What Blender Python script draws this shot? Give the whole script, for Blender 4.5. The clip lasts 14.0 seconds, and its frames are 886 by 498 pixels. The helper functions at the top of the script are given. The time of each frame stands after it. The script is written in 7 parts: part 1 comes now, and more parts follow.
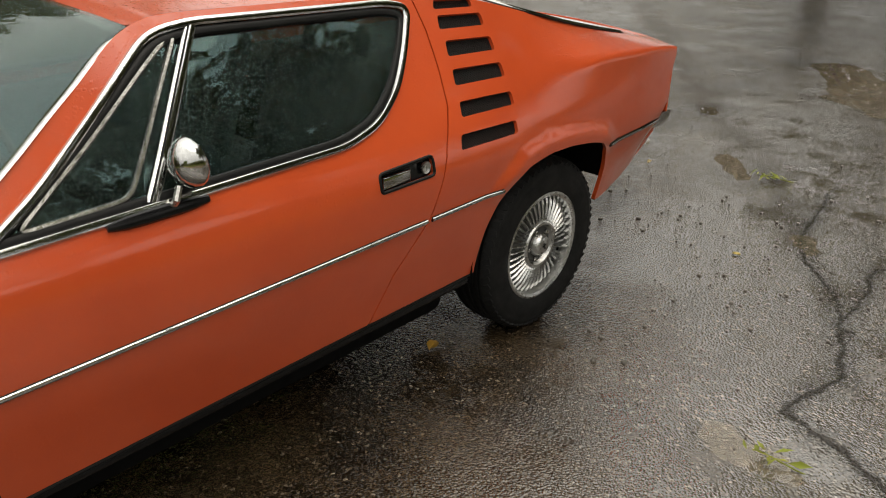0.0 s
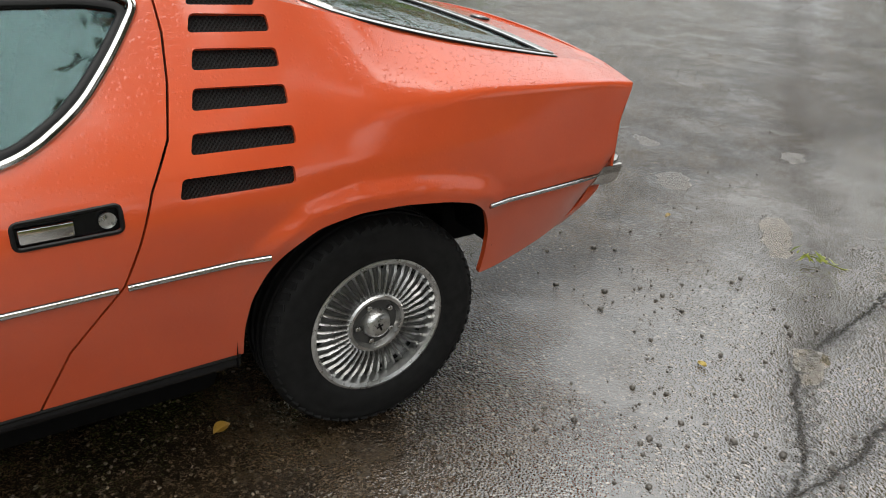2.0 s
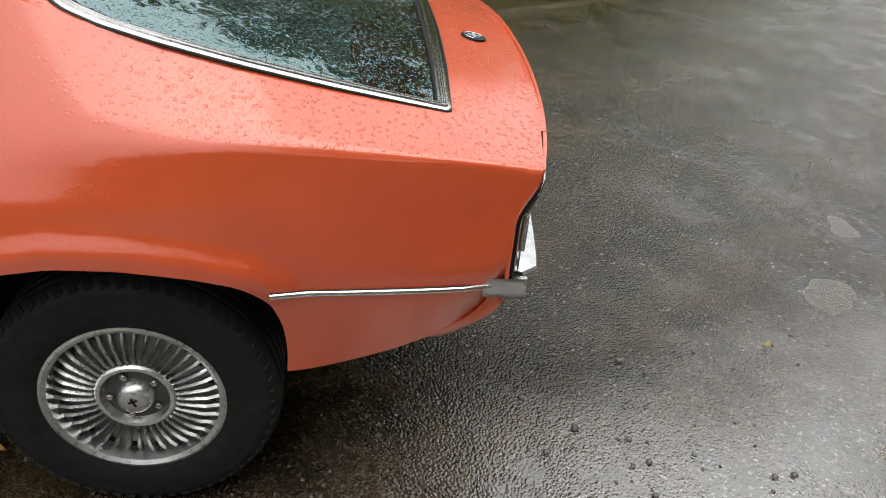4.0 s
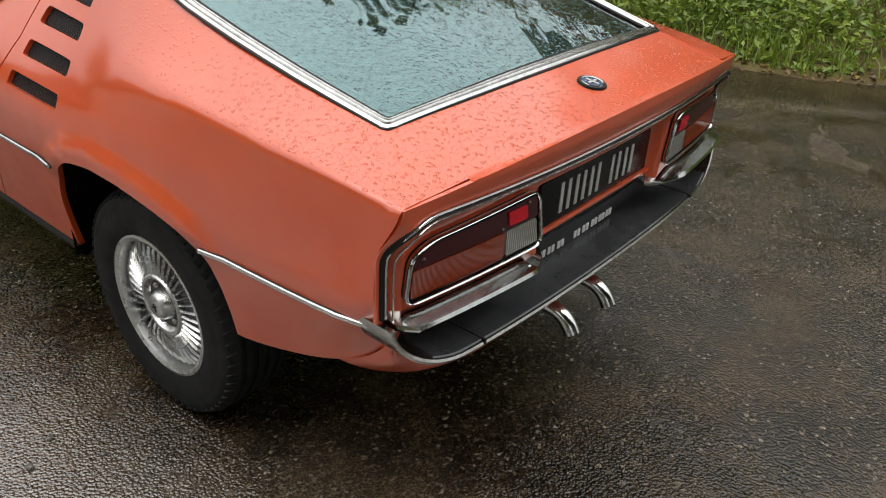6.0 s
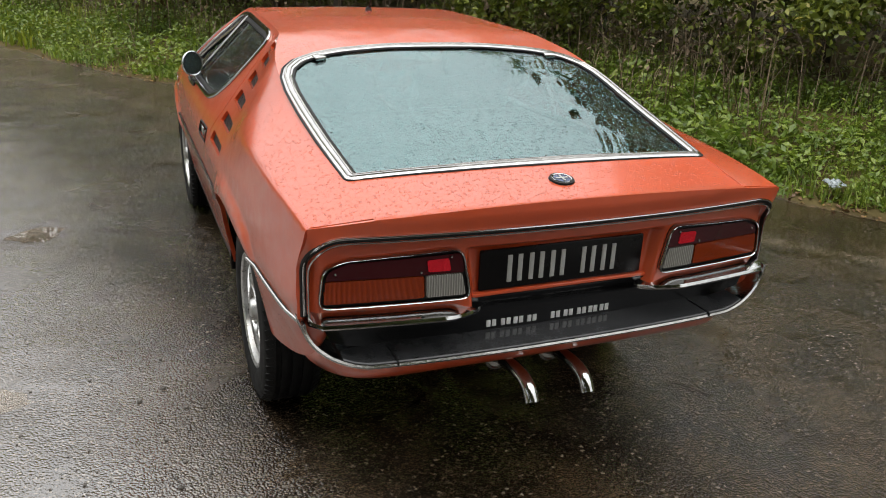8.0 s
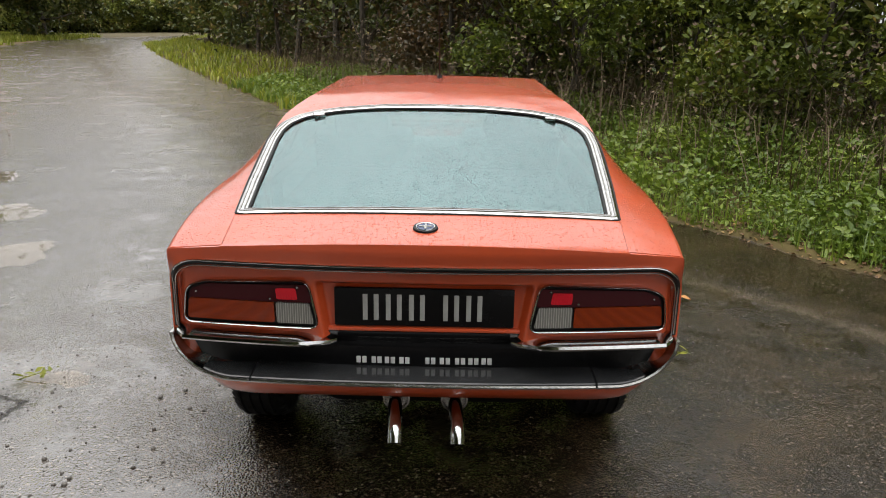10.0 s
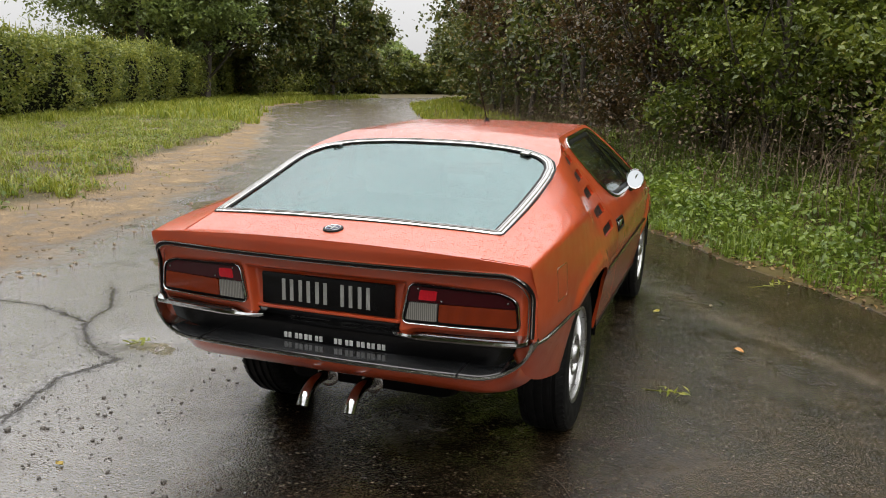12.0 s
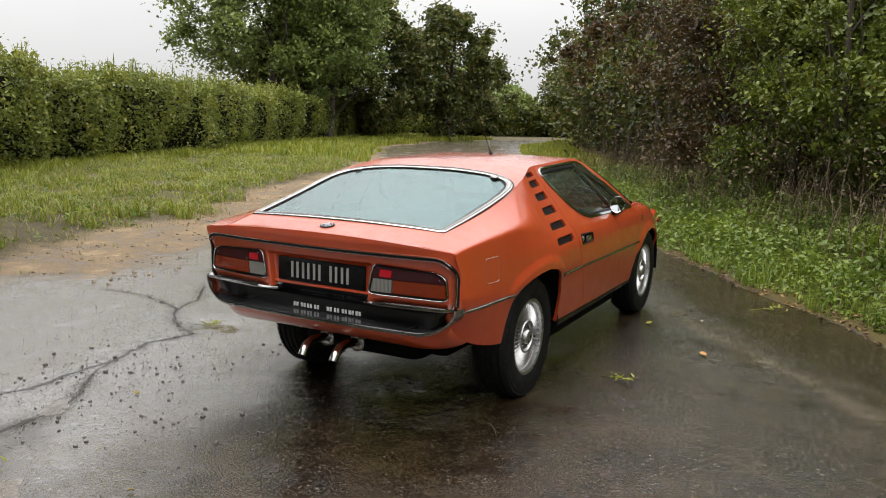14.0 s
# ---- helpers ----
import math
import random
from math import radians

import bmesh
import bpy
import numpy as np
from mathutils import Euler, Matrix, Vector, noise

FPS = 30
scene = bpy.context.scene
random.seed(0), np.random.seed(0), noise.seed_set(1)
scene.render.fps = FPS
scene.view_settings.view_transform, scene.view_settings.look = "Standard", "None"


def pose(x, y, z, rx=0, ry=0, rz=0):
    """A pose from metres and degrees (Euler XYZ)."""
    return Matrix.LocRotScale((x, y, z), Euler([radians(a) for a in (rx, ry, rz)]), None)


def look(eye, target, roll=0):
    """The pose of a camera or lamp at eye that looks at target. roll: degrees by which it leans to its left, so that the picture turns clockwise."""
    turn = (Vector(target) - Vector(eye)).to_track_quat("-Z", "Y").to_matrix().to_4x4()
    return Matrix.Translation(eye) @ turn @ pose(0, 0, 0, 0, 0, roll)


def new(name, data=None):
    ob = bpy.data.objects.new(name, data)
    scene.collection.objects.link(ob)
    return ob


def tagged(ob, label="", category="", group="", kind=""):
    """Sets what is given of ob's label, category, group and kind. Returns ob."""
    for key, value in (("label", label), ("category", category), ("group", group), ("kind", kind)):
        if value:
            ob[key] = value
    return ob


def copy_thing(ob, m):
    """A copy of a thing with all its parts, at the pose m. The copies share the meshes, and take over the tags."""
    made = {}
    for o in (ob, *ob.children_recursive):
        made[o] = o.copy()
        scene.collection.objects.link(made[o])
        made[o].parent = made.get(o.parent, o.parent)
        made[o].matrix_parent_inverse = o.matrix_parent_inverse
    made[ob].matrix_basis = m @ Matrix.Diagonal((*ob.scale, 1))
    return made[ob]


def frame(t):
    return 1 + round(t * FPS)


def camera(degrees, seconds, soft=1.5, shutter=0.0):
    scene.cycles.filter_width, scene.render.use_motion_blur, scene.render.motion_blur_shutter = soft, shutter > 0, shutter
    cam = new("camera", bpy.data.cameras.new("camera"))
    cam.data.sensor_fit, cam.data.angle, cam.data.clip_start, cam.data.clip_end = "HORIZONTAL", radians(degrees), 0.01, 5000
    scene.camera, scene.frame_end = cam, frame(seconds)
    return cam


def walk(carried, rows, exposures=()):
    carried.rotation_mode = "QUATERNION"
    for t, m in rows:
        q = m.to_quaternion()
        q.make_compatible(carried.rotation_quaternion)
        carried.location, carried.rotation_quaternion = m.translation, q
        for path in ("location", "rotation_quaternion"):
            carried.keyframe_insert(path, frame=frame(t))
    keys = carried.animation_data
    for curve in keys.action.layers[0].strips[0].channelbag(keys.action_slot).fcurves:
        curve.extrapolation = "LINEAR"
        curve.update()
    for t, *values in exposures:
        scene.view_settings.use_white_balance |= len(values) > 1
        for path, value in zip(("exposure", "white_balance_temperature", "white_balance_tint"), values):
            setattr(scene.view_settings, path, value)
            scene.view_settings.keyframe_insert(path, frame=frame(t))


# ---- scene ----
cam = camera(58.0, 14.0, 1.0)
PATH = [
    (0, (-2.285, 2.24, 1.576), (-1.071, 0.908, 0.71), 1.1),
    (0.5, (-2.263, 1.944, 1.556), (-1.009, 0.653, 0.684), 1.8),
    (1, (-2.287, 1.629, 1.551), (-0.969, 0.41, 0.669), 2.6),
    (1.5, (-2.388, 1.282, 1.557), (-0.998, 0.157, 0.66), 3.3),
    (2, (-2.419, 0.951, 1.543), (-0.954, -0.06, 0.632), 3.7),
    (2.5, (-2.41, 0.602, 1.565), (-0.869, -0.263, 0.628), 4.1),
    (3, (-2.415, 0.227, 1.585), (-0.807, -0.465, 0.617), 4.5),
    (3.5, (-2.356, -0.125, 1.599), (-0.69, -0.607, 0.603), 4.8),
    (3.7, (-2.29, -0.269, 1.601), (-0.607, -0.658, 0.593), 5.0),
    (5.8, (-1.709, -1.628, 1.561), (-0.282, -0.664, 0.544), 3.1),
    (6, (-1.657, -1.721, 1.56), (-0.306, -0.633, 0.564), 3.0),
    (6.5, (-1.589, -1.927, 1.561), (-0.401, -0.605, 0.642), 2.9),
    (7, (-1.504, -2.191, 1.579), (-0.483, -0.696, 0.731), 2.4),
    (7.5, (-1.275, -2.442, 1.564), (-0.431, -0.806, 0.78), 2.3),
    (8, (-1.127, -2.667, 1.566), (-0.402, -0.945, 0.853), 2.5),
    (8.2, (-1.057, -2.738, 1.561), (-0.377, -0.989, 0.87), 2.6),
    (10.3, (0.267, -3.066, 1.548), (0.119, -1.145, 1.011), 0.7),
    (10.5, (0.381, -3.081, 1.529), (0.156, -1.165, 1.004), 0.7),
    (11, (0.674, -3.152, 1.519), (0.275, -1.254, 1.028), 0.8),
    (11.5, (1.005, -3.189, 1.499), (0.46, -1.319, 1.046), 0.8),
    (12, (1.298, -3.288, 1.494), (0.638, -1.446, 1.076), 1.0),
    (12.5, (1.58, -3.431, 1.508), (0.827, -1.619, 1.119), 1.1),
    (13, (1.867, -3.551, 1.496), (1.038, -1.768, 1.133), 1.3),
    (13.5, (2.103, -3.729, 1.477), (1.211, -1.971, 1.139), 1.3),
    (14, (2.327, -3.931, 1.496), (1.388, -2.195, 1.174), 1.4),
]
walk(cam, [(t, look(eye, target, roll)) for t, eye, target, roll in PATH],
     exposures=((0.0, -0.50, 7500.0, 10.0), (1.5, -0.32, 7000.0, 10.0), (2.5, -0.16, 6700.0, 10.0), (3.7, -0.08, 6700.0, 10.0), (6.0, -0.15, 6850.0, 11.0), (14.0, -0.10, 6900.0, 13.0)))

# ---- world and sun: an overcast, rainy afternoon ----
world = bpy.data.worlds.new("overcast")
scene.world = world
world.use_nodes = True
wn, wl = world.node_tree.nodes, world.node_tree.links
wn.clear()
SUN_ELEV, SUN_ROT = radians(74), radians(262)
sky = wn.new("ShaderNodeTexSky")
sky.sky_type, sky.sun_disc = "NISHITA", False
sky.sun_elevation, sky.sun_rotation, sky.dust_density = SUN_ELEV, SUN_ROT, 5.0
sky_level = wn.new("ShaderNodeMix")
sky_level.data_type, sky_level.blend_type = "RGBA", "MULTIPLY"
sky_level.inputs[0].default_value = 1.0
sky_level.inputs[7].default_value = (0.1, 0.1, 0.1, 1)
cloud_coord = wn.new("ShaderNodeTexCoord")
cloud_noise = wn.new("ShaderNodeTexNoise")
cloud_noise.inputs["Scale"].default_value = 2.2
cloud_noise.inputs["Detail"].default_value = 5.0
cloud_ramp = wn.new("ShaderNodeValToRGB")
cloud_ramp.color_ramp.elements[0].position, cloud_ramp.color_ramp.elements[0].color = 0.3, (0.648, 0.688, 0.722, 1)
cloud_ramp.color_ramp.elements[1].position, cloud_ramp.color_ramp.elements[1].color = 0.75, (0.823, 0.860, 0.892, 1)
cloud_mix = wn.new("ShaderNodeMix")
cloud_mix.data_type = "RGBA"
cloud_mix.inputs[0].default_value = 0.93
sky_out = wn.new("ShaderNodeBackground")
sky_out.inputs["Strength"].default_value = 1.0
world_out = wn.new("ShaderNodeOutputWorld")
wl.new(sky.outputs[0], sky_level.inputs[6])
wl.new(cloud_coord.outputs["Generated"], cloud_noise.inputs["Vector"])
wl.new(cloud_noise.outputs["Fac"], cloud_ramp.inputs[0])
# an overcast sky is about three times as bright overhead as at the horizon
sky_sep = wn.new("ShaderNodeSeparateXYZ")
wl.new(cloud_coord.outputs["Generated"], sky_sep.inputs[0])
sky_rise = wn.new("ShaderNodeMapRange")
sky_rise.inputs["From Min"].default_value, sky_rise.inputs["From Max"].default_value = 0.0, 1.0
sky_rise.inputs["To Min"].default_value, sky_rise.inputs["To Max"].default_value = 0.98, 4.0
wl.new(sky_sep.outputs["Z"], sky_rise.inputs["Value"])
cloud_lit = wn.new("ShaderNodeMix")
cloud_lit.data_type, cloud_lit.blend_type = "RGBA", "MULTIPLY"
cloud_lit.inputs[0].default_value = 1.0
wl.new(cloud_ramp.outputs[0], cloud_lit.inputs[6])
wl.new(sky_rise.outputs[0], cloud_lit.inputs[7])
wl.new(sky_level.outputs[2], cloud_mix.inputs[6])
wl.new(cloud_lit.outputs[2], cloud_mix.inputs[7])
wl.new(cloud_mix.outputs[2], sky_out.inputs[0])
wl.new(sky_out.outputs[0], world_out.inputs[0])

sun = new("sun", bpy.data.lights.new("sun", "SUN"))
sun.data.energy, sun.data.angle, sun.data.color = 1.5, radians(60), (1.0, 0.97, 0.93)
sun.matrix_world = look((-3.5, -0.5, 12), (0, 0, 0))


# ---- materials ----
def node_material(name):
    m = bpy.data.materials.new(name)
    m.use_nodes = True
    n, l = m.node_tree.nodes, m.node_tree.links
    return m, n, l, n["Principled BSDF"]


def coords(n, l, world_space=False):
    if world_space:
        return n.new("ShaderNodeNewGeometry").outputs["Position"]
    return n.new("ShaderNodeTexCoord").outputs["Object"]


def noise_of(n, l, vec, scale, detail=4.0, rough=0.6):
    t = n.new("ShaderNodeTexNoise")
    t.inputs["Scale"].default_value, t.inputs["Detail"].default_value, t.inputs["Roughness"].default_value = scale, detail, rough
    l.new(vec, t.inputs["Vector"])
    return t.outputs["Fac"]


def voronoi_of(n, l, vec, scale, out="Distance", feature="F1"):
    t = n.new("ShaderNodeTexVoronoi")
    t.feature = feature
    t.inputs["Scale"].default_value = scale
    l.new(vec, t.inputs["Vector"])
    return t.outputs[out]


def ramp_of(n, l, fac, stops):
    r = n.new("ShaderNodeValToRGB")
    e = r.color_ramp.elements
    while len(e) < len(stops):
        e.new(0.5)
    for k, (p, c) in enumerate(stops):
        e[k].position = p
        e[k].color = (c, c, c, 1) if isinstance(c, (int, float)) else (*c, 1)
    l.new(fac, r.inputs[0])
    return r.outputs[0]


def math_of(n, l, op, a, b=None, clamp=False):
    m = n.new("ShaderNodeMath")
    m.operation, m.use_clamp = op, clamp
    for k, v in enumerate((a, b)):
        if v is None:
            continue
        if isinstance(v, (int, float)):
            m.inputs[k].default_value = v
        else:
            l.new(v, m.inputs[k])
    return m.outputs[0]


def mix_of(n, l, fac, a, b, blend="MIX"):
    m = n.new("ShaderNodeMix")
    m.data_type, m.blend_type = "RGBA", blend
    for k, v in ((0, fac), (6, a), (7, b)):
        if isinstance(v, (int, float)):
            m.inputs[k].default_value = v
        elif isinstance(v, tuple):
            m.inputs[k].default_value = (*v, 1)
        else:
            l.new(v, m.inputs[k])
    return m.outputs[2]


def bump_of(n, l, height, strength, distance, normal=None):
    b = n.new("ShaderNodeBump")
    b.inputs["Strength"].default_value, b.inputs["Distance"].default_value = strength, distance
    l.new(height, b.inputs["Height"])
    if normal is not None:
        l.new(normal, b.inputs["Normal"])
    return b.outputs[0]


def plain(name, colour, rough=0.5, metal=0.0, vary=0.15, scale=18.0, bump=0.0, bump_scale=200.0, coat=0.0, spec=0.5):
    """A surface with broad and fine variation of colour and gloss."""
    m, n, l, p = node_material(name)
    v = coords(n, l)
    a = noise_of(n, l, v, scale)
    b = noise_of(n, l, v, scale * 9, 3.0)
    mixed = math_of(n, l, "ADD", math_of(n, l, "MULTIPLY", a, 0.7), math_of(n, l, "MULTIPLY", b, 0.3))
    lo = tuple(c * (1 - vary) for c in colour)
    hi = tuple(min(1, c * (1 + vary)) for c in colour)
    l.new(ramp_of(n, l, mixed, ((0.3, lo), (0.7, hi))), p.inputs["Base Color"])
    l.new(ramp_of(n, l, mixed, ((0.3, max(0, rough * 0.8)), (0.7, min(1, rough * 1.2)))), p.inputs["Roughness"])
    p.inputs["Metallic"].default_value = metal
    p.inputs["Coat Weight"].default_value = coat
    p.inputs["Specular IOR Level"].default_value = spec
    if bump:
        l.new(bump_of(n, l, noise_of(n, l, v, bump_scale), bump, 0.002), p.inputs["Normal"])
    return m


def wet_drops(n, l, v, flat_only=True, fine=1.0):
    """Heights of rain beads: many small, some large, thinned out by a broad noise and kept off steep faces."""
    def beads(scale, radius, keep):
        t = n.new("ShaderNodeTexVoronoi")
        t.inputs["Scale"].default_value = scale
        l.new(v, t.inputs["Vector"])
        dome = math_of(n, l, "SUBTRACT", radius * radius, math_of(n, l, "MULTIPLY", t.outputs["Distance"], t.outputs["Distance"]), True)
        sep = n.new("ShaderNodeSeparateColor")
        l.new(t.outputs["Color"], sep.inputs[0])
        on = math_of(n, l, "LESS_THAN", sep.outputs[0], keep)
        return math_of(n, l, "MULTIPLY", math_of(n, l, "POWER", dome, 0.5), on)
    big, small = beads(84.0 * fine, 0.36, 0.55), beads(220.0 * fine, 0.36, 0.5)
    h = math_of(n, l, "MAXIMUM", math_of(n, l, "MULTIPLY", big, 1.0), math_of(n, l, "MULTIPLY", small, 0.4))
    if flat_only:
        g = n.new("ShaderNodeNewGeometry")
        s = n.new("ShaderNodeSeparateXYZ")
        l.new(g.outputs["True Normal"], s.inputs[0])
        steep = ramp_of(n, l, s.outputs["Z"], ((0.55, 0.06), (0.96, 1.0)))
        h = math_of(n, l, "MULTIPLY", h, steep)
    return h


def paint_material():
    m, n, l, p = node_material("orange_paint")
    v = coords(n, l)
    broad = noise_of(n, l, v, 3.0)
    l.new(ramp_of(n, l, broad, ((0.3, (0.53, 0.068, 0.018)), (0.7, (0.61, 0.084, 0.023)))), p.inputs["Base Color"])
    streak = noise_of(n, l, v, 14.0, 5.0)
    l.new(ramp_of(n, l, streak, ((0.3, 0.30), (0.7, 0.42))), p.inputs["Roughness"])
    p.inputs["Coat Weight"].default_value = 1.0
    p.inputs["Coat Roughness"].default_value = 0.11
    p.inputs["Coat IOR"].default_value = 1.66
    p.inputs["Specular IOR Level"].default_value = 0.25
    h = wet_drops(n, l, v)
    ripple = math_of(n, l, "MULTIPLY", noise_of(n, l, v, 9.0, 2.0), 0.02)
    b = bump_of(n, l, math_of(n, l, "ADD", h, ripple), 1.0, 0.0062)
    l.new(b, p.inputs["Coat Normal"])
    l.new(b, p.inputs["Normal"])
    return m


def glass_material(name, tint, ior=1.6, rough=0.015, drops=True, bead=0.003, fine=1.0):
    m, n, l, p = node_material(name)
    p.inputs["Base Color"].default_value = (*tint, 1)
    p.inputs["Roughness"].default_value = rough
    p.inputs["Transmission Weight"].default_value = 1.0
    p.inputs["IOR"].default_value = ior
    p.inputs["Specular Tint"].default_value = (0.64, 0.96, 0.98, 1)
    if drops:
        v = coords(n, l)
        h = wet_drops(n, l, v, False, fine)
        l.new(bump_of(n, l, h, 0.6, bead), p.inputs["Normal"])
    return m


def asphalt_material():
    m, n, l, p = node_material("ground_surface")
    v = coords(n, l)

    def zone(name):
        a = n.new("ShaderNodeAttribute")
        a.attribute_name = name
        return a.outputs["Fac"]

    def mul(a, b):
        return math_of(n, l, "MULTIPLY", a, b)

    def add(a, b):
        return math_of(n, l, "ADD", a, b)
    wob = mul(math_of(n, l, "SUBTRACT", noise_of(n, l, v, 0.9, 8.0, 0.7), 0.5), 2.0)
    wob_fine = mul(math_of(n, l, "SUBTRACT", noise_of(n, l, v, 9.0, 5.0, 0.65), 0.5), 0.25)
    wobble = add(wob, wob_fine)
    # asphalt: stones in a dark binder
    def stones(scale, stops):
        sep = n.new("ShaderNodeSeparateColor")
        l.new(voronoi_of(n, l, v, scale, "Color"), sep.inputs[0])
        return ramp_of(n, l, sep.outputs[0], stops)
    stone = stones(105.0, ((0.0, (0.004, 0.003, 0.002)), (0.5, (0.013, 0.0095, 0.0062)), (0.88, (0.032, 0.024, 0.017)), (0.97, (0.062, 0.050, 0.038)), (0.995, (0.16, 0.145, 0.125))))
    fine_stone = stones(280.0, ((0.0, (0.35, 0.35, 0.35)), (0.6, (0.95, 0.95, 0.95)), (0.93, (1.6, 1.55, 1.5)), (0.985, (2.0, 1.9, 1.8))))
    broad = noise_of(n, l, v, 0.9, 5.0)
    silt = noise_of(n, l, v, 2.2, 8.0, 0.72)
    tint = ramp_of(n, l, broad, ((0.3, (0.75, 0.70, 0.62)), (0.7, (1.3, 1.22, 1.1))))
    tarmac = mix_of(n, l, 1.0, mix_of(n, l, 1.0, stone, tint, "MULTIPLY"), fine_stone, "MULTIPLY")
    # brown silt washed over it, more and paler towards the old side of the lane
    pale = ramp_of(n, l, add(zone("d_pale"), mul(wob, 0.45)), ((0.0, 0.0), (0.4, 0.5), (0.8, 1.0)))
    silt_on = ramp_of(n, l, add(silt, mul(pale, 0.10)), ((0.44, 0.0), (0.60, 0.75)))
    tarmac = mix_of(n, l, silt_on, tarmac, mix_of(n, l, 1.0, mix_of(n, l, pale, (0.052, 0.035, 0.019), (0.092, 0.066, 0.041)), fine_stone, "MULTIPLY"))
    old_stone = stones(120.0, ((0.0, (0.014, 0.010, 0.007)), (0.5, (0.048, 0.037, 0.027)), (0.9, (0.110, 0.090, 0.070)), (0.985, (0.27, 0.24, 0.20))))
    tarmac = mix_of(n, l, mul(pale, ramp_of(n, l, silt, ((0.35, 0.95), (0.65, 0.55)))), tarmac, old_stone)
    # dark wet seam between two layings
    seam = math_of(n, l, "ABSOLUTE", add(zone("d_seam"), mul(wob, 0.16)))
    seam = mul(ramp_of(n, l, seam, ((0.04, 0.9), (0.24, 0.0))), ramp_of(n, l, noise_of(n, l, v, 3.0, 6.0, 0.7), ((0.36, 0.25), (0.52, 1.0))))
    tarmac = mix_of(n, l, seam, tarmac, (0.030, 0.020, 0.010))
    crack_d = math_of(n, l, "ABSOLUTE", add(zone("d_crack"), mul(wob_fine, 0.28)))
    fork_d = math_of(n, l, "ABSOLUTE", add(zone("d_fork"), mul(wob_fine, 0.28)))
    crack_d = math_of(n, l, "MINIMUM", crack_d, add(fork_d, 0.002))
    ragged = add(mul(noise_of(n, l, v, 4.0, 4.0, 0.7), 0.034), mul(math_of(n, l, "SUBTRACT", noise_of(n, l, v, 55.0, 2.0), 0.5), 0.030))
    crack = ramp_of(n, l, math_of(n, l, "SUBTRACT", crack_d, math_of(n, l, "SUBTRACT", ragged, 0.0135)), ((0.001, 1.0), (0.015, 0.0)))
    broken = mul(ramp_of(n, l, crack_d, ((0.01, 0.55), (0.08, 0.0))), ramp_of(n, l, noise_of(n, l, v, 38.0, 4.0, 0.7), ((0.46, 0.0), (0.58, 1.0))))
    crack = math_of(n, l, "MAXIMUM", crack, broken)
    tarmac = mix_of(n, l, mul(crack, 0.85), tarmac, (0.012, 0.009, 0.0065))
    where = n.new("ShaderNodeSeparateXYZ")
    l.new(v, where.inputs[0])
    sandy = ramp_of(n, l, mul(add(where.outputs["Y"], mul(wob, 2.5)), 0.05), ((0.22, 0.0), (0.60, 1.0)))
    tarmac = mix_of(n, l, mul(sandy, ramp_of(n, l, silt, ((0.40, 0.45), (0.62, 0.95)))), tarmac, (0.185, 0.150, 0.112))
    # a line of washed-up silt, standing water beyond it, mud along the verge
    wash = math_of(n, l, "ABSOLUTE", add(zone("d_wash"), mul(wob, 0.10)))
    wash = mul(ramp_of(n, l, wash, ((0.02, 0.55), (0.11, 0.0))), ramp_of(n, l, noise_of(n, l, v, 5.0, 6.0, 0.7), ((0.38, 0.2), (0.58, 1.0))))
    tarmac = mix_of(n, l, wash, tarmac, mix_of(n, l, 1.0, (0.120, 0.094, 0.064), fine_stone, "MULTIPLY"))
    sheet_water = mul(ramp_of(n, l, add(math_of(n, l, "MULTIPLY", zone("d_wash"), -1.0), mul(wob, 0.25)), ((0.05, 0.0), (0.35, 1.0))), ramp_of(n, l, zone("d_right"), ((-0.9, 1.0), (-0.3, 0.0))))
    mud = mul(ramp_of(n, l, add(zone("d_right"), mul(wobble, 0.22)), ((-0.42, 0.0), (-0.06, 0.85))), ramp_of(n, l, noise_of(n, l, v, 7.0, 6.0, 0.7), ((0.34, 0.45), (0.6, 1.0))))
    tarmac = mix_of(n, l, mud, tarmac, mix_of(n, l, 1.0, (0.085, 0.062, 0.036), fine_stone, "MULTIPLY"))
    # sandy dirt beside the lane
    dirt_n = noise_of(n, l, v, 2.2, 9.0, 0.72)
    dirt = ramp_of(n, l, dirt_n, ((0.34, (0.085, 0.055, 0.028)), (0.5, (0.225, 0.152, 0.078)), (0.66, (0.40, 0.29, 0.165))))
    dirt = mix_of(n, l, 1.0, dirt, fine_stone, "MULTIPLY")
    soil = ramp_of(n, l, dirt_n, ((0.3, (0.045, 0.036, 0.015)), (0.7, (0.12, 0.095, 0.040))))
    on_dirt = ramp_of(n, l, add(zone("d_dirt"), wobble), ((-0.0, 0.0), (0.45, 1.0)))
    on_soil_l = ramp_of(n, l, add(zone("d_left"), mul(wobble, 0.7)), ((0.0, 0.0), (0.35, 1.0)))
    on_soil_r = ramp_of(n, l, add(zone("d_right"), mul(wobble, 0.15)), ((0.0, 0.0), (0.06, 1.0)))
    on_soil = math_of(n, l, "MAXIMUM", on_soil_l, on_soil_r)
    c = mix_of(n, l, on_dirt, tarmac, dirt)
    c = mix_of(n, l, on_soil, c, soil)
    l.new(c, p.inputs["Base Color"])
    wet = noise_of(n, l, v, 1.3, 6.0, 0.65)
    r_road = ramp_of(n, l, wet, ((0.35, 0.14), (0.65, 0.30)))
    r_dirt = ramp_of(n, l, dirt_n, ((0.35, 0.35), (0.55, 0.9)))
    r = mix_of(n, l, on_dirt, r_road, r_dirt)
    r = mix_of(n, l, on_soil, r, (0.9, 0.9, 0.9))
    l.new(r, p.inputs["Roughness"])
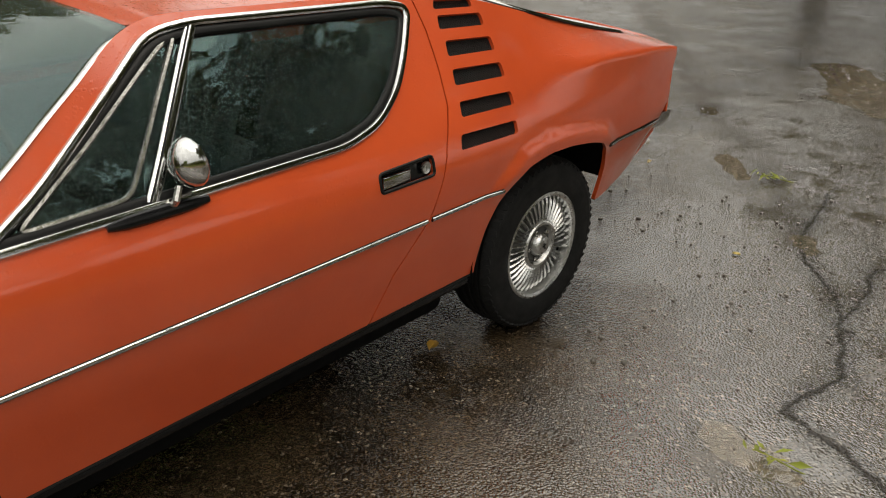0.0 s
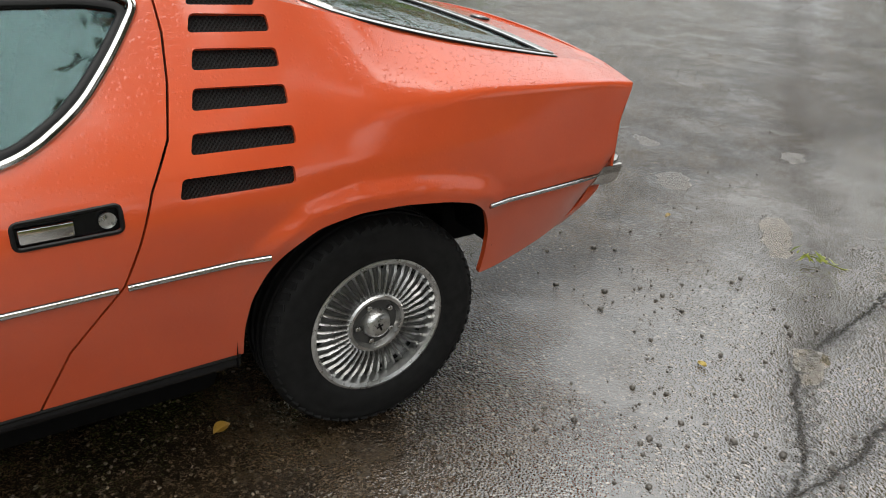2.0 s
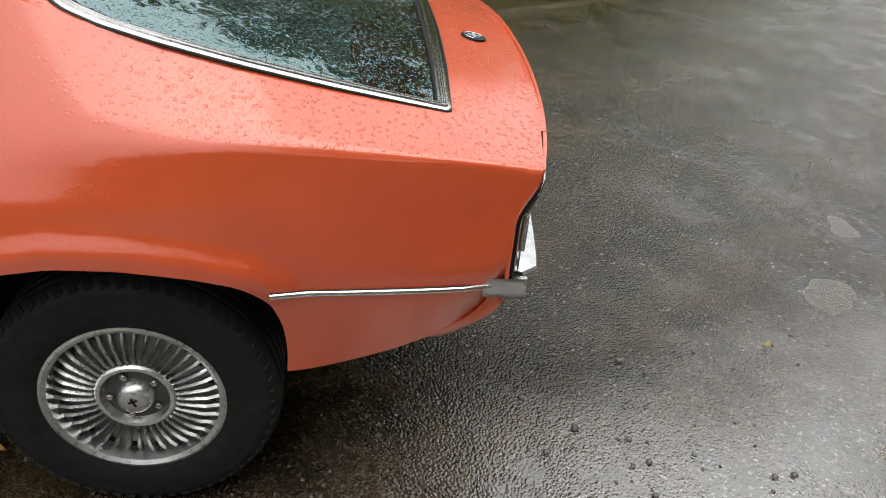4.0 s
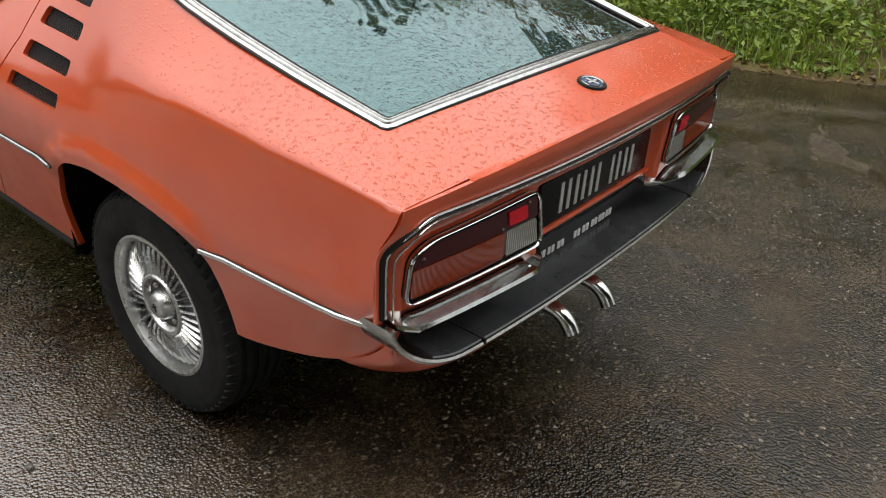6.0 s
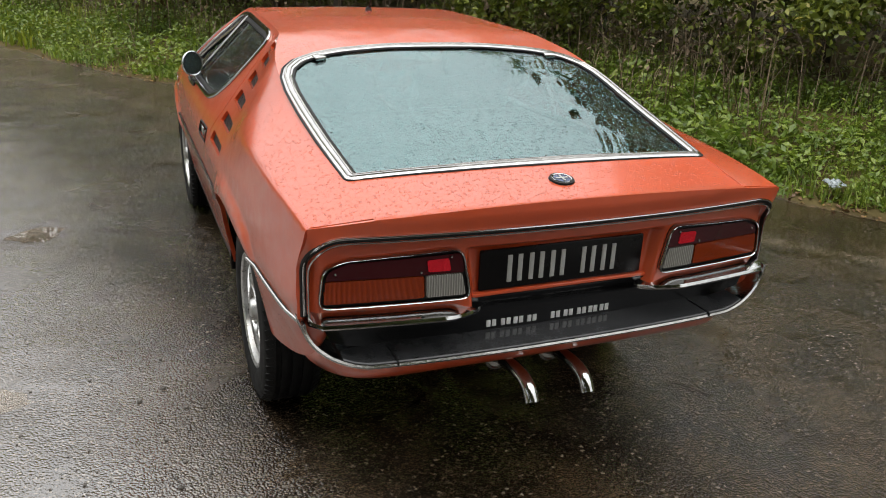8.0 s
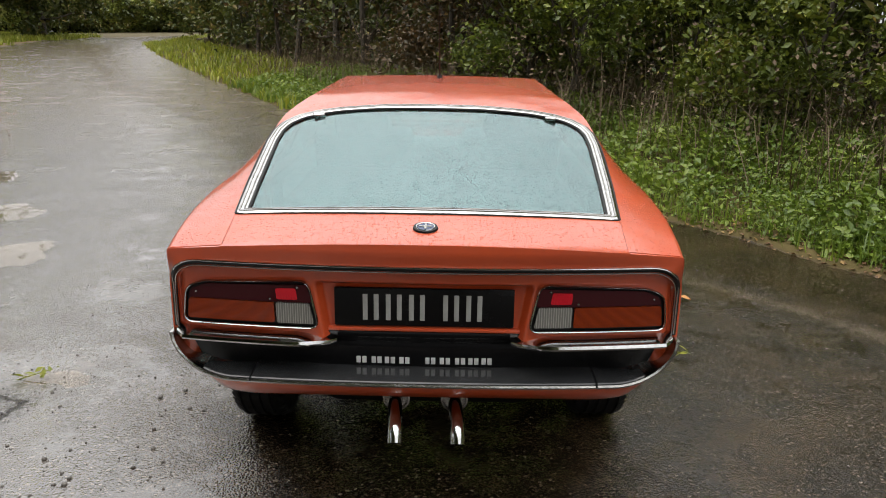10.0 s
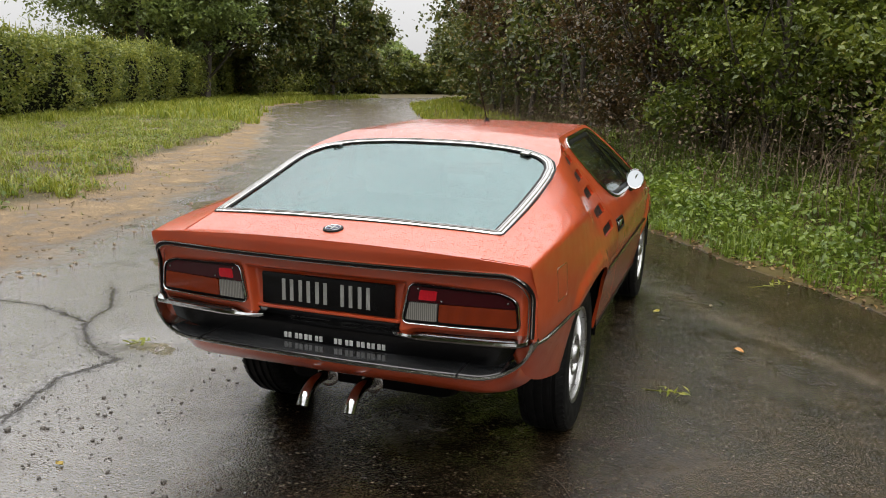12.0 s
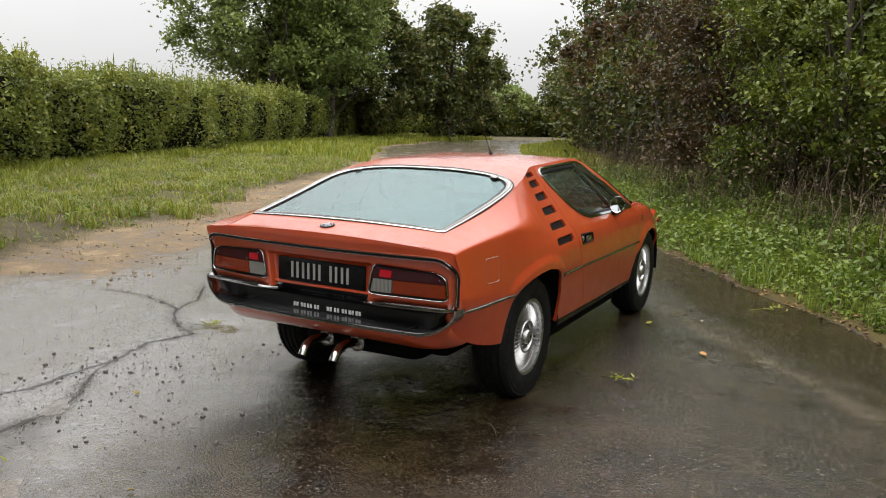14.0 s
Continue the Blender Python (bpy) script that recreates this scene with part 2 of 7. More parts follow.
    l.new(ramp_of(n, l, pale, ((0.0, 0.06), (1.0, 0.5))), p.inputs["Specular IOR Level"])
    # a film of rain water over everything hard
    film = mul(math_of(n, l, "SUBTRACT", 1.0, on_soil), ramp_of(n, l, add(wet, mul(pale, 0.12)), ((0.30, 0.65), (0.58, 1.0))))
    film = mul(film, math_of(n, l, "SUBTRACT", 1.0, mul(on_dirt, 0.85)))
    film = mul(film, math_of(n, l, "SUBTRACT", 1.0, crack))
    film = mul(film, math_of(n, l, "SUBTRACT", 1.0, mul(seam, 0.55)))
    film = mul(film, math_of(n, l, "SUBTRACT", 1.0, mul(sandy, 0.5)))
    film = mul(film, math_of(n, l, "SUBTRACT", 1.0, mul(mud, 0.75)))
    l.new(film, p.inputs["Coat Weight"])
    l.new(math_of(n, l, "ADD", 1.45, mul(pale, 0.80)), p.inputs["Coat IOR"])
    l.new(ramp_of(n, l, wet, ((0.35, 0.085), (0.7, 0.035))), p.inputs["Coat Roughness"])
    cells = voronoi_of(n, l, v, 110.0)
    smooth_h = add(add(mul(noise_of(n, l, v, 60.0, 3.0), 0.8), mul(noise_of(n, l, v, 16.0, 5.0, 0.65), 0.9)), mul(cells, -2.2))
    # water stands level in patches and lets the stones through between them
    pooled = ramp_of(n, l, add(noise_of(n, l, v, 3.4, 8.0, 0.72), mul(math_of(n, l, "SUBTRACT", wet, 0.5), 0.5)), ((0.50, 0.0), (0.60, 1.0)))
    film_strength = math_of(n, l, "SUBTRACT", 1.0, add(mul(pale, 0.15), mul(math_of(n, l, "MAXIMUM", pooled, mul(sheet_water, 0.9)), 0.55)))
    l.new(bump_of(n, l, mul(smooth_h, film_strength), 1.0, 0.0017), p.inputs["Coat Normal"])
    h = add(mul(cells, -0.9), mul(noise_of(n, l, v, 34.0, 3.0), 0.9))
    h = math_of(n, l, "SUBTRACT", h, mul(crack, 7.0))
    h = add(h, mul(add(dirt_n, mul(noise_of(n, l, v, 22.0, 6.0, 0.75), 0.35)), mul(on_dirt, 22.0)))
    l.new(bump_of(n, l, h, 0.9, 0.0030), p.inputs["Normal"])
    return m


def leaf_material(name, stops, gloss=0.4, through_light=0.34):
    m, n, l, p = node_material(name)
    g = n.new("ShaderNodeNewGeometry")
    v = coords(n, l, world_space=True)
    fine = math_of(n, l, "ADD", math_of(n, l, "MULTIPLY", g.outputs["Random Per Island"], 0.5), math_of(n, l, "SUBTRACT", math_of(n, l, "MULTIPLY", noise_of(n, l, v, 0.9, 4.0), 1.0), 0.20))
    c = ramp_of(n, l, fine, stops)
    l.new(c, p.inputs["Base Color"])
    p.inputs["Roughness"].default_value = gloss
    t = n.new("ShaderNodeBsdfTranslucent")
    l.new(c, t.inputs["Color"])
    mx = n.new("ShaderNodeMixShader")
    mx.inputs[0].default_value = through_light
    l.new(p.outputs[0], mx.inputs[1])
    l.new(t.outputs[0], mx.inputs[2])
    l.new(mx.outputs[0], n["Material Output"].inputs["Surface"])
    return m


def tyre_material():
    m, n, l, p = node_material("tyre_rubber")
    v = coords(n, l)
    l.new(ramp_of(n, l, noise_of(n, l, v, 30.0), ((0.3, 0.006), (0.7, 0.013))), p.inputs["Base Color"])
    l.new(ramp_of(n, l, noise_of(n, l, v, 12.0), ((0.3, 0.50), (0.7, 0.75))), p.inputs["Roughness"])
    p.inputs["Specular IOR Level"].default_value = 0.18
    l.new(bump_of(n, l, noise_of(n, l, v, 300.0), 0.25, 0.001), p.inputs["Normal"])
    return m


def mesh_grille_material():
    m, n, l, p = node_material("black_wire_mesh")
    v = coords(n, l)
    sep = n.new("ShaderNodeSeparateXYZ")
    l.new(v, sep.inputs[0])
    a = math_of(n, l, "SINE", math_of(n, l, "MULTIPLY", math_of(n, l, "ADD", sep.outputs["Y"], sep.outputs["Z"]), 620.0))
    b = math_of(n, l, "SINE", math_of(n, l, "MULTIPLY", math_of(n, l, "SUBTRACT", sep.outputs["Y"], sep.outputs["Z"]), 620.0))
    w = math_of(n, l, "MAXIMUM", a, b)
    l.new(ramp_of(n, l, w, ((0.55, 0.001), (0.9, 0.010))), p.inputs["Base Color"])
    p.inputs["Roughness"].default_value = 0.45
    p.inputs["Specular IOR Level"].default_value = 0.2
    l.new(bump_of(n, l, w, 0.8, 0.002), p.inputs["Normal"])
    return m


def lens_material(name, colour, ribs=0.0):
    m, n, l, p = node_material(name)
    p.inputs["Base Color"].default_value = (*colour, 1)
    p.inputs["Roughness"].default_value = 0.15
    p.inputs["Specular IOR Level"].default_value = 0.35
    if ribs:
        v = coords(n, l)
        sep = n.new("ShaderNodeSeparateXYZ")
        l.new(v, sep.inputs[0])
        w = math_of(n, l, "SINE", math_of(n, l, "MULTIPLY", sep.outputs["X"], ribs))
        l.new(bump_of(n, l, w, 0.5, 0.001), p.inputs["Normal"])
        dark = tuple(c * 0.55 for c in colour)
        l.new(ramp_of(n, l, w, ((0.2, dark), (0.8, colour))), p.inputs["Base Color"])
    return m


M = {
    "paint": paint_material(),
    "chrome": plain("wet_chrome", (0.54, 0.54, 0.53), 0.09, 1.0, 0.2, 40.0, 0.08, 160.0),
    "dull_chrome": plain("aged_chrome", (0.45, 0.44, 0.42), 0.20, 1.0, 0.3, 25.0, 0.3, 120.0),
    "disc": plain("dark_hub_grey", (0.045, 0.044, 0.042), 0.6, 0.0, 0.4, 30.0),
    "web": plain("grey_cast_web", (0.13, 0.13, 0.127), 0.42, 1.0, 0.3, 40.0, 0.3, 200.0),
    "alloy": plain("cast_alloy", (0.56, 0.56, 0.55), 0.30, 1.0, 0.2, 60.0, 0.2, 300.0),
    "rubber": plain("black_rubber", (0.005, 0.005, 0.005), 0.45, 0.0, 0.3, 30.0, 0.2, spec=0.25),
    "tyre": tyre_material(),
    "black": plain("satin_black_paint", (0.006, 0.006, 0.0068), 0.22, 0.0, 0.3, 20.0, 0.1, spec=0.35),
    "wet_black": plain("wet_gloss_black", (0.040, 0.041, 0.043), 0.07, 0.0, 0.3, 20.0, 0.05, spec=0.6),
    "under": plain("underbody_black", (0.004, 0.004, 0.004), 0.8, spec=0.1),
    "mesh": mesh_grille_material(),
    "glass": glass_material("rear_glass", (0.36, 0.58, 0.57), 2.2, bead=0.0042),
    "side_glass": glass_material("side_glass", (0.42, 0.52, 0.48), bead=0.0020, fine=1.8),
    "mirror": plain("mirror_glass", (0.50, 0.53, 0.54), 0.02, 1.0, 0.02),
    "red": lens_material("dark_red_lens", (0.040, 0.003, 0.005), 0.0),
    "bright_red": lens_material("bright_red_lens", (0.85, 0.012, 0.030), 3000.0),
    "amber": lens_material("amber_lens", (0.30, 0.036, 0.006), 2000.0),
    "clear": lens_material("clear_lens", (0.30, 0.29, 0.26), 900.0),
    "plate": plain("plate_black", (0.004, 0.004, 0.0045), 0.25, spec=0.2),
    "silver": plain("silver_character", (0.42, 0.42, 0.40), 0.45, 0.0, 0.1),
    "letter": plain("bright_metal_letter", (0.72, 0.72, 0.70), 0.4, 0.0, 0.08),
    "cloth": plain("dark_seat_cloth", (0.035, 0.036, 0.036), 0.85, 0.0, 0.3, 20.0, 0.4, 400.0),
    "dash": plain("dark_trim_plastic", (0.018, 0.018, 0.018), 0.6, 0.0, 0.2, 20.0, 0.3),
    "wood": plain("brown_steering_rim", (0.16, 0.06, 0.025), 0.35, 0.0, 0.25, 30.0),
    "enamel": plain("enamel_badge_blue", (0.05, 0.07, 0.13), 0.25, 0.2, 0.6, 60.0),
    "ground": asphalt_material(),
    "water": None,
    "bark": plain("wet_bark", (0.055, 0.043, 0.031), 0.8, 0.0, 0.5, 6.0, 1.0, 30.0),
    # near-black tone that holds the shade inside the hedge
    "hedge_shade": plain("hedge_inner_shade", (0.014, 0.015, 0.008), 0.95, 0.0, 0.6, 5.0, 1.0, 20.0, spec=0.05),
    "stem": plain("dry_stem", (0.13, 0.092, 0.056), 0.85, 0.0, 0.4, 3.0),
    "clod": plain("soil_clod", (0.27, 0.205, 0.13), 0.85, 0.0, 0.5, 3.0, 0.6, 60.0),
    "stone": plain("road_grit", (0.10, 0.09, 0.078), 0.45, 0.0, 0.5, 3.0, 0.5, 60.0),
    "leaf_wood": leaf_material("wood_foliage", ((0.15, (0.024, 0.034, 0.009)), (0.45, (0.062, 0.084, 0.018)), (0.7, (0.132, 0.148, 0.030)), (0.92, (0.240, 0.160, 0.050)))),
    "leaf_bright": leaf_material("yellowing_foliage", ((0.15, (0.044, 0.066, 0.011)), (0.5, (0.115, 0.155, 0.022)), (0.8, (0.235, 0.270, 0.038)), (0.95, (0.340, 0.270, 0.060)))),
    "leaf_brown": leaf_material("russet_foliage", ((0.15, (0.020, 0.016, 0.007)), (0.45, (0.058, 0.042, 0.015)), (0.7, (0.125, 0.066, 0.024)), (0.95, (0.085, 0.102, 0.025)))),
    "leaf_far": leaf_material("far_foliage", ((0.15, (0.072, 0.102, 0.034)), (0.5, (0.185, 0.250, 0.070)), (0.85, (0.340, 0.400, 0.102)))),
    "leaf_hedge": leaf_material("hedge_foliage", ((0.15, (0.068, 0.096, 0.022)), (0.5, (0.185, 0.226, 0.044)), (0.85, (0.365, 0.362, 0.072)))),
    "weed": leaf_material("verge_weed", ((0.15, (0.056, 0.105, 0.014)), (0.5, (0.130, 0.200, 0.024)), (0.85, (0.245, 0.312, 0.042)))),
    "grass": leaf_material("verge_grass", ((0.15, (0.105, 0.146, 0.012)), (0.5, (0.222, 0.268, 0.022)), (0.85, (0.372, 0.362, 0.052)))),
    "straw": leaf_material("straw_grass", ((0.15, (0.16, 0.12, 0.05)), (0.5, (0.27, 0.22, 0.10)), (0.85, (0.40, 0.34, 0.17))), 0.6, 0.3),
    "litter": leaf_material("fallen_leaf", ((0.15, (0.055, 0.026, 0.012)), (0.55, (0.13, 0.065, 0.024)), (0.92, (0.32, 0.20, 0.05))), 0.5, 0.1),
}


def water_material():
    m, n, l, p = node_material("puddle_water")
    v = coords(n, l)
    l.new(ramp_of(n, l, noise_of(n, l, v, 2.5, 5.0), ((0.3, (0.80, 0.70, 0.55)), (0.7, (0.92, 0.86, 0.76)))), p.inputs["Base Color"])
    p.inputs["Roughness"].default_value = 0.02
    p.inputs["IOR"].default_value = 1.46
    p.inputs["Transmission Weight"].default_value = 0.96
    rings = voronoi_of(n, l, v, 9.0)
    w = math_of(n, l, "SINE", math_of(n, l, "MULTIPLY", rings, 90.0))
    fade = ramp_of(n, l, rings, ((0.1, 1.0), (0.45, 0.0)))
    l.new(bump_of(n, l, math_of(n, l, "MULTIPLY", w, fade), 0.12, 0.002), p.inputs["Normal"])
    return m


M["water"] = water_material()


# ---- builders ----
def mesh_of(name, verts, faces, material, smooth=False, normals=None):
    me = bpy.data.meshes.new(name)
    me.from_pydata([tuple(map(float, v)) for v in verts], [], [tuple(map(int, f)) for f in faces])
    me.materials.append(material)
    if smooth:
        me.polygons.foreach_set("use_smooth", [True] * len(me.polygons))
    me.update()
    if normals is not None:
        me.normals_split_custom_set_from_vertices([tuple(map(float, v)) for v in normals])
    return me


def part_mesh(name, me, parent, label=""):
    ob = new(name, me)
    ob.parent = parent
    return tagged(ob, label)


def part(name, bm, material, parent, label="", smooth=True):
    me = bpy.data.meshes.new(name)
    bmesh.ops.recalc_face_normals(bm, faces=bm.faces)
    bm.to_mesh(me)
    bm.free()
    me.materials.append(material)
    if smooth:
        me.polygons.foreach_set("use_smooth", [True] * len(me.polygons))
        me.set_sharp_from_angle(angle=radians(38))
    return part_mesh(name, me, parent, label)


def empty_thing(name, label, category, group="", kind="", at=(0, 0, 0)):
    ob = new(name)
    ob.empty_display_size = 0.1
    ob.location = at
    return tagged(ob, label, category, group, kind)


def box_bm(bm, centre, size, rot=None, bevel=0.0):
    m = Matrix.Translation(centre) @ (rot.to_4x4() if rot else Matrix()) @ Matrix.Diagonal((*size, 1))
    r = bmesh.ops.create_cube(bm, size=1.0, matrix=m)
    if bevel:
        edges = list({e for v in r["verts"] for e in v.link_edges})
        bmesh.ops.bevel(bm, geom=edges, offset=bevel, segments=2, affect="EDGES", profile=0.5)
    return r


def lathe(bm, profile, segs=48, axis="X", centre=(0, 0, 0)):
    """Turns (along, radius) pairs round an axis through centre."""
    rings = []
    for a, r in profile:
        ring = []
        for k in range(segs):
            t = 2 * math.pi * k / segs
            c, s = r * math.cos(t), r * math.sin(t)
            p = {"X": (a, c, s), "Y": (c, a, s), "Z": (c, s, a)}[axis]
            ring.append(bm.verts.new(Vector(p) + Vector(centre)))
        rings.append(ring)
    for r0, r1 in zip(rings, rings[1:]):
        for k in range(segs):
            bm.faces.new((r0[k], r0[(k + 1) % segs], r1[(k + 1) % segs], r1[k]))
    return rings


def cap(bm, ring):
    bm.faces.new(ring)


def tube(bm, pts, rx, ry=None, n=8, up=None, closed=False, ends=True, taper=None):
    """A rod of oval section along pts. up: the direction of rx's partner ry at every point (one vector or a list)."""
    ry = ry or rx
    pts = [Vector(p) for p in pts]
    rings = []
    prev = None
    for k, p in enumerate(pts):
        a = pts[(k - 1) % len(pts)] if closed or k else p
        b = pts[(k + 1) % len(pts)] if closed or k < len(pts) - 1 else p
        d = (b - a).normalized()
        if up is None:
            ref = prev if prev is not None else (Vector((0, 0, 1)) if abs(d.z) < 0.9 else Vector((1, 0, 0)))
        else:
            ref = Vector(up[k]) if isinstance(up, (list, tuple)) and not isinstance(up[0], (int, float)) else Vector(up)
        v = (ref - d * ref.dot(d)).normalized()
        u = d.cross(v)
        prev = v
        s = taper[k] if taper else 1.0
        rings.append([bm.verts.new(p + u * (rx * s * math.cos(2 * math.pi * i / n)) + v * (ry * s * math.sin(2 * math.pi * i / n))) for i in range(n)])
    pairs = list(zip(rings, rings[1:])) + ([(rings[-1], rings[0])] if closed else [])
    for r0, r1 in pairs:
        for i in range(n):
            bm.faces.new((r0[i], r0[(i + 1) % n], r1[(i + 1) % n], r1[i]))
    if ends and not closed:
        bm.faces.new(rings[0][::-1])
        bm.faces.new(rings[-1])


def hermite(*pts):
    """A smooth curve through (t, value, ...) rows, for one t or many."""
    pts = np.array(pts, float)
    t, v = pts[:, 0], pts[:, 1:]
    m = np.gradient(v, t, axis=0)
    # keep flat stretches flat
    for c in range(v.shape[1]):
        d = np.diff(v[:, c]) / np.diff(t)
        for k in range(1, len(t) - 1):
            if d[k - 1] * d[k] <= 0:
                m[k, c] = 0
            else:
                m[k, c] = 2 * d[k - 1] * d[k] / (d[k - 1] + d[k])
        m[0, c], m[-1, c] = d[0], d[-1]

    def f(q):
        q = np.asarray(q, float)
        k = np.clip(np.searchsorted(t, q) - 1, 0, len(t) - 2)
        w = t[k + 1] - t[k]
        u = np.clip((q - t[k]) / w, 0, 1)
        u1, w1 = u[..., None], w[..., None]
        h = (2 * u1**3 - 3 * u1**2 + 1) * v[k] + (u1**3 - 2 * u1**2 + u1) * w1 * m[k] + (-2 * u1**3 + 3 * u1**2) * v[k + 1] + (u1**3 - u1**2) * w1 * m[k + 1]
        return h if v.shape[1] > 1 else h[..., 0]
    return f


def smoothstep(a, b, x):
    u = np.clip((np.asarray(x, float) - a) / (b - a), 0, 1)
    return u * u * (3 - 2 * u)


def dense(pts, step, closed=False):
    out = []
    seq = list(pts) + ([pts[0]] if closed else [])
    for a, b in zip(seq, seq[1:]):
        a, b = np.array(a, float), np.array(b, float)
        k = max(1, int(np.ceil(np.linalg.norm(b - a) / step)))
        out += [tuple(a + (b - a) * i / k) for i in range(k)]
    return out if closed else out + [tuple(np.array(seq[-1], float))]


def rounded(pts, radius, closed=True, steps=5):
    """Rounds the corners of a polyline of 2D points."""
    n, out = len(pts), []
    for k in range(n):
        p = np.array(pts[k], float)
        if not closed and k in (0, n - 1):
            out.append(tuple(p))
            continue
        a, b = np.array(pts[k - 1], float), np.array(pts[(k + 1) % n], float)
        la, lb = np.linalg.norm(a - p), np.linalg.norm(b - p)
        r = min(radius, la * 0.45, lb * 0.45)
        pa, pb = p + (a - p) / la * r, p + (b - p) / lb * r
        for i in range(steps + 1):
            u = i / steps
            out.append(tuple((1 - u) ** 2 * pa + 2 * u * (1 - u) * p + u * u * pb))
    return out


def inside(poly, pts):
    """Which of the 2D points lie inside the polygon."""
    poly, pts = np.asarray(poly, float), np.asarray(pts, float)
    x, y = pts[:, 0], pts[:, 1]
    hit = np.zeros(len(pts), bool)
    x0, y0 = poly[-1]
    for x1, y1 in poly:
        if y0 != y1:
            hit ^= ((y0 > y) != (y1 > y)) & (x < (x1 - x0) * (y - y0) / (y1 - y0) + x0)
        x0, y0 = x1, y1
    return hit


# ---- the car: y runs forward from the rear axle, x to its right ----
car = empty_thing("sports_coupe", "orange-red vintage fastback coupe, wet with rain, parked on the lane", "car")

SA = hermite((-0.89, 0.665, 0.635), (-0.87, 0.672, 0.590), (-0.82, 0.685, 0.530), (-0.71, 0.700, 0.465), (-0.52, 0.718, 0.412), (-0.36, 0.735, 0.385),
             (0.2, 0.745, 0.340), (1.0, 0.745, 0.335), (1.9, 0.745, 0.330), (2.7, 0.70, 0.30), (2.95, 0.62, 0.36), (3.1, 0.50, 0.42))
SB = hermite((-0.89, 0.750, 0.680), (-0.84, 0.759, 0.650), (-0.6, 0.775, 0.640), (-0.3, 0.789, 0.640), (0.3, 0.802, 0.635), (1.0, 0.803, 0.625),
             (1.9, 0.80, 0.610), (2.35, 0.79, 0.60), (2.7, 0.755, 0.58), (2.95, 0.69, 0.56), (3.1, 0.58, 0.55))
SM = hermite((-0.89, 0.748, 0.790), (-0.5, 0.777, 0.805), (0.0, 0.803, 0.798), (0.35, 0.808, 0.795), (0.8, 0.804, 0.800), (1.4, 0.798, 0.810), (1.9, 0.792, 0.812), (2.3, 0.774, 0.790), (2.7, 0.732, 0.725), (3.1, 0.560, 0.610))
SC = hermite((-0.89, 0.733, 0.915), (-0.75, 0.748, 0.934), (-0.5, 0.764, 0.955), (-0.25, 0.768, 0.966), (0.0, 0.757, 0.960), (0.2, 0.743, 0.936), (0.35, 0.742, 0.926),
             (0.8, 0.738, 0.926), (1.4, 0.738, 0.926), (1.8, 0.752, 0.895), (2.0, 0.758, 0.875), (2.3, 0.735, 0.865), (2.6, 0.700, 0.825), (2.9, 0.620, 0.740), (3.1, 0.520, 0.665))
SD = hermite((-0.89, 0.57, 0.9325), (-0.68, 0.583, 0.974), (-0.3, 0.603, 1.055), (0.0, 0.612, 1.130), (0.15, 0.600, 1.170), (0.3, 0.565, 1.205), (0.45, 0.528, 1.230),
             (1.0, 0.505, 1.245), (1.28, 0.495, 1.250), (1.36, 0.505, 1.235), (1.55, 0.592, 1.135), (1.75, 0.677, 1.010), (1.90, 0.725, 0.922), (2.0, 0.70, 0.905), (2.5, 0.62, 0.870), (2.9, 0.52, 0.760), (3.1, 0.44, 0.68))
SHARP = hermite((-0.9, 0.09), (-0.3, 0.14), (0.1, 0.34), (0.5, 0.5), (1.9, 0.5), (2.6, 0.4), (3.1, 0.4))

REAR_ARCH = [(0.40, 0.20), (0.395, 0.42), (0.378, 0.51), (0.338, 0.586), (0.290, 0.640), (0.215, 0.688), (0.10, 0.706), (-0.03, 0.702), (-0.17, 0.682), (-0.262, 0.658), (-0.318, 0.612), (-0.345, 0.541), (-0.352, 0.46), (-0.340, 0.20)]
FRONT_ARCH = [(2.74, 0.20), (2.73, 0.42), (2.69, 0.53), (2.62, 0.61), (2.50, 0.665), (2.35, 0.685), (2.20, 0.67), (2.08, 0.615), (2.01, 0.54), (1.97, 0.44), (1.96, 0.20)]


def tail_y(x):
    """Where the tail ends: bowed in plan."""
    return -0.932 + 0.055 * (np.abs(x) / 0.73) ** 2.2


def tail_wrap(z):
    """How far the tail's lower corners turn forward."""
    return 0.046 * smoothstep(0.915, 0.79, z)


def arch_gap(y, z, arch):
    a = np.array(dense(arch[1:-1], 0.03))
    return np.sqrt(((np.stack([y, z], -1)[..., None, :] - a) ** 2).sum(-1)).min(-1)


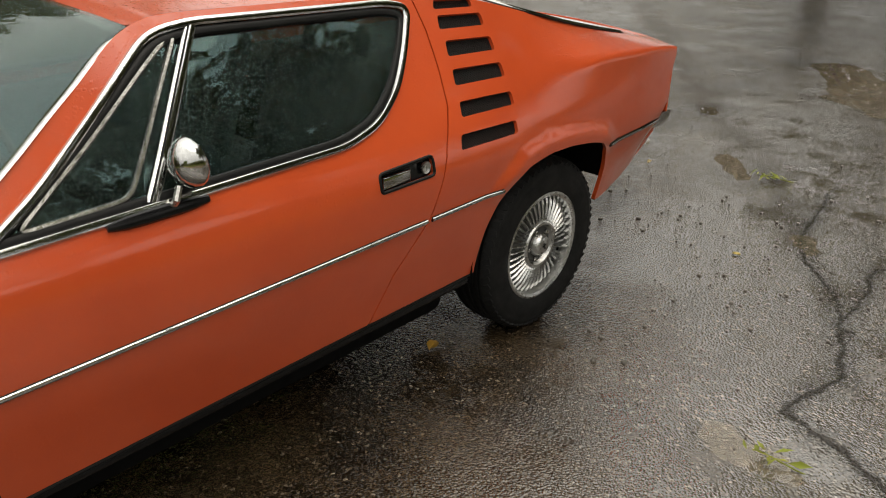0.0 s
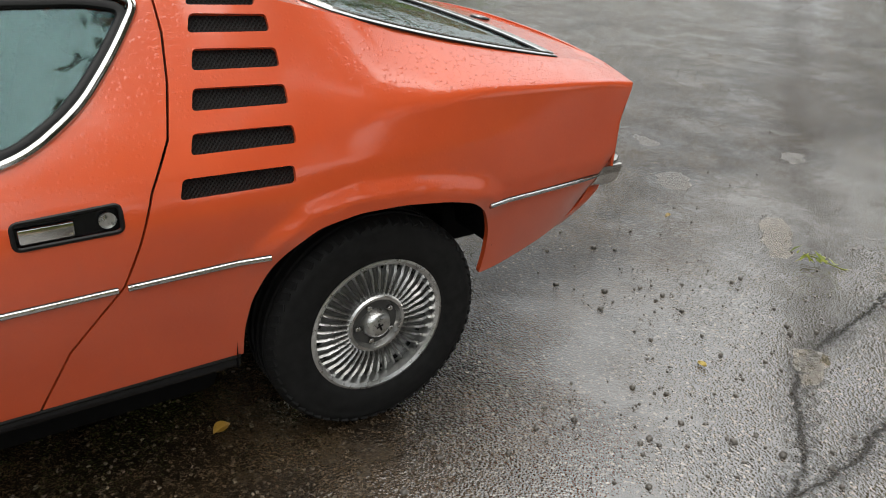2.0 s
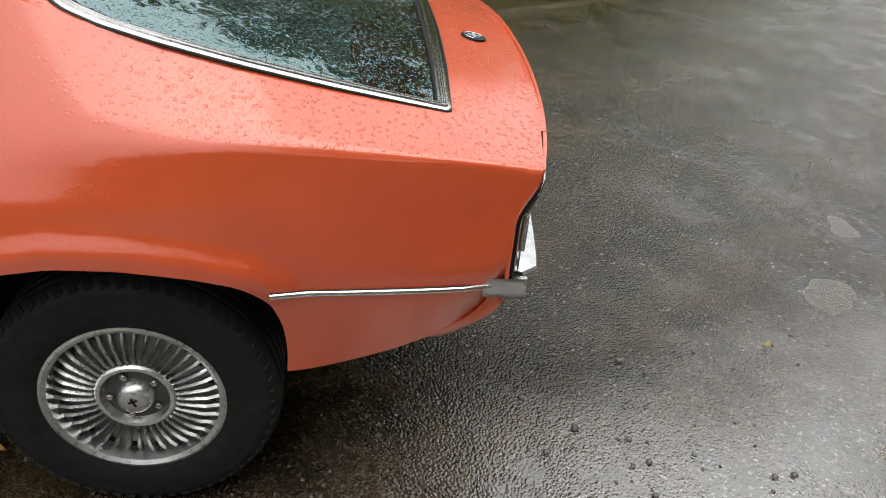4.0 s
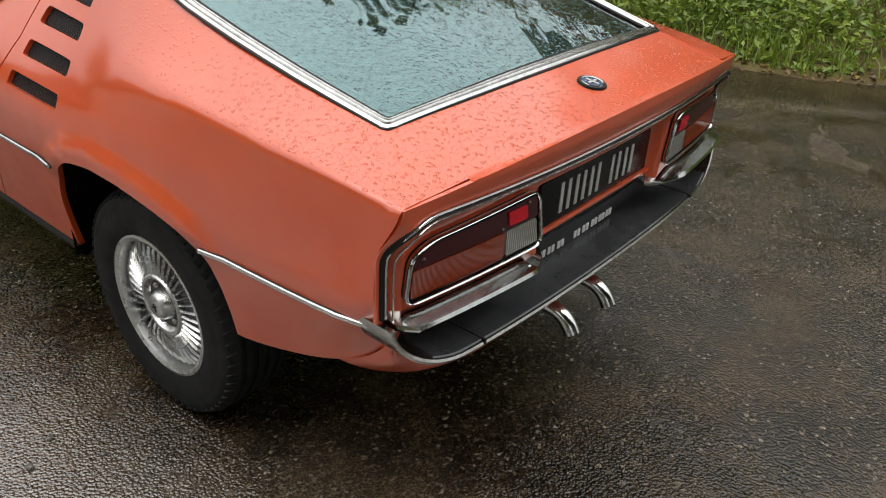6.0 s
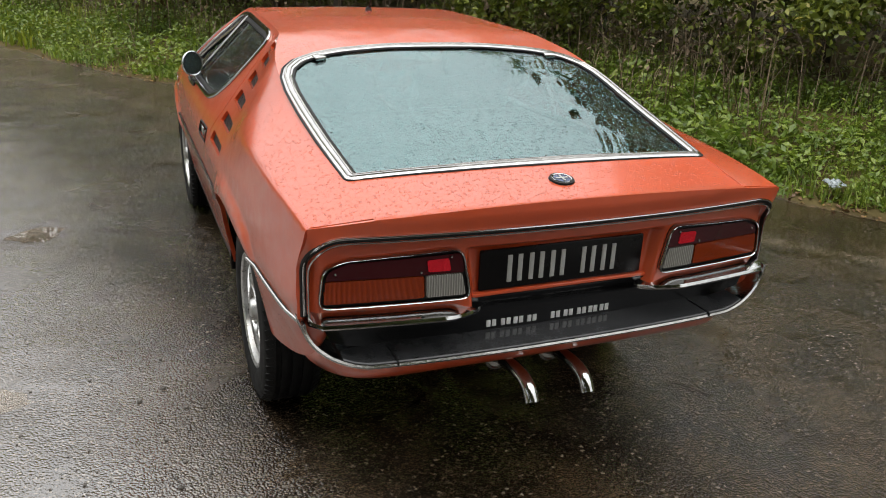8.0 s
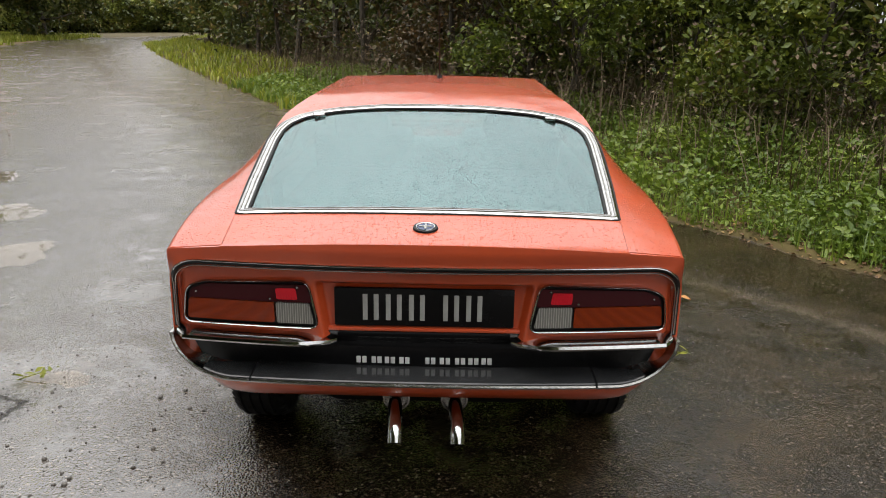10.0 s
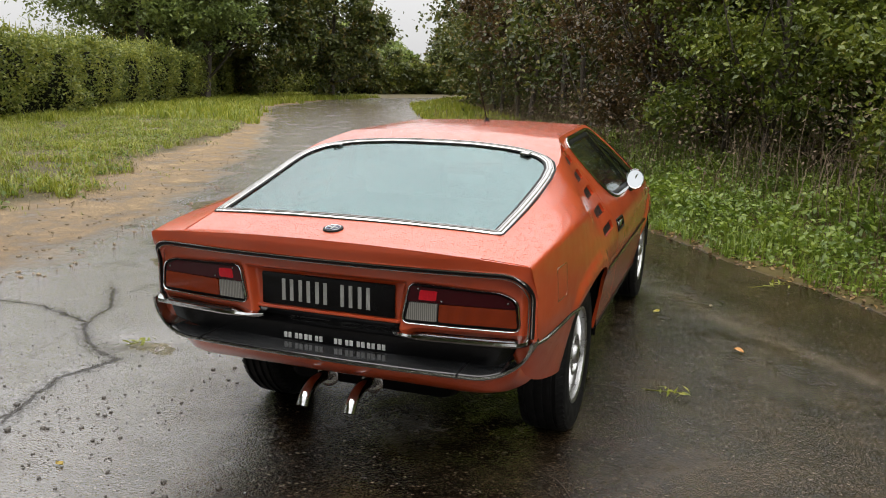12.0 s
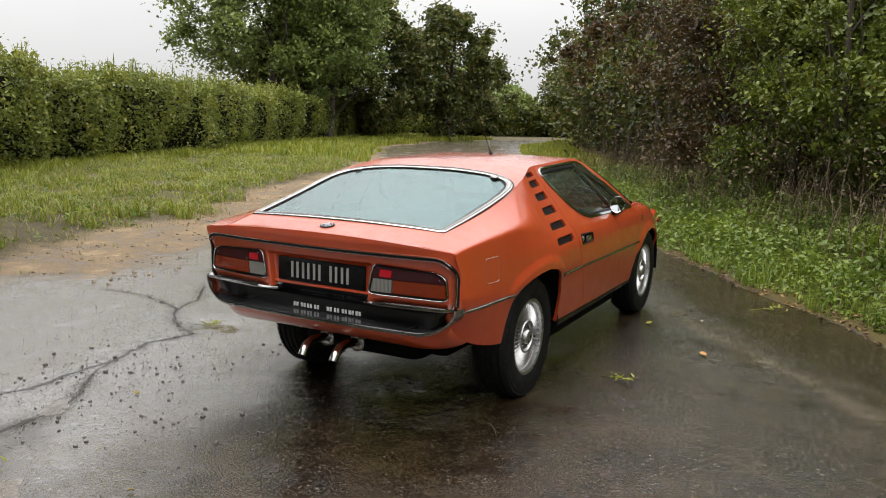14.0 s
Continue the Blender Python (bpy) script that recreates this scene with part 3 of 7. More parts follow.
def shell(y, s):
    """A point of the right flank: s runs 0 sill, 1 trim line, 2 upper flank, 3 shoulder, 4 upper edge."""
    y, s = np.broadcast_arrays(np.asarray(y, float), np.asarray(s, float))
    k = np.stack([SA(y), SB(y), SM(y), SC(y), SD(y)], -2)
    w = 0.42 + (SHARP(y) - 0.42) * smoothstep(2.0, 2.5, s)
    acc = 0
    N = 9
    for i in range(N):
        q = s + w * (2 * (i + 0.5) / N - 1)
        j = np.clip(np.floor(q), 0, 3).astype(int)
        a = np.take_along_axis(k, j[..., None, None], -2)[..., 0, :]
        b = np.take_along_axis(k, j[..., None, None] + 1, -2)[..., 0, :]
        acc = acc + a + (b - a) * (q - j)[..., None]
    x, z = acc[..., 0] / N, acc[..., 1] / N
    near = arch_gap(y, z, REAR_ARCH)
    x = x + 0.017 * (1 - smoothstep(0.025, 0.085, near)) * smoothstep(0.58, 0.68, z) * (y < 0.6)
    near = arch_gap(y, z, FRONT_ARCH)
    x = x + 0.014 * (1 - smoothstep(0.03, 0.07, near)) * smoothstep(0.50, 0.58, z) * (y > 1.6)
    yy = y + (tail_y(x) + 0.885 + tail_wrap(z)) * smoothstep(-0.45, -0.89, y)
    return np.stack([x, yy, z], -1)


def shell_s(y, z):
    """The s at which the flank reaches height z."""
    y, z = np.asarray(y, float), np.asarray(z, float)
    lo, hi = np.full(y.shape, -0.6), np.full(y.shape, 4.2)
    for _ in range(28):
        mid = (lo + hi) / 2
        low = shell(y, mid)[..., 2] < z
        lo, hi = np.where(low, mid, lo), np.where(low, hi, mid)
    return (lo + hi) / 2


def shell_normal(y, s):
    e = 1e-3
    du = shell(y + e, s) - shell(y - e, s)
    dv = shell(y, s + e * 3) - shell(y, s - e * 3)
    n = np.cross(du, dv)
    n /= np.linalg.norm(n, axis=-1, keepdims=True) + 1e-12
    n[n[..., 0] < 0] *= -1
    return n


S_SCALE = 0.25


def to_dom(loop):
    a = np.array(loop, float)
    return np.stack([a[:, 0], shell_s(a[:, 0], a[:, 1]) * S_SCALE], -1)


def on_side(y, z, out=0.0, sign=1):
    s = shell_s(np.asarray(y, float), np.asarray(z, float))
    p = shell(y, s) + shell_normal(np.asarray(y, float), s) * out
    return p * np.array([sign, 1, 1])


# side window opening, louvres, handle recess, shut lines in (y, z)
DLO = rounded([(1.855, 0.893), (0.93, 0.905), (0.80, 0.935), (0.685, 1.005), (0.595, 1.095), (0.515, 1.195), (0.60, 1.213), (1.22, 1.228), (1.33, 1.215), (1.50, 1.105), (1.70, 0.975), (1.83, 0.893 + 0.012)], 0.05)
LOUVRES = []
for k in range(6):
    lo, hi = (0.812, 0.896, 0.978, 1.054, 1.126, 1.180)[k], (0.853, 0.936, 1.020, 1.095, 1.163, 1.205)[k]
    f, r = (0.53, 0.487, 0.462, 0.440, 0.428, 0.418)[k], (0.258, 0.240, 0.238, 0.238, 0.242, 0.262)[k]
    LOUVRES.append(rounded([(f, lo), (f - 0.014, hi), (r, hi - 0.006), (r + 0.001, lo - 0.004)], 0.011))
HANDLE = rounded([(0.862, 0.768), (0.862, 0.820), (0.655, 0.826), (0.655, 0.770)], 0.014)


def strip(line, w):
    line = dense(line, 0.03)
    a = np.array(line)
    d = np.gradient(a, axis=0)
    n = np.stack([-d[:, 1], d[:, 0]], -1) / np.linalg.norm(d, axis=1, keepdims=True)
    return [tuple(p) for p in a + n * w] + [tuple(p) for p in (a - n * w)[::-1]]


DOOR_REAR = [(0.485, 1.218), (0.483, 1.13), (0.499, 1.035), (0.527, 0.932), (0.585, 0.836), (0.627, 0.726), (0.668, 0.635), (0.722, 0.574), (0.795, 0.488), (0.88, 0.325)]
DOOR_FRONT = [(1.93, 0.900), (1.945, 0.75), (1.95, 0.6), (1.93, 0.45), (1.91, 0.322)]
DOOR = DOOR_REAR + DOOR_FRONT[::-1] + [(1.80, 0.958), (1.55, 1.118), (1.345, 1.225), (1.2, 1.236), (0.7, 1.230)]


def build_side(sign):
    loops, keep_out = [], []
    for lp in (DLO, HANDLE, *LOUVRES):
        loops.append((to_dom(dense(lp, 0.022, True)), True))
        keep_out.append(loops[-1][0])
    for arch in (REAR_ARCH, FRONT_ARCH):
        body = rounded(arch, 0.03, False)
        d = to_dom(dense(body, 0.02))
        d[0, 1], d[-1, 1] = -0.08, -0.08
        loops.append((d, True))
        keep_out.append(d)
    for line in (DOOR_REAR, DOOR_FRONT):
        d = to_dom(strip(line, 0.0028))
        loops.append((d, True))
        keep_out.append(d)
    door = to_dom(dense(DOOR, 0.03, True))
    edge = [(y, 0.0) for y in np.arange(-0.885, 3.02, 0.03)] + [(3.02, s) for s in np.arange(0, 1, 0.05)] + [(y, 4 * S_SCALE) for y in np.arange(3.02, -0.885, -0.03)] + [(-0.885, s) for s in np.arange(1.0, 0, -0.025)]
    loops.append((np.array(edge), True))
    pts, edges = [], []
    for lp, closed in loops:
        a = len(pts)
        pts += [Vector(p) for p in lp]
        edges += [(a + i, a + (i + 1) % len(lp)) for i in range(len(lp))]
    gy, gs = np.meshgrid(np.arange(-0.86, 3.0, 0.035), np.arange(0.018, 0.99, 0.021), indexing="ij")
    grid = np.stack([gy.ravel(), gs.ravel()], -1)
    grid[:, 0] += 0.0175 * (np.round(grid[:, 1] / 0.021).astype(int) % 2)
    bad = np.zeros(len(grid), bool)
    every = np.concatenate([lp for lp, _ in loops])
    for i in range(0, len(grid), 400):
        bad[i:i + 400] = (((grid[i:i + 400, None] - every[None]) ** 2).sum(-1) < 0.011**2).any(1)
    for lp in keep_out:
        bad |= inside(lp, grid)
    pts += [Vector(p) for p in grid[~bad]]
    from mathutils.geometry import delaunay_2d_cdt
    v2, _, tris, *_ = delaunay_2d_cdt(pts, edges, [], 0, 1e-6)
    v2 = np.array([tuple(v) for v in v2])
    tris = np.array(tris)
    mid = v2[tris].mean(1)
    ok = inside(np.array(edge), mid)
    for lp in keep_out:
        ok &= ~inside(lp, mid)
    in_door = inside(door, mid)
    regions = {"door": ok & in_door, "rear_quarter_panel": ok & ~in_door & (mid[:, 0] < 1.0), "front_wing": ok & ~in_door & (mid[:, 0] >= 1.0)}
    p3 = shell(v2[:, 0], v2[:, 1] / S_SCALE)
    n3 = shell_normal(v2[:, 0], v2[:, 1] / S_SCALE)
    made = {}
    for name, sel in regions.items():
        t = tris[sel]
        used, flat = np.unique(t, return_inverse=True)
        t2 = flat.reshape(t.shape)
        V, N = p3[used], n3[used]
        # wind the faces outward
        fn = np.cross(V[t2[:, 1]] - V[t2[:, 0]], V[t2[:, 2]] - V[t2[:, 0]])
        flip = (fn * N[t2[:, 0]]).sum(-1) < 0
        t2[flip] = t2[flip][:, ::-1]
        # turned-in edges
        count = {}
        for a, b, c in t2:
            for e in ((a, b), (b, c), (c, a)):
                count[e] = 1
        rim = [e for e in count if (e[1], e[0]) not in count]
        base = len(V)
        ring = sorted({i for e in rim for i in e})
        at = {i: k for k, i in enumerate(ring)}
        m = len(ring)
        depth = np.where(V[ring][:, 2:3] > 0.2, 0.016, 0.016)
        inner = V[ring] - N[ring] * depth
        V = np.concatenate([V, V[ring], inner])
        lip_n = np.zeros((m, 3))
        faces = [tuple(f) for f in t2]
        for a, b in rim:
            d = np.cross(V[b] - V[a], N[a])
            d /= np.linalg.norm(d) + 1e-9
            lip_n[at[a]] += d
            lip_n[at[b]] += d
            faces.append((b, a, base + m + at[a]))
            faces.append((b, base + m + at[a], base + m + at[b]))
        faces = [f if max(f) < base else tuple((base + at[i]) if i < base else i for i in f) for f in faces]
        lip_n /= np.linalg.norm(lip_n, axis=1, keepdims=True) + 1e-9
        N = np.concatenate([N, lip_n, lip_n])
        if sign < 0:
            V, N = V * (-1, 1, 1), N * (-1, 1, 1)
            faces = [f[::-1] for f in faces]
        made[name] = part_mesh(name, mesh_of(name, V, faces, M["paint"], True, N), car)
    return made


SIDES = {sign: build_side(sign) for sign in (1, -1)}


# ---- roof, tail deck, rear window, bonnet ----
ZC = hermite((-0.95, 0.946), (-0.69, 0.990), (-0.3, 1.085), (0.0, 1.165), (0.19, 1.212), (0.45, 1.250), (0.8, 1.265), (1.2, 1.264), (1.36, 1.243), (1.55, 1.15), (1.98, 0.93), (2.2, 0.925), (2.6, 0.89), (3.0, 0.76), (3.15, 0.68))


def top(x, y):
    """The upper surface between the two upper edges of the flanks."""
    e = SD(y)
    xd, zd = e[..., 0], e[..., 1]
    return zd + (ZC(y) - zd) * (1 - np.clip(np.abs(x) / xd, 0, 1) ** 2.2)


def top_normal(x, y):
    e = 2e-3
    dx = (top(x + e, y) - top(x - e, y)) / (2 * e)
    dy = (top(x, y + e) - top(x, y - e)) / (2 * e)
    n = np.stack([-dx, -dy, np.ones_like(dx)], -1)
    return n / np.linalg.norm(n, axis=-1, keepdims=True)


def sheet(name, fx, u, v, material, parent, label="", thick=0.0, flip=False):
    """A grid sheet from a function of two arrays, with folded edges of some depth."""
    U, W = np.meshgrid(u, v, indexing="ij")
    p = fx(U, W)
    nu, nv = U.shape
    idx = np.arange(nu * nv).reshape(nu, nv)
    V = p.reshape(-1, 3)
    f = np.stack([idx[:-1, :-1], idx[1:, :-1], idx[1:, 1:], idx[:-1, 1:]], -1).reshape(-1, 4)
    faces = [tuple(q) for q in f]
    bm = bmesh.new()
    vs = [bm.verts.new(q) for q in V]
    for q in faces:
        bm.faces.new([vs[i] for i in (q[::-1] if flip else q)])
    if thick:
        bm.normal_update()
        bmesh.ops.solidify(bm, geom=bm.faces[:], thickness=thick)
    me = bpy.data.meshes.new(name)
    bm.to_mesh(me)
    bm.free()
    me.materials.append(material)
    me.polygons.foreach_set("use_smooth", [True] * len(me.polygons))
    me.set_sharp_from_angle(angle=radians(40))
    return part_mesh(name, me, parent, label)


WINDOW_LOOP = rounded([(0.572, -0.686), (0.590, -0.45), (0.600, -0.25), (0.604, -0.10), (0.598, 0.0), (0.578, 0.065), (0.535, 0.115), (0.465, 0.150), (0.38, 0.168), (0.20, 0.184),
                       (-0.20, 0.184), (-0.38, 0.168), (-0.465, 0.150), (-0.535, 0.115), (-0.578, 0.065), (-0.598, 0.0), (-0.604, -0.10), (-0.600, -0.25), (-0.590, -0.45), (-0.572, -0.686), (-0.30, -0.697), (0.0, -0.700), (0.30, -0.697)], 0.012)


def build_top():
    """The roof skin with the rear window's opening, and the glass in it."""
    from mathutils.geometry import delaunay_2d_cdt
    loop = np.array(dense(WINDOW_LOOP, 0.025, True))
    ys = np.arange(-0.683, 1.36, 0.03)
    right = [(float(SD(y)[0]) + 0.0, float(y)) for y in ys]
    outer = np.array(right + [(x, 1.362 + 0.022 * (1 - (x / 0.5) ** 2)) for x in np.linspace(0.49, -0.49, 30)] + [(-x, y) for x, y in right[::-1]] + [(x, -0.683) for x in np.linspace(-0.57, 0.57, 40)[1:-1]])
    gx, gy = np.meshgrid(np.arange(-0.60, 0.61, 0.03), np.arange(-0.66, 1.36, 0.03), indexing="ij")
    grid = np.stack([gx.ravel(), gy.ravel()], -1)
    every = np.concatenate([loop, outer])
    bad = np.zeros(len(grid), bool)
    for i in range(0, len(grid), 400):
        bad[i:i + 400] = (((grid[i:i + 400, None] - every[None]) ** 2).sum(-1) < 0.013**2).any(1)
    pts, edges = [], []
    for lp in (loop, outer):
        a = len(pts)
        pts += [Vector(p) for p in lp]
        edges += [(a + i, a + (i + 1) % len(lp)) for i in range(len(lp))]
    pts += [Vector(p) for p in grid[~bad]]
    v2, _, tris, *_ = delaunay_2d_cdt(pts, edges, [], 0, 1e-6)
    v2, tris = np.array([tuple(v) for v in v2]), np.array(tris)
    mid = v2[tris].mean(1)
    in_win, in_all = inside(loop, mid), inside(outer, mid)
    z = top(v2[:, 0], v2[:, 1])
    N = top_normal(v2[:, 0], v2[:, 1])
    V = np.concatenate([v2, z[:, None]], 1)
    a, b, c = (V[tris[:, i]] for i in range(3))
    flip = np.cross(b - a, c - a)[:, 2] < 0
    tris[flip] = tris[flip][:, ::-1]
    for name, sel, mat, drop in (("roof", in_all & ~in_win, "paint", 0.0), ("rear_window", in_win, "glass", 0.004)):
        used, flat = np.unique(tris[sel], return_inverse=True)
        t = flat.reshape(-1, 3)
        P = V[used] - N[used] * drop
        Q = P - N[used] * 0.004
        k = len(P)
        faces = [tuple(f) for f in t] + [tuple(k + i for i in f[::-1]) for f in t]
        me = mesh_of(name, np.concatenate([P, Q]), faces, M[mat], True, np.concatenate([N[used], -N[used]]))
        ob = part_mesh(name, me, car, "grey-green tinted rear glass with rain drops" if name == "rear_window" else "")
        if name == "rear_window":
            ob.visible_shadow = False
    bm = bmesh.new()
    ring = [Vector((*p, float(top(np.array(p[0]), np.array(p[1]))))) for p in loop]
    nor = [Vector(top_normal(np.array(p[0]), np.array(p[1]))) for p in loop]
    centre = Vector((0, -0.25, 1.08))
    shift = []
    for p, q in zip(ring, nor):
        w = (centre - p)
        w = (w - q * w.dot(q)).normalized()
        shift.append(p + w * 0.007 + q * 0.003)
    tube(bm, shift, 0.0165, 0.005, 8, up=[tuple(q) for q in nor], closed=True)
    part("window_frame", bm, M["chrome"], car, "bright chrome rear window surround")
    for off, r in ((0.001, 0.0042), (0.0155, 0.0032)):
        bm = bmesh.new()
        bead = []
        for p, q in zip(ring, nor):
            w = (centre - p)
            w = (w - q * w.dot(q)).normalized()
            bead.append(p + w * off + q * 0.0065)
        tube(bm, bead, r, r, 6, up=[tuple(q) for q in nor], closed=True)
        part("frame_bead", bm, M["dull_chrome"], car, "raised chrome bead of the window surround")
    bm = bmesh.new()
    inner = []
    for p, q in zip(ring, nor):
        w = (centre - p)
        w = (w - q * w.dot(q)).normalized()
        inner.append(p + w * 0.028 + q * 0.0)
    tube(bm, inner, 0.006, 0.004, 6, up=[tuple(q) for q in nor], closed=True)
    part("window_seal", bm, M["rubber"], car)
    bm = bmesh.new()
    outer_ring = []
    for p, q in zip(ring, nor):
        w = (centre - p)
        w = (w - q * w.dot(q)).normalized()
        outer_ring.append(p - w * 0.014 + q * 0.001)
    tube(bm, outer_ring, 0.004, 0.003, 6, up=[tuple(q) for q in nor], closed=True)
    part("outer_seal", bm, M["rubber"], car)
    # clips at the top corners
    for sx in (-1, 1):
        bm = bmesh.new()
        y, x = 0.112, sx * 0.455
        zc = float(top(np.array(x), np.array(y)))
        box_bm(bm, (x, y, zc + 0.004), (0.045, 0.03, 0.014), Euler((radians(14), 0, -sx * 0.3)).to_matrix(), 0.005)
        part("glass_hinge", bm, M["chrome"], car)


build_top()


def deck(u, v):
    """Tail deck behind the rear window: u across -1 to 1, v from the window to the tail edge."""
    y0 = -0.702 + 0.016 * u * u
    y1 = tail_y(u * 0.5695) - 0.0155 + 0.003 * np.abs(u) ** 6
    y = y0 + (y1 - y0) * v
    x = u * (SD(np.clip(y, -0.89, 9))[..., 0] + 0.0015)
    z = top(x, np.clip(y, -0.93, 9))
    lip = smoothstep(0.75, 1.0, v)
    return np.stack([x, y, z + 0.0002 * lip], -1)


sheet("tailgate_panel", deck, np.linspace(-1, 1, 50), np.linspace(0, 1, 18), M["paint"], car, "", 0.01, flip=True)
for sx in (-1, 1):
    bm = bmesh.new()
    ys = np.linspace(-0.695, -0.885, 8)
    tube(bm, [(sx * (float(SD(y)[0]) + 0.002), y, float(SD(y)[1]) - 0.0004) for y in ys], 0.0022, 0.0018, 6, up=(0, 0, 1))
    part("tailgate_gap", bm, M["rubber"], car)
sheet("bonnet", lambda u, y: np.stack([u * (SD(y)[..., 0] - 0.004), y, top(u * SD(y)[..., 0], y)], -1), np.linspace(-1, 1, 40), np.linspace(2.0, 3.02, 30), M["paint"], car, "", 0.01)
sheet("nose_panel", lambda u, v: np.stack([u * 0.66 * (1 - 0.12 * v), 3.02 - 0.02 * v + 0.10 * (1 - u * u) - 0.08 * v * v, 0.76 - 0.42 * v + 0 * u], -1), np.linspace(-1, 1, 24), np.linspace(0, 1, 10), M["paint"], car, "", 0.01)
for sx in (-1, 1):
    bm = bmesh.new()
    lathe(bm, [(0.0, 0.0), (0.012, 0.012), (0.010, 0.024), (0, 0.03)], 16, "X")
    bmesh.ops.transform(bm, matrix=Matrix.Translation((sx * 0.725, 2.83, 0.70)) @ Matrix.Diagonal((sx, 1.4, 0.8, 1)), verts=bm.verts)
    part("side_indicator", bm, M["amber"], car, "small amber indicator lens")

# windscreen
def wind(u, v):
    ye = 1.365 + 0.525 * v
    e = SD(ye)
    bow = 1 - np.abs(u) ** 2.4
    return np.stack([u * (e[..., 0] - 0.004), ye + bow * (0.02 + 0.16 * v), e[..., 1] + bow * (0.022 + 0.03 * np.sin(np.pi * v)) - bow * 0.015 * v], -1)


ws = sheet("windscreen", wind, np.linspace(-1, 1, 24), np.linspace(0, 1, 16), M["side_glass"], car, "wet tinted windscreen", 0.004)
ws.visible_shadow = False
bm = bmesh.new()
border = [(u, 0) for u in np.linspace(-1, 1, 20)] + [(1, v) for v in np.linspace(0.06, 1, 16)] + [(u, 1) for u in np.linspace(0.9, -1, 20)] + [(-1, v) for v in np.linspace(0.94, 0.06, 16)]
tube(bm, [Vector(wind(np.array(float(u)), np.array(float(v)))) + Vector((0, 0.004 + 0.012 * (1 - v), 0.006 - 0.020 * (1 - v))) for u, v in border], 0.012, 0.006, 8, up=(0, 0.5, 0.85), closed=True)
part("windscreen_frame", bm, M["chrome"], car, "chrome windscreen surround")
bm = bmesh.new()
tube(bm, [Vector((u * 0.69, 2.03 + 0.08 * (1 - u * u), 0.905)) for u in np.linspace(-1, 1, 12)], 0.06, 0.012, 8, up=(0, 0, 1))
part("scuttle", bm, M["black"], car)

# ---- doors: glass, frames, handles, mirrors; louvres; trims ----
for sign in (1, -1):
    door = SIDES[sign]["door"]
    loop = np.array(dense(DLO, 0.03, True))
    n = shell_normal(loop[:, 0], shell_s(loop[:, 0], loop[:, 1])) * (sign, 1, 1)
    ring = on_side(loop[:, 0], loop[:, 1], 0.0, sign)
    bm = bmesh.new()
    tube(bm, [Vector(p) + Vector(q) * 0.003 for p, q in zip(ring, n)], 0.011, 0.007, 8, up=[tuple(q) for q in n], closed=True)
    part("window_surround", bm, M["chrome"], door, "chrome side window surround")
    cy, cz = 1.1, 1.05
    sh = np.array([(y + (cy - y) * 0.045, z + (cz - z) * 0.10) for y, z in loop])
    ring2 = on_side(sh[:, 0], sh[:, 1], -0.008, sign)
    bm = bmesh.new()
    tube(bm, [Vector(p) for p in ring2], 0.013, 0.010, 8, up=[tuple(q) for q in n], closed=True)
    part("window_seal", bm, M["rubber"], door)
    # glass
    from mathutils.geometry import delaunay_2d_cdt
    g = np.array(dense(DLO, 0.05, True))
    gy, gz = np.meshgrid(np.arange(0.52, 1.85, 0.05), np.arange(0.9, 1.23, 0.04), indexing="ij")
    grid = np.stack([gy.ravel(), gz.ravel()], -1)
    grid = grid[inside(g, grid)]
    grid = grid[(((grid[:, None] - g[None]) ** 2).sum(-1) > 0.02**2).all(1)]
    pts = [Vector(p) for p in g] + [Vector(p) for p in grid]
    v2, _, tris, *_ = delaunay_2d_cdt(pts, [(i, (i + 1) % len(g)) for i in range(len(g))], [], 1, 1e-6)
    v2 = np.array([tuple(v) for v in v2])
    P, Q = on_side(v2[:, 0], v2[:, 1], -0.012, sign), on_side(v2[:, 0], v2[:, 1], -0.016, sign)
    nn = shell_normal(v2[:, 0], shell_s(v2[:, 0], v2[:, 1])) * (sign, 1, 1)
    k = len(P)
    fo = [tuple(f) if sign > 0 else tuple(f[::-1]) for f in tris]
    a = np.cross(P[fo[0][1]] - P[fo[0][0]], P[fo[0][2]] - P[fo[0][0]])
    if a @ nn[fo[0][0]] < 0:
        fo = [f[::-1] for f in fo]
    me = mesh_of("side_window", np.concatenate([P, Q]), fo + [tuple(k + i for i in f[::-1]) for f in fo], M["side_glass"], True, np.concatenate([nn, -nn]))
    ob = part_mesh("side_window", me, door, "dark rain-spotted side glass")
    ob.visible_shadow = False
    # quarterlight bar and its frame
    bm = bmesh.new()
    bar = dense([(1.487, 0.905), (1.212, 1.222)], 0.05)
    q = [on_side(y, z, 0.0, sign) for y, z in bar]
    tube(bm, q, 0.014, 0.006, 8, up=(sign * 0.8, 0, 0.6))
    part("division_bar", bm, M["chrome"], door, "chrome quarterlight bar")
    bm = bmesh.new()
    tube(bm, [on_side(y + 0.006, z, 0.005, sign) for y, z in bar], 0.0028, 0.003, 6, up=(sign * 0.8, 0, 0.6))
    part("bar_groove", bm, M["rubber"], door)
    bm = bmesh.new()
    tri = rounded([(1.525, 0.925), (1.765, 0.918), (1.285, 1.205), (1.27, 1.20)], 0.03)
    tube(bm, [on_side(y, z, -0.004, sign) for y, z in dense(tri, 0.04, True)], 0.007, 0.005, 6, up=(sign * 0.8, 0, 0.6), closed=True)
    part("quarterlight_frame", bm, M["dull_chrome"], door)
    # handle: recessed tray, flap, lock
    loop = np.array(dense(HANDLE, 0.02, True))
    bm = bmesh.new()
    ring = [bm.verts.new(p) for p in on_side(loop[:, 0], loop[:, 1], -0.014, sign)]
    bm.faces.new(ring)
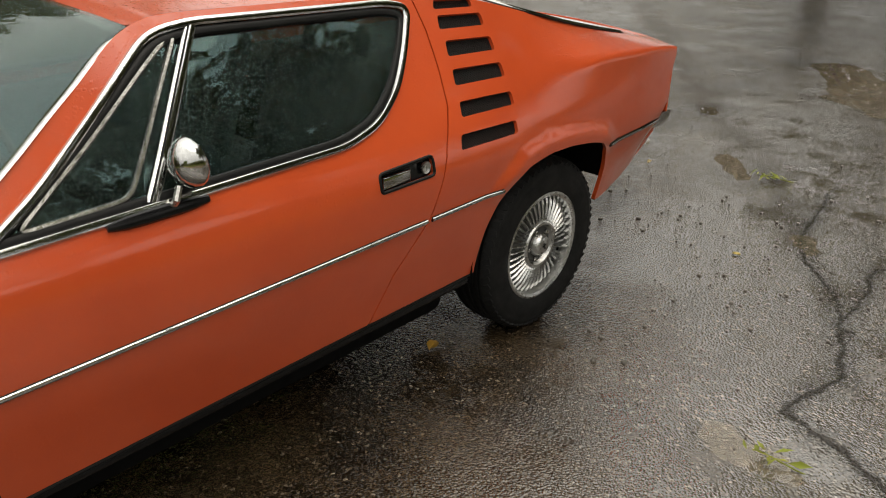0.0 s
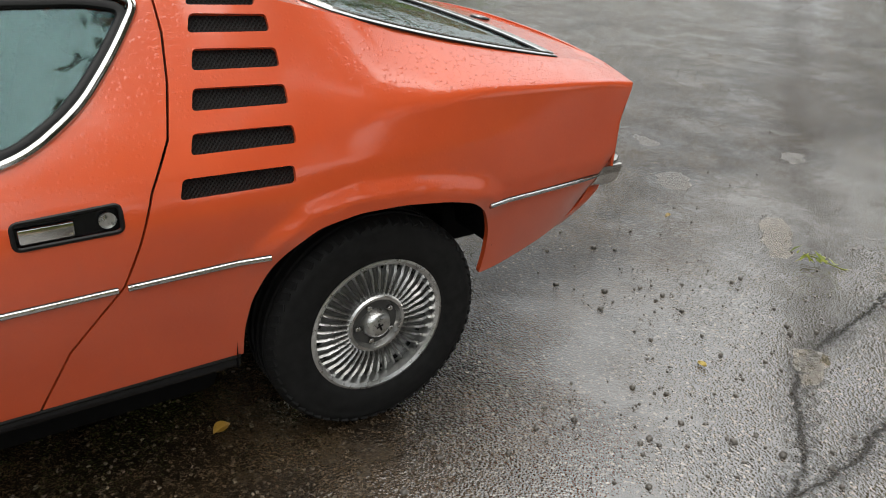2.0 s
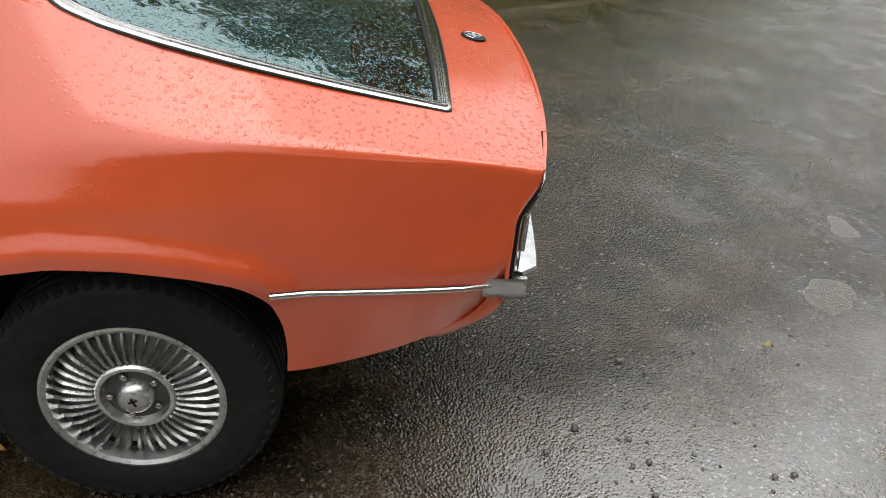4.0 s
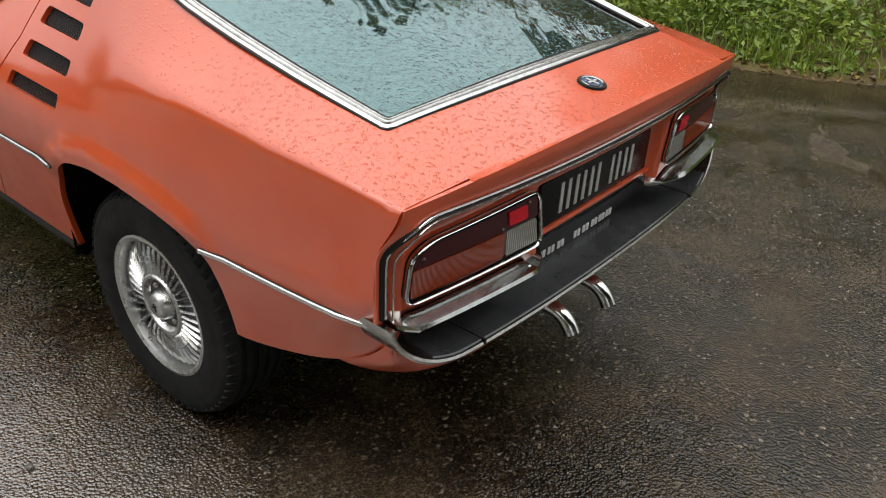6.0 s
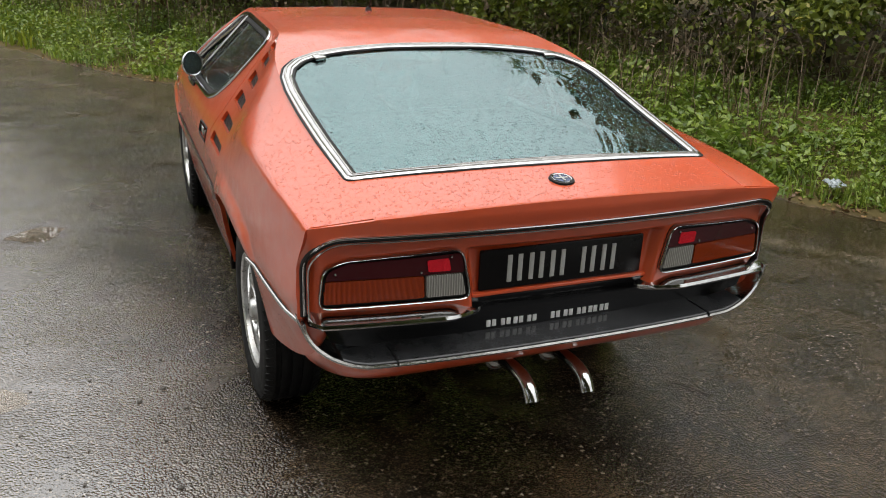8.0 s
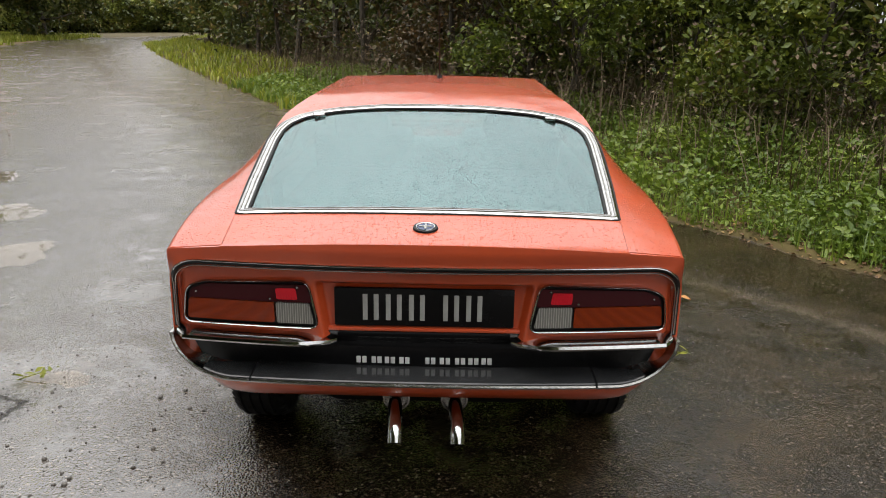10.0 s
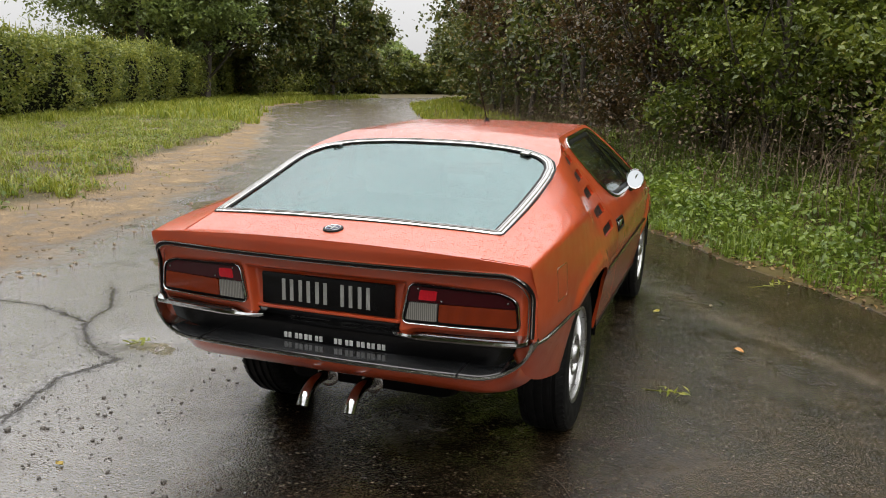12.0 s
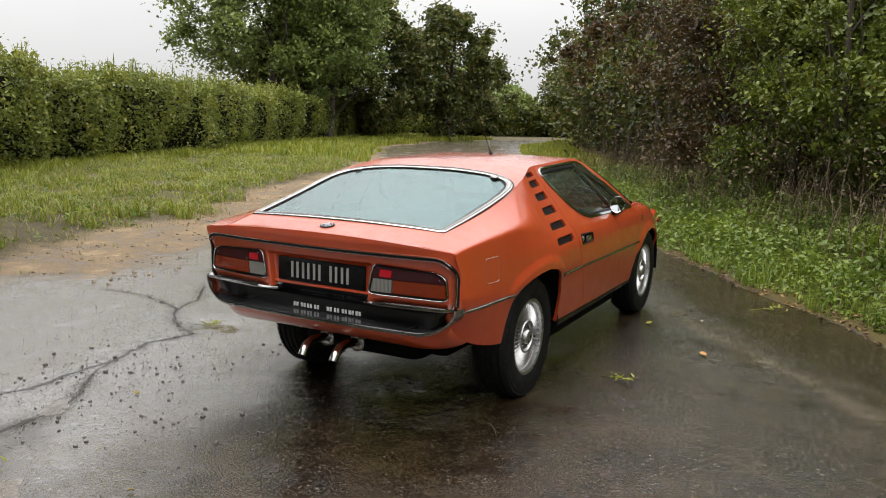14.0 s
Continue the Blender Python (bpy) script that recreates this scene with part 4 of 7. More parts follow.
    part("handle_recess", bm, M["black"], door)
    bm = bmesh.new()
    tube(bm, on_side(loop[:, 0], loop[:, 1], 0.001, sign), 0.005, 0.004, 6, up=(sign, 0, 0), closed=True)
    part("handle_bezel", bm, M["rubber"], door)
    bm = bmesh.new()
    c = on_side(0.800, 0.792, -0.004, sign)
    box_bm(bm, c, (0.010, 0.105, 0.036), None, 0.004)
    part("handle", bm, M["chrome"], door, "chrome pull handle")
    bm = bmesh.new()
    c = on_side(0.683, 0.798, -0.004, sign)
    lathe(bm, [(-0.004, 0.018), (0.004, 0.017), (0.005, 0.010), (0.003, 0.0001)], 16, "X", c)
    box_bm(bm, Vector(c) + Vector((sign * 0.004, 0, 0)), (0.003, 0.003, 0.014))
    part("lock", bm, M["alloy"], door)
    # door mirror
    bm = bmesh.new()
    m0 = Vector((0.785, 1.40, 0.945)) if sign > 0 else Vector((-0.765, 1.40, 0.980))
    prof = [(-0.010, 0.052), (-0.012, 0.056), (-0.006, 0.060), (0.004, 0.059), (0.016, 0.052), (0.030, 0.039), (0.040, 0.024), (0.045, 0.010), (0.046, 0.001)]
    lathe(bm, prof, 28, "Y")
    bmesh.ops.transform(bm, matrix=Matrix.Translation(m0) @ Euler((radians(-17.5 if sign > 0 else -6), 0, radians(sign * 10 if sign > 0 else 16))).to_matrix().to_4x4() @ Matrix.Diagonal((0.86, 1, 1, 1)), verts=bm.verts)
    shellm = part("mirror_shell", bm, M["chrome"], door, "round chrome door mirror")
    bm = bmesh.new()
    r = lathe(bm, [(-0.009, 0.053), (-0.008, 0.001)], 28, "Y")
    bmesh.ops.transform(bm, matrix=Matrix.Translation(m0) @ Euler((radians(-17.5 if sign > 0 else -6), 0, radians(sign * 10 if sign > 0 else 16))).to_matrix().to_4x4() @ Matrix.Diagonal((0.86, 1, 1, 1)), verts=bm.verts)
    part("mirror_glass", bm, M["mirror"], shellm)
    bm = bmesh.new()
    foot = Vector(on_side(1.45, 0.888, 0.004, sign))
    tube(bm, [foot, foot + Vector((sign * 0.015, -0.005, 0.02)), m0 + Vector((0, 0.03, -0.045))], 0.009, 0.009, 8)
    part("mirror_stalk", bm, M["dull_chrome"], shellm)
    bm = bmesh.new()
    tube(bm, [on_side(y, 0.884, 0.006, sign) for y in np.linspace(1.60, 1.36, 7)], 0.016, 0.010, 8, up=(sign, 0, 0.3), taper=[0.5, 0.9, 1, 1, 1, 0.9, 0.5])
    part("mirror_foot", bm, M["black"], shellm, "black mirror mount")
    # louvres
    quarter = SIDES[sign]["rear_quarter_panel"]
    for lp in LOUVRES:
        loop = np.array(dense(lp, 0.02, True))
        bm = bmesh.new()
        bm.faces.new([bm.verts.new(p) for p in on_side(loop[:, 0], loop[:, 1], -0.013, sign)])
        part("louvre_mesh", bm, M["mesh"], quarter, "black wire mesh in the louvre")
    # chrome side strips with black edging
    for owner, a, b in ((door, 1.93, 0.683), (quarter, 0.662, 0.335), (quarter, -0.322, -0.855), (SIDES[sign]["front_wing"], 2.0, 1.955)):
        ys = np.linspace(a, b, max(4, int(abs(a - b) / 0.06)))
        zs = 0.634 - 0.014 * np.clip((ys - 0.3) / 1.6, 0, 1)
        bm = bmesh.new()
        tube(bm, on_side(ys, zs, 0.002, sign), 0.0082, 0.004, 8, up=(sign, 0, 0))
        part("strip_base", bm, M["rubber"], owner)
        bm = bmesh.new()
        tube(bm, on_side(ys, zs + 0.001, 0.005, sign), 0.0060, 0.0045, 8, up=(sign, 0, 0))
        part("side_strip", bm, M["chrome"], owner, "thin chrome side strip")
    # small badge on the front wing
    bm = bmesh.new()
    c = on_side(2.06, 0.79, 0.002, sign)
    tube(bm, [c + np.array((0, 0, -0.022)), c + np.array((0, 0.01, 0.0)), c + np.array((0, 0.0, 0.026))], 0.006, 0.003, 6, up=(sign, 0, 0))
    part("wing_badge", bm, M["chrome"], SIDES[sign]["front_wing"])
    # sills
    bm = bmesh.new()
    for y0, y1 in ((0.405, 1.955),):
        tube(bm, [(sign * 0.725, y, 0.318) for y in np.linspace(y0, y1, 12)], 0.020, 0.024, 10, up=(0, 0, 1))
    part("sill", bm, M["black"], car, "black sill below the door")
    bm = bmesh.new()
    tube(bm, [Vector((sign * float(SA(np.array(y))[0]), y, float(SA(np.array(y))[1]) - 0.002)) for y in np.linspace(0.405, 1.95, 14)], 0.004, 0.005, 6)
    part("sill_edge", bm, M["rubber"], car)

# fuel flap on the right rear flank
# a bright metal line imitates the glint of water in the flap's gap
bm = bmesh.new()
flap = rounded([(-0.50, 0.735), (-0.50, 0.855), (-0.635, 0.855), (-0.635, 0.735)], 0.012)
tube(bm, [on_side(y, z, 0.0, 1) for y, z in dense(flap, 0.03, True)], 0.0016, 0.0012, 6, up=(1, 0, 0), closed=True)
part("fuel_flap_glint", bm, M["dull_chrome"], SIDES[1]["rear_quarter_panel"], "outline of the fuel flap, bright for the water glint in its gap")

# ---- tail: panel, lights, plate, bumper, pipes ----
def lip_gap(x, z):
    """Depth inside the bright line that runs round the tail."""
    ax = np.abs(x)
    top_edge = 0.882 - z
    side_edge = 0.734 - ax
    c = np.minimum(top_edge, side_edge)
    r = 0.095
    corner = r - np.sqrt(np.clip(r - side_edge, 0, None) ** 2 + np.clip(r - top_edge, 0, None) ** 2)
    return np.where((side_edge < r) & (top_edge < r), corner, c)


def tail_face(x, z):
    base = tail_y(x) - 0.004 + tail_wrap(z) * smoothstep(0.695, 0.745, np.abs(x)) - 0.012 * smoothstep(0.880, 0.935, z) * (1 - np.clip(np.abs(x) / 0.735, 0, 1) ** 6)
    return base + 0.034 * smoothstep(-0.004, 0.016, lip_gap(x, z)) + plate_well(x, z)


def plate_well(x, z):
    """The plate stands in a well between the lamps."""
    side = 0.292 + 0.16 * (z - 0.69) - np.abs(x)
    return 0.040 * smoothstep(-0.006, 0.020, side) * smoothstep(0.832, 0.808, z)


def tail_sheet(u, z):
    half = 0.749 - 0.019 * smoothstep(0.80, 0.93, z)
    x = u * half
    ax = np.abs(x)
    zt = np.where(ax < 0.57, top(np.minimum(ax, 0.5699), np.full(ax.shape, -0.89)) - 0.001, 0.9315 - 0.0185 * (ax - 0.57) / 0.165)
    zz = 0.655 + (zt - 0.655) * (z - 0.655) / (0.94 - 0.655)
    return np.stack([x, tail_face(x, zz), zz], -1)


uu = np.concatenate([np.linspace(-1, -0.88, 16), np.linspace(-0.86, -0.46, 14), np.linspace(-0.45, -0.35, 18), np.linspace(-0.33, 0.33, 22), np.linspace(0.35, 0.45, 18), np.linspace(0.46, 0.86, 14), np.linspace(0.88, 1, 16)])
zz = np.concatenate([np.linspace(0.655, 0.80, 8), np.linspace(0.806, 0.94, 48)])
sheet("tail_panel", tail_sheet, uu, zz, M["paint"], car, "", 0.008)

def tail_line_y(x, z):
    return float(tail_y(x) + tail_wrap(z) * smoothstep(0.695, 0.745, abs(x)))


# bright line round the tail, with its dark groove
line = [(-0.734, 0.665), (-0.734, 0.882), (0.734, 0.882), (0.734, 0.665)]
line = rounded(line, 0.115, False, 10)
line = dense(line, 0.04)
for nm, mat, r, out, off in (("tail_line_groove", "rubber", 0.0085, -0.003, -0.001), ("tail_line", "chrome", 0.0028, 0.0055, 0.004)):
    bm = bmesh.new()
    tube(bm, [(x, tail_line_y(x, z) - 0.003 - out, z + off) for x, z in line], r, r, 8, up=(0, -1, 0))
    part(nm, bm, M[mat], car, "thin chrome line round the tail" if mat == "chrome" else "")


line_in = dense(rounded([(-0.7245, 0.665), (-0.7245, 0.8715), (0.7245, 0.8715), (0.7245, 0.665)], 0.107, False, 10), 0.04)
bm = bmesh.new()
tube(bm, [(x, tail_line_y(x, z) - 0.006, z) for x, z in line_in], 0.0022, 0.0022, 6, up=(0, -1, 0))
part("inner_tail_line", bm, M["dull_chrome"], car, "second fine chrome line")


def slab(bm, poly, depth, back=0.0, y_of=None):
    """A plate with the outline poly in (x, z), standing proud of the tail panel."""
    y_of = y_of or (lambda x, z: float(tail_face(np.array(x), np.array(z))))
    front = [bm.verts.new((x, y_of(x, z) - depth, z)) for x, z in poly]
    rear = [bm.verts.new((x, y_of(x, z) - back + 0.004, z)) for x, z in poly]
    bm.faces.new(front)
    for k in range(len(poly)):
        j = (k + 1) % len(poly)
        bm.faces.new((front[k], front[j], rear[j], rear[k]))


for sx in (-1, 1):
    lamp = empty_thing("tail_light", "", "")
    lamp.parent = car
    tagged(lamp, "wide chrome-framed tail light with red, amber and clear lenses")
    S = lambda pts: [(sx * x, z) for x, z in pts]
    outline = rounded([(0.300, 0.690), (0.330, 0.832), (0.640, 0.818), (0.690, 0.795), (0.702, 0.690)], 0.03)
    bm = bmesh.new()
    slab(bm, S(outline), 0.006)
    part("lamp_base", bm, M["rubber"], lamp)
    lens = lambda pts: dense(pts, 0.03, True)
    for nm, mat, pts, d in (
        ("stop_lens", "red", rounded([(0.320, 0.766), (0.333, 0.820), (0.630, 0.810), (0.676, 0.790), (0.686, 0.766)], 0.010), 0.013),
        ("reflector", "bright_red", rounded([(0.360, 0.774), (0.366, 0.808), (0.424, 0.806), (0.421, 0.774)], 0.006), 0.0155),
        ("reverse_lens", "clear", rounded([(0.315, 0.702), (0.328, 0.763), (0.425, 0.763), (0.423, 0.702)], 0.006), 0.014),
        ("indicator_lens", "amber", rounded([(0.429, 0.702), (0.431, 0.763), (0.684, 0.763), (0.690, 0.702)], 0.008), 0.014),
    ):
        bm = bmesh.new()
        slab(bm, S(lens(pts)), d)
        part(nm, bm, M[mat], lamp)
    bm = bmesh.new()
    tube(bm, [(x, float(tail_face(np.array(x), np.array(z))) - 0.012, z) for x, z in S(dense(outline, 0.03, True))], 0.0034, 0.008, 8, up=(0, -1, 0), closed=True)
    part("bezel", bm, M["chrome"], lamp, "chrome lamp bezel")
    for x, z in ((0.36, 0.812), (0.66, 0.785), (0.44, 0.775)):
        bm = bmesh.new()
        lathe(bm, [(0.0, 0.0035), (-0.003, 0.003), (-0.003, 0.0002)], 10, "Y", (sx * x, float(tail_face(np.array(x), np.array(z))) - 0.0145, z))
        part("screw", bm, M["dull_chrome"], lamp)

# number plate: black board, silver character blocks as plain bars
plate = empty_thing("number_plate", "", "")
plate.parent = car
tagged(plate, "black number plate with silver bars in place of characters")
plate_y = float(tail_face(np.array(0.0), np.array(0.75))) - 0.004
bm = bmesh.new()
box_bm(bm, (0, plate_y, 0.745), (0.522, 0.010, 0.118), None, 0.004)
part("plate_board", bm, M["plate"], plate)
for x in (-0.155, -0.088, -0.021, 0.078, 0.145):
    bm = bmesh.new()
    box_bm(bm, (x - 0.016, plate_y - 0.006, 0.745), (0.014, 0.003, 0.079), None, 0.001)
    box_bm(bm, (x + 0.016, plate_y - 0.006, 0.745), (0.014, 0.003, 0.079), None, 0.001)
    part("character_bar", bm, M["silver"], plate)
bm = bmesh.new()
box_bm(bm, (0, plate_y + 0.002, 0.677), (0.560, 0.024, 0.012), None, 0.004)
part("plate_ledge", bm, M["paint"], car)


def smooth_path(pts, per):
    pts = np.array(pts, float)
    f = hermite(*[(k, *p) for k, p in enumerate(pts)])
    return f(np.linspace(0, len(pts) - 1, (len(pts) - 1) * per + 1))


# black trough below the lights, valance below the bumper
def bump_y(x):
    return -0.935 + 0.042 * (np.abs(x) / 0.73) ** 2.4


def bumper_rise(a):
    """The bumper's ends turn up round the corners."""
    t = np.clip((a - 0.76) / 0.24, 0, 1)
    return 0.128 * (1 - np.sqrt(1 - t * t)) ** 0.9


BLADE_U = np.sin(np.linspace(-1, 1, 101) * math.pi / 2)
blade = [(u * 0.742, float(bump_y(u * 0.742)) - 0.004 + 0.022 * abs(u) ** 10, 0.528 + float(bumper_rise(abs(u)))) for u in BLADE_U]

trough = sheet("bumper_recess", lambda u, v: np.stack([u * (0.706 - 0.04 * v), tail_y(u * 0.7) + 0.036 + (0.024 + 0.055 * smoothstep(0.0, 0.45, v)) * (1 - np.abs(u) ** 8), 0.672 - (0.138 - bumper_rise(np.abs(u) * 0.94)) * v], -1), np.linspace(-1, 1, 60), np.linspace(0, 1, 12), M["black"], car, "satin black panel above the bumper", 0.006)

# painted skin from the bumper round to the flanks' lower edges
UNDER = hermite((0.0, 0.0, -0.66, 0.447), (0.4, 0.33, -0.655, 0.444), (0.6, 0.56, -0.65, 0.437), (0.72, 0.697, -0.668, 0.462), (0.85, 0.689, -0.757, 0.512), (0.95, 0.675, -0.822, 0.585), (1.0, 0.667, -0.842, 0.632))


def valance(u, v):
    a = np.abs(u)
    b = np.array(blade)
    t = BLADE_U
    p = np.stack([np.interp(u, t, b[:, 0]) * (1 - 0.004 * smoothstep(0.66, 0.82, a)), np.interp(u, t, b[:, 1]) + 0.006 + 0.052 * smoothstep(0.66, 0.84, a), np.interp(u, t, b[:, 2]) - 0.004], -1)
    q = UNDER(a)
    q = np.stack([q[..., 0] * np.sign(u), q[..., 1], q[..., 2]], -1)
    out = p + (q - p) * v[..., None]
    bulge = np.sin(np.pi * v) ** 0.8 * (0.055 - 0.040 * smoothstep(0.6, 1.0, a))
    out[..., 2] -= bulge * 0.75
    out[..., 1] -= bulge * 0.45
    out[..., 0] += np.sign(u) * bulge * 0.6 * a**4
    return out


sheet("rear_valance", valance, BLADE_U, np.linspace(0, 1, 14), M["paint"], car, "", 0.004)

# bumper tray: a chrome strip swept low across the tail, its ends turned up round the corners

def strip_sweep(reach, thick, inset, limit=1.0):
    """A strip along the blade, with its width running forward, less at the ends."""
    bm = bmesh.new()
    rings = []
    for k, p in enumerate(blade):
        if abs(p[0]) > 0.742 * limit + 1e-6:
            continue
        a, b = Vector(blade[max(0, k - 1)]), Vector(blade[min(len(blade) - 1, k + 1)])
        d = b - a
        nrm = Vector((-d.z, 0, d.x)).normalized()
        fwd = Vector((0, 1, 0))
        q = Vector(p) + nrm * inset
        depth = reach * (1 - 0.25 * abs(p[0] / 0.742) ** 8)
        rings.append([bm.verts.new(q + fwd * f + nrm * h) for f, h in ((0.0, -thick), (-0.003, 0.0), (0.0, thick), (depth, thick), (depth, -thick))])
    for r0, r1 in zip(rings, rings[1:]):
        for i in range(5):
            bm.faces.new((r0[i], r0[(i + 1) % 5], r1[(i + 1) % 5], r1[i]))
    bm.faces.new(rings[0][::-1])
    bm.faces.new(rings[-1])
    return bm


bumper = part("rear_bumper", strip_sweep(0.125, 0.0055, 0.0), M["dull_chrome"], car, "slim chrome rear bumper tray with upturned ends")
bm = strip_sweep(0.118, 0.003, 0.0072, 0.88)
bmesh.ops.translate(bm, vec=(0, 0.007, 0), verts=bm.verts)
part("bumper_shelf", bm, M["wet_black"], bumper, "wet glossy black top of the bumper")
for sx in (-1, 1):
    bm = bmesh.new()
    box_bm(bm, (sx * 0.505, float(bump_y(0.505)) + 0.046, 0.534), (0.005, 0.108, 0.012), None, 0.001)
    part("bumper_joint", bm, M["rubber"], bumper)
    # upper half bumpers under the lights, with pointed inner ends
    bm = bmesh.new()
    xs = np.concatenate([[0.255, 0.275], np.linspace(0.305, 0.728, 16)])
    rings = []
    for k, x in enumerate(xs):
        s = (0.15, 0.8)[k] if k < 2 else 1.0
        y = float(tail_y(x)) + 0.050 * float(smoothstep(0.37, 0.255, x)) + tail_wrap(0.66) * float(smoothstep(0.695, 0.745, x))
        z = 0.664 + 0.004 * (x - 0.26) - 0.012 * float(smoothstep(0.36, 0.255, x))
        rings.append([bm.verts.new((sx * x, y + 0.030, z + 0.008 * s)), bm.verts.new((sx * x, y - 0.022 * s, z - 0.004)), bm.verts.new((sx * x, y - 0.026 * s, z - 0.010 - 0.002 * s)), bm.verts.new((sx * x, y - 0.022 * s, z - 0.014 - 0.004 * s)), bm.verts.new((sx * x, y + 0.030, z - 0.014))])
    for r0, r1 in zip(rings, rings[1:]):
        for i in range(5):
            bm.faces.new((r0[i], r0[(i + 1) % 5], r1[(i + 1) % 5], r1[i]))
    bm.faces.new(rings[0][::-1])
    bm.faces.new(rings[-1])
    part("half_bumper", bm, M["chrome"], car, "chrome half bumper under the tail light")
    # exhaust pipe: level, then bent down at its tip
    bm = bmesh.new()
    x1 = sx * 0.094 + 0.010
    x0 = sx * 0.094
    path = [(x0, -0.50, 0.365), (x0, -0.68, 0.372), (x0 + (x1 - x0) * 0.3, -0.79, 0.385), (x0 + (x1 - x0) * 0.7, -0.845, 0.380), (x1, -0.878, 0.365), (x1, -0.897, 0.346), (x1, -0.909, 0.327)]
    path = [tuple(p) for p in smooth_path(path, 4)]
    tube(bm, path, 0.022, 0.022, 16, ends=False, up=(1, 0, 0))
    pipe = part("exhaust_pipe", bm, M["chrome"], car, "curved chrome exhaust pipe")
    bm = bmesh.new()
    tube(bm, path, 0.0185, 0.0185, 14, ends=False, up=(1, 0, 0))
    part("pipe_bore", bm, M["under"], pipe)
    bm = bmesh.new()
    tube(bm, [path[-1], tuple(np.array(path[-1]) * 2 - np.array(path[-2]))][:1] + [tuple(np.array(path[-1]) + (np.array(path[-1]) - np.array(path[-2])) * 0.05)], 0.0225, 0.0225, 16, ends=False, up=(1, 0, 0))
    part("pipe_lip", bm, M["chrome"], pipe)
    bm = bmesh.new()
    lathe(bm, [(-0.690, 0.022), (-0.691, 0.034), (-0.697, 0.038), (-0.694, 0.044), (-0.680, 0.043), (-0.665, 0.032), (-0.48, 0.032)], 24, "Y", (x0, 0, 0.366))
    part("pipe_flange", bm, M["dull_chrome"], pipe)

# maker's lettering on the black panel, as plain silver bars
for k, x in enumerate((-0.190, -0.144, -0.104, -0.060, 0.018, 0.062, 0.108, 0.148, 0.188)):
    bm = bmesh.new()
    yy = float(tail_y(x)) + 0.115 - 0.005
    for dx in (-0.0088, 0.0088):
        box_bm(bm, (x + dx, yy, 0.5575), (0.013, 0.006, 0.021), None, 0.001)
    part("script_bar", bm, M["letter"], trough)

# round badge on the tail deck
badge = empty_thing("deck_badge", "", "")
badge.parent = car
tagged(badge, "round chrome-rimmed enamel badge on the tail deck")
bt = Matrix.Translation((0, -0.815, float(top(np.array(0.0), np.array(-0.815))) + 0.001)) @ Euler((radians(9.5), 0, 0)).to_matrix().to_4x4()
for nm, mat, prof in (("badge_ring", "rubber", [(0, 0.037), (0.005, 0.035), (0.006, 0.029)]), ("badge_rim", "chrome", [(0.004, 0.030), (0.007, 0.028), (0.006, 0.025)]), ("badge_face", "enamel", [(0.005, 0.0255), (0.0055, 0.012), (0.0055, 0.0002)])):
    bm = bmesh.new()
    lathe(bm, prof, 32, "Z")
    bmesh.ops.transform(bm, matrix=bt, verts=bm.verts)
    part(nm, bm, M[mat], badge)
bm = bmesh.new()
for sz in ((0.036, 0.006, 0.002), (0.006, 0.036, 0.002)):
    box_bm(bm, (0, 0, 0.0065), sz, None, 0.0005)
bmesh.ops.transform(bm, matrix=bt, verts=bm.verts)
part("badge_mark", bm, M["silver"], badge)

# roof aerial, raked back
bm = bmesh.new()
a0 = Vector((0.0, 1.02, float(top(np.array(0.0), np.array(1.02)))))
tube(bm, [a0, a0 + Vector((0, -0.02, 0.03)), a0 + Vector((0, -0.26, 0.33))], 0.0028, 0.0028, 6, taper=[1.6, 1.2, 0.5])
lathe(bm, [(0.0, 0.016), (0.012, 0.012), (0.02, 0.005)], 14, "Z", a0)
part("aerial", bm, M["rubber"], car, "thin black aerial on the roof")


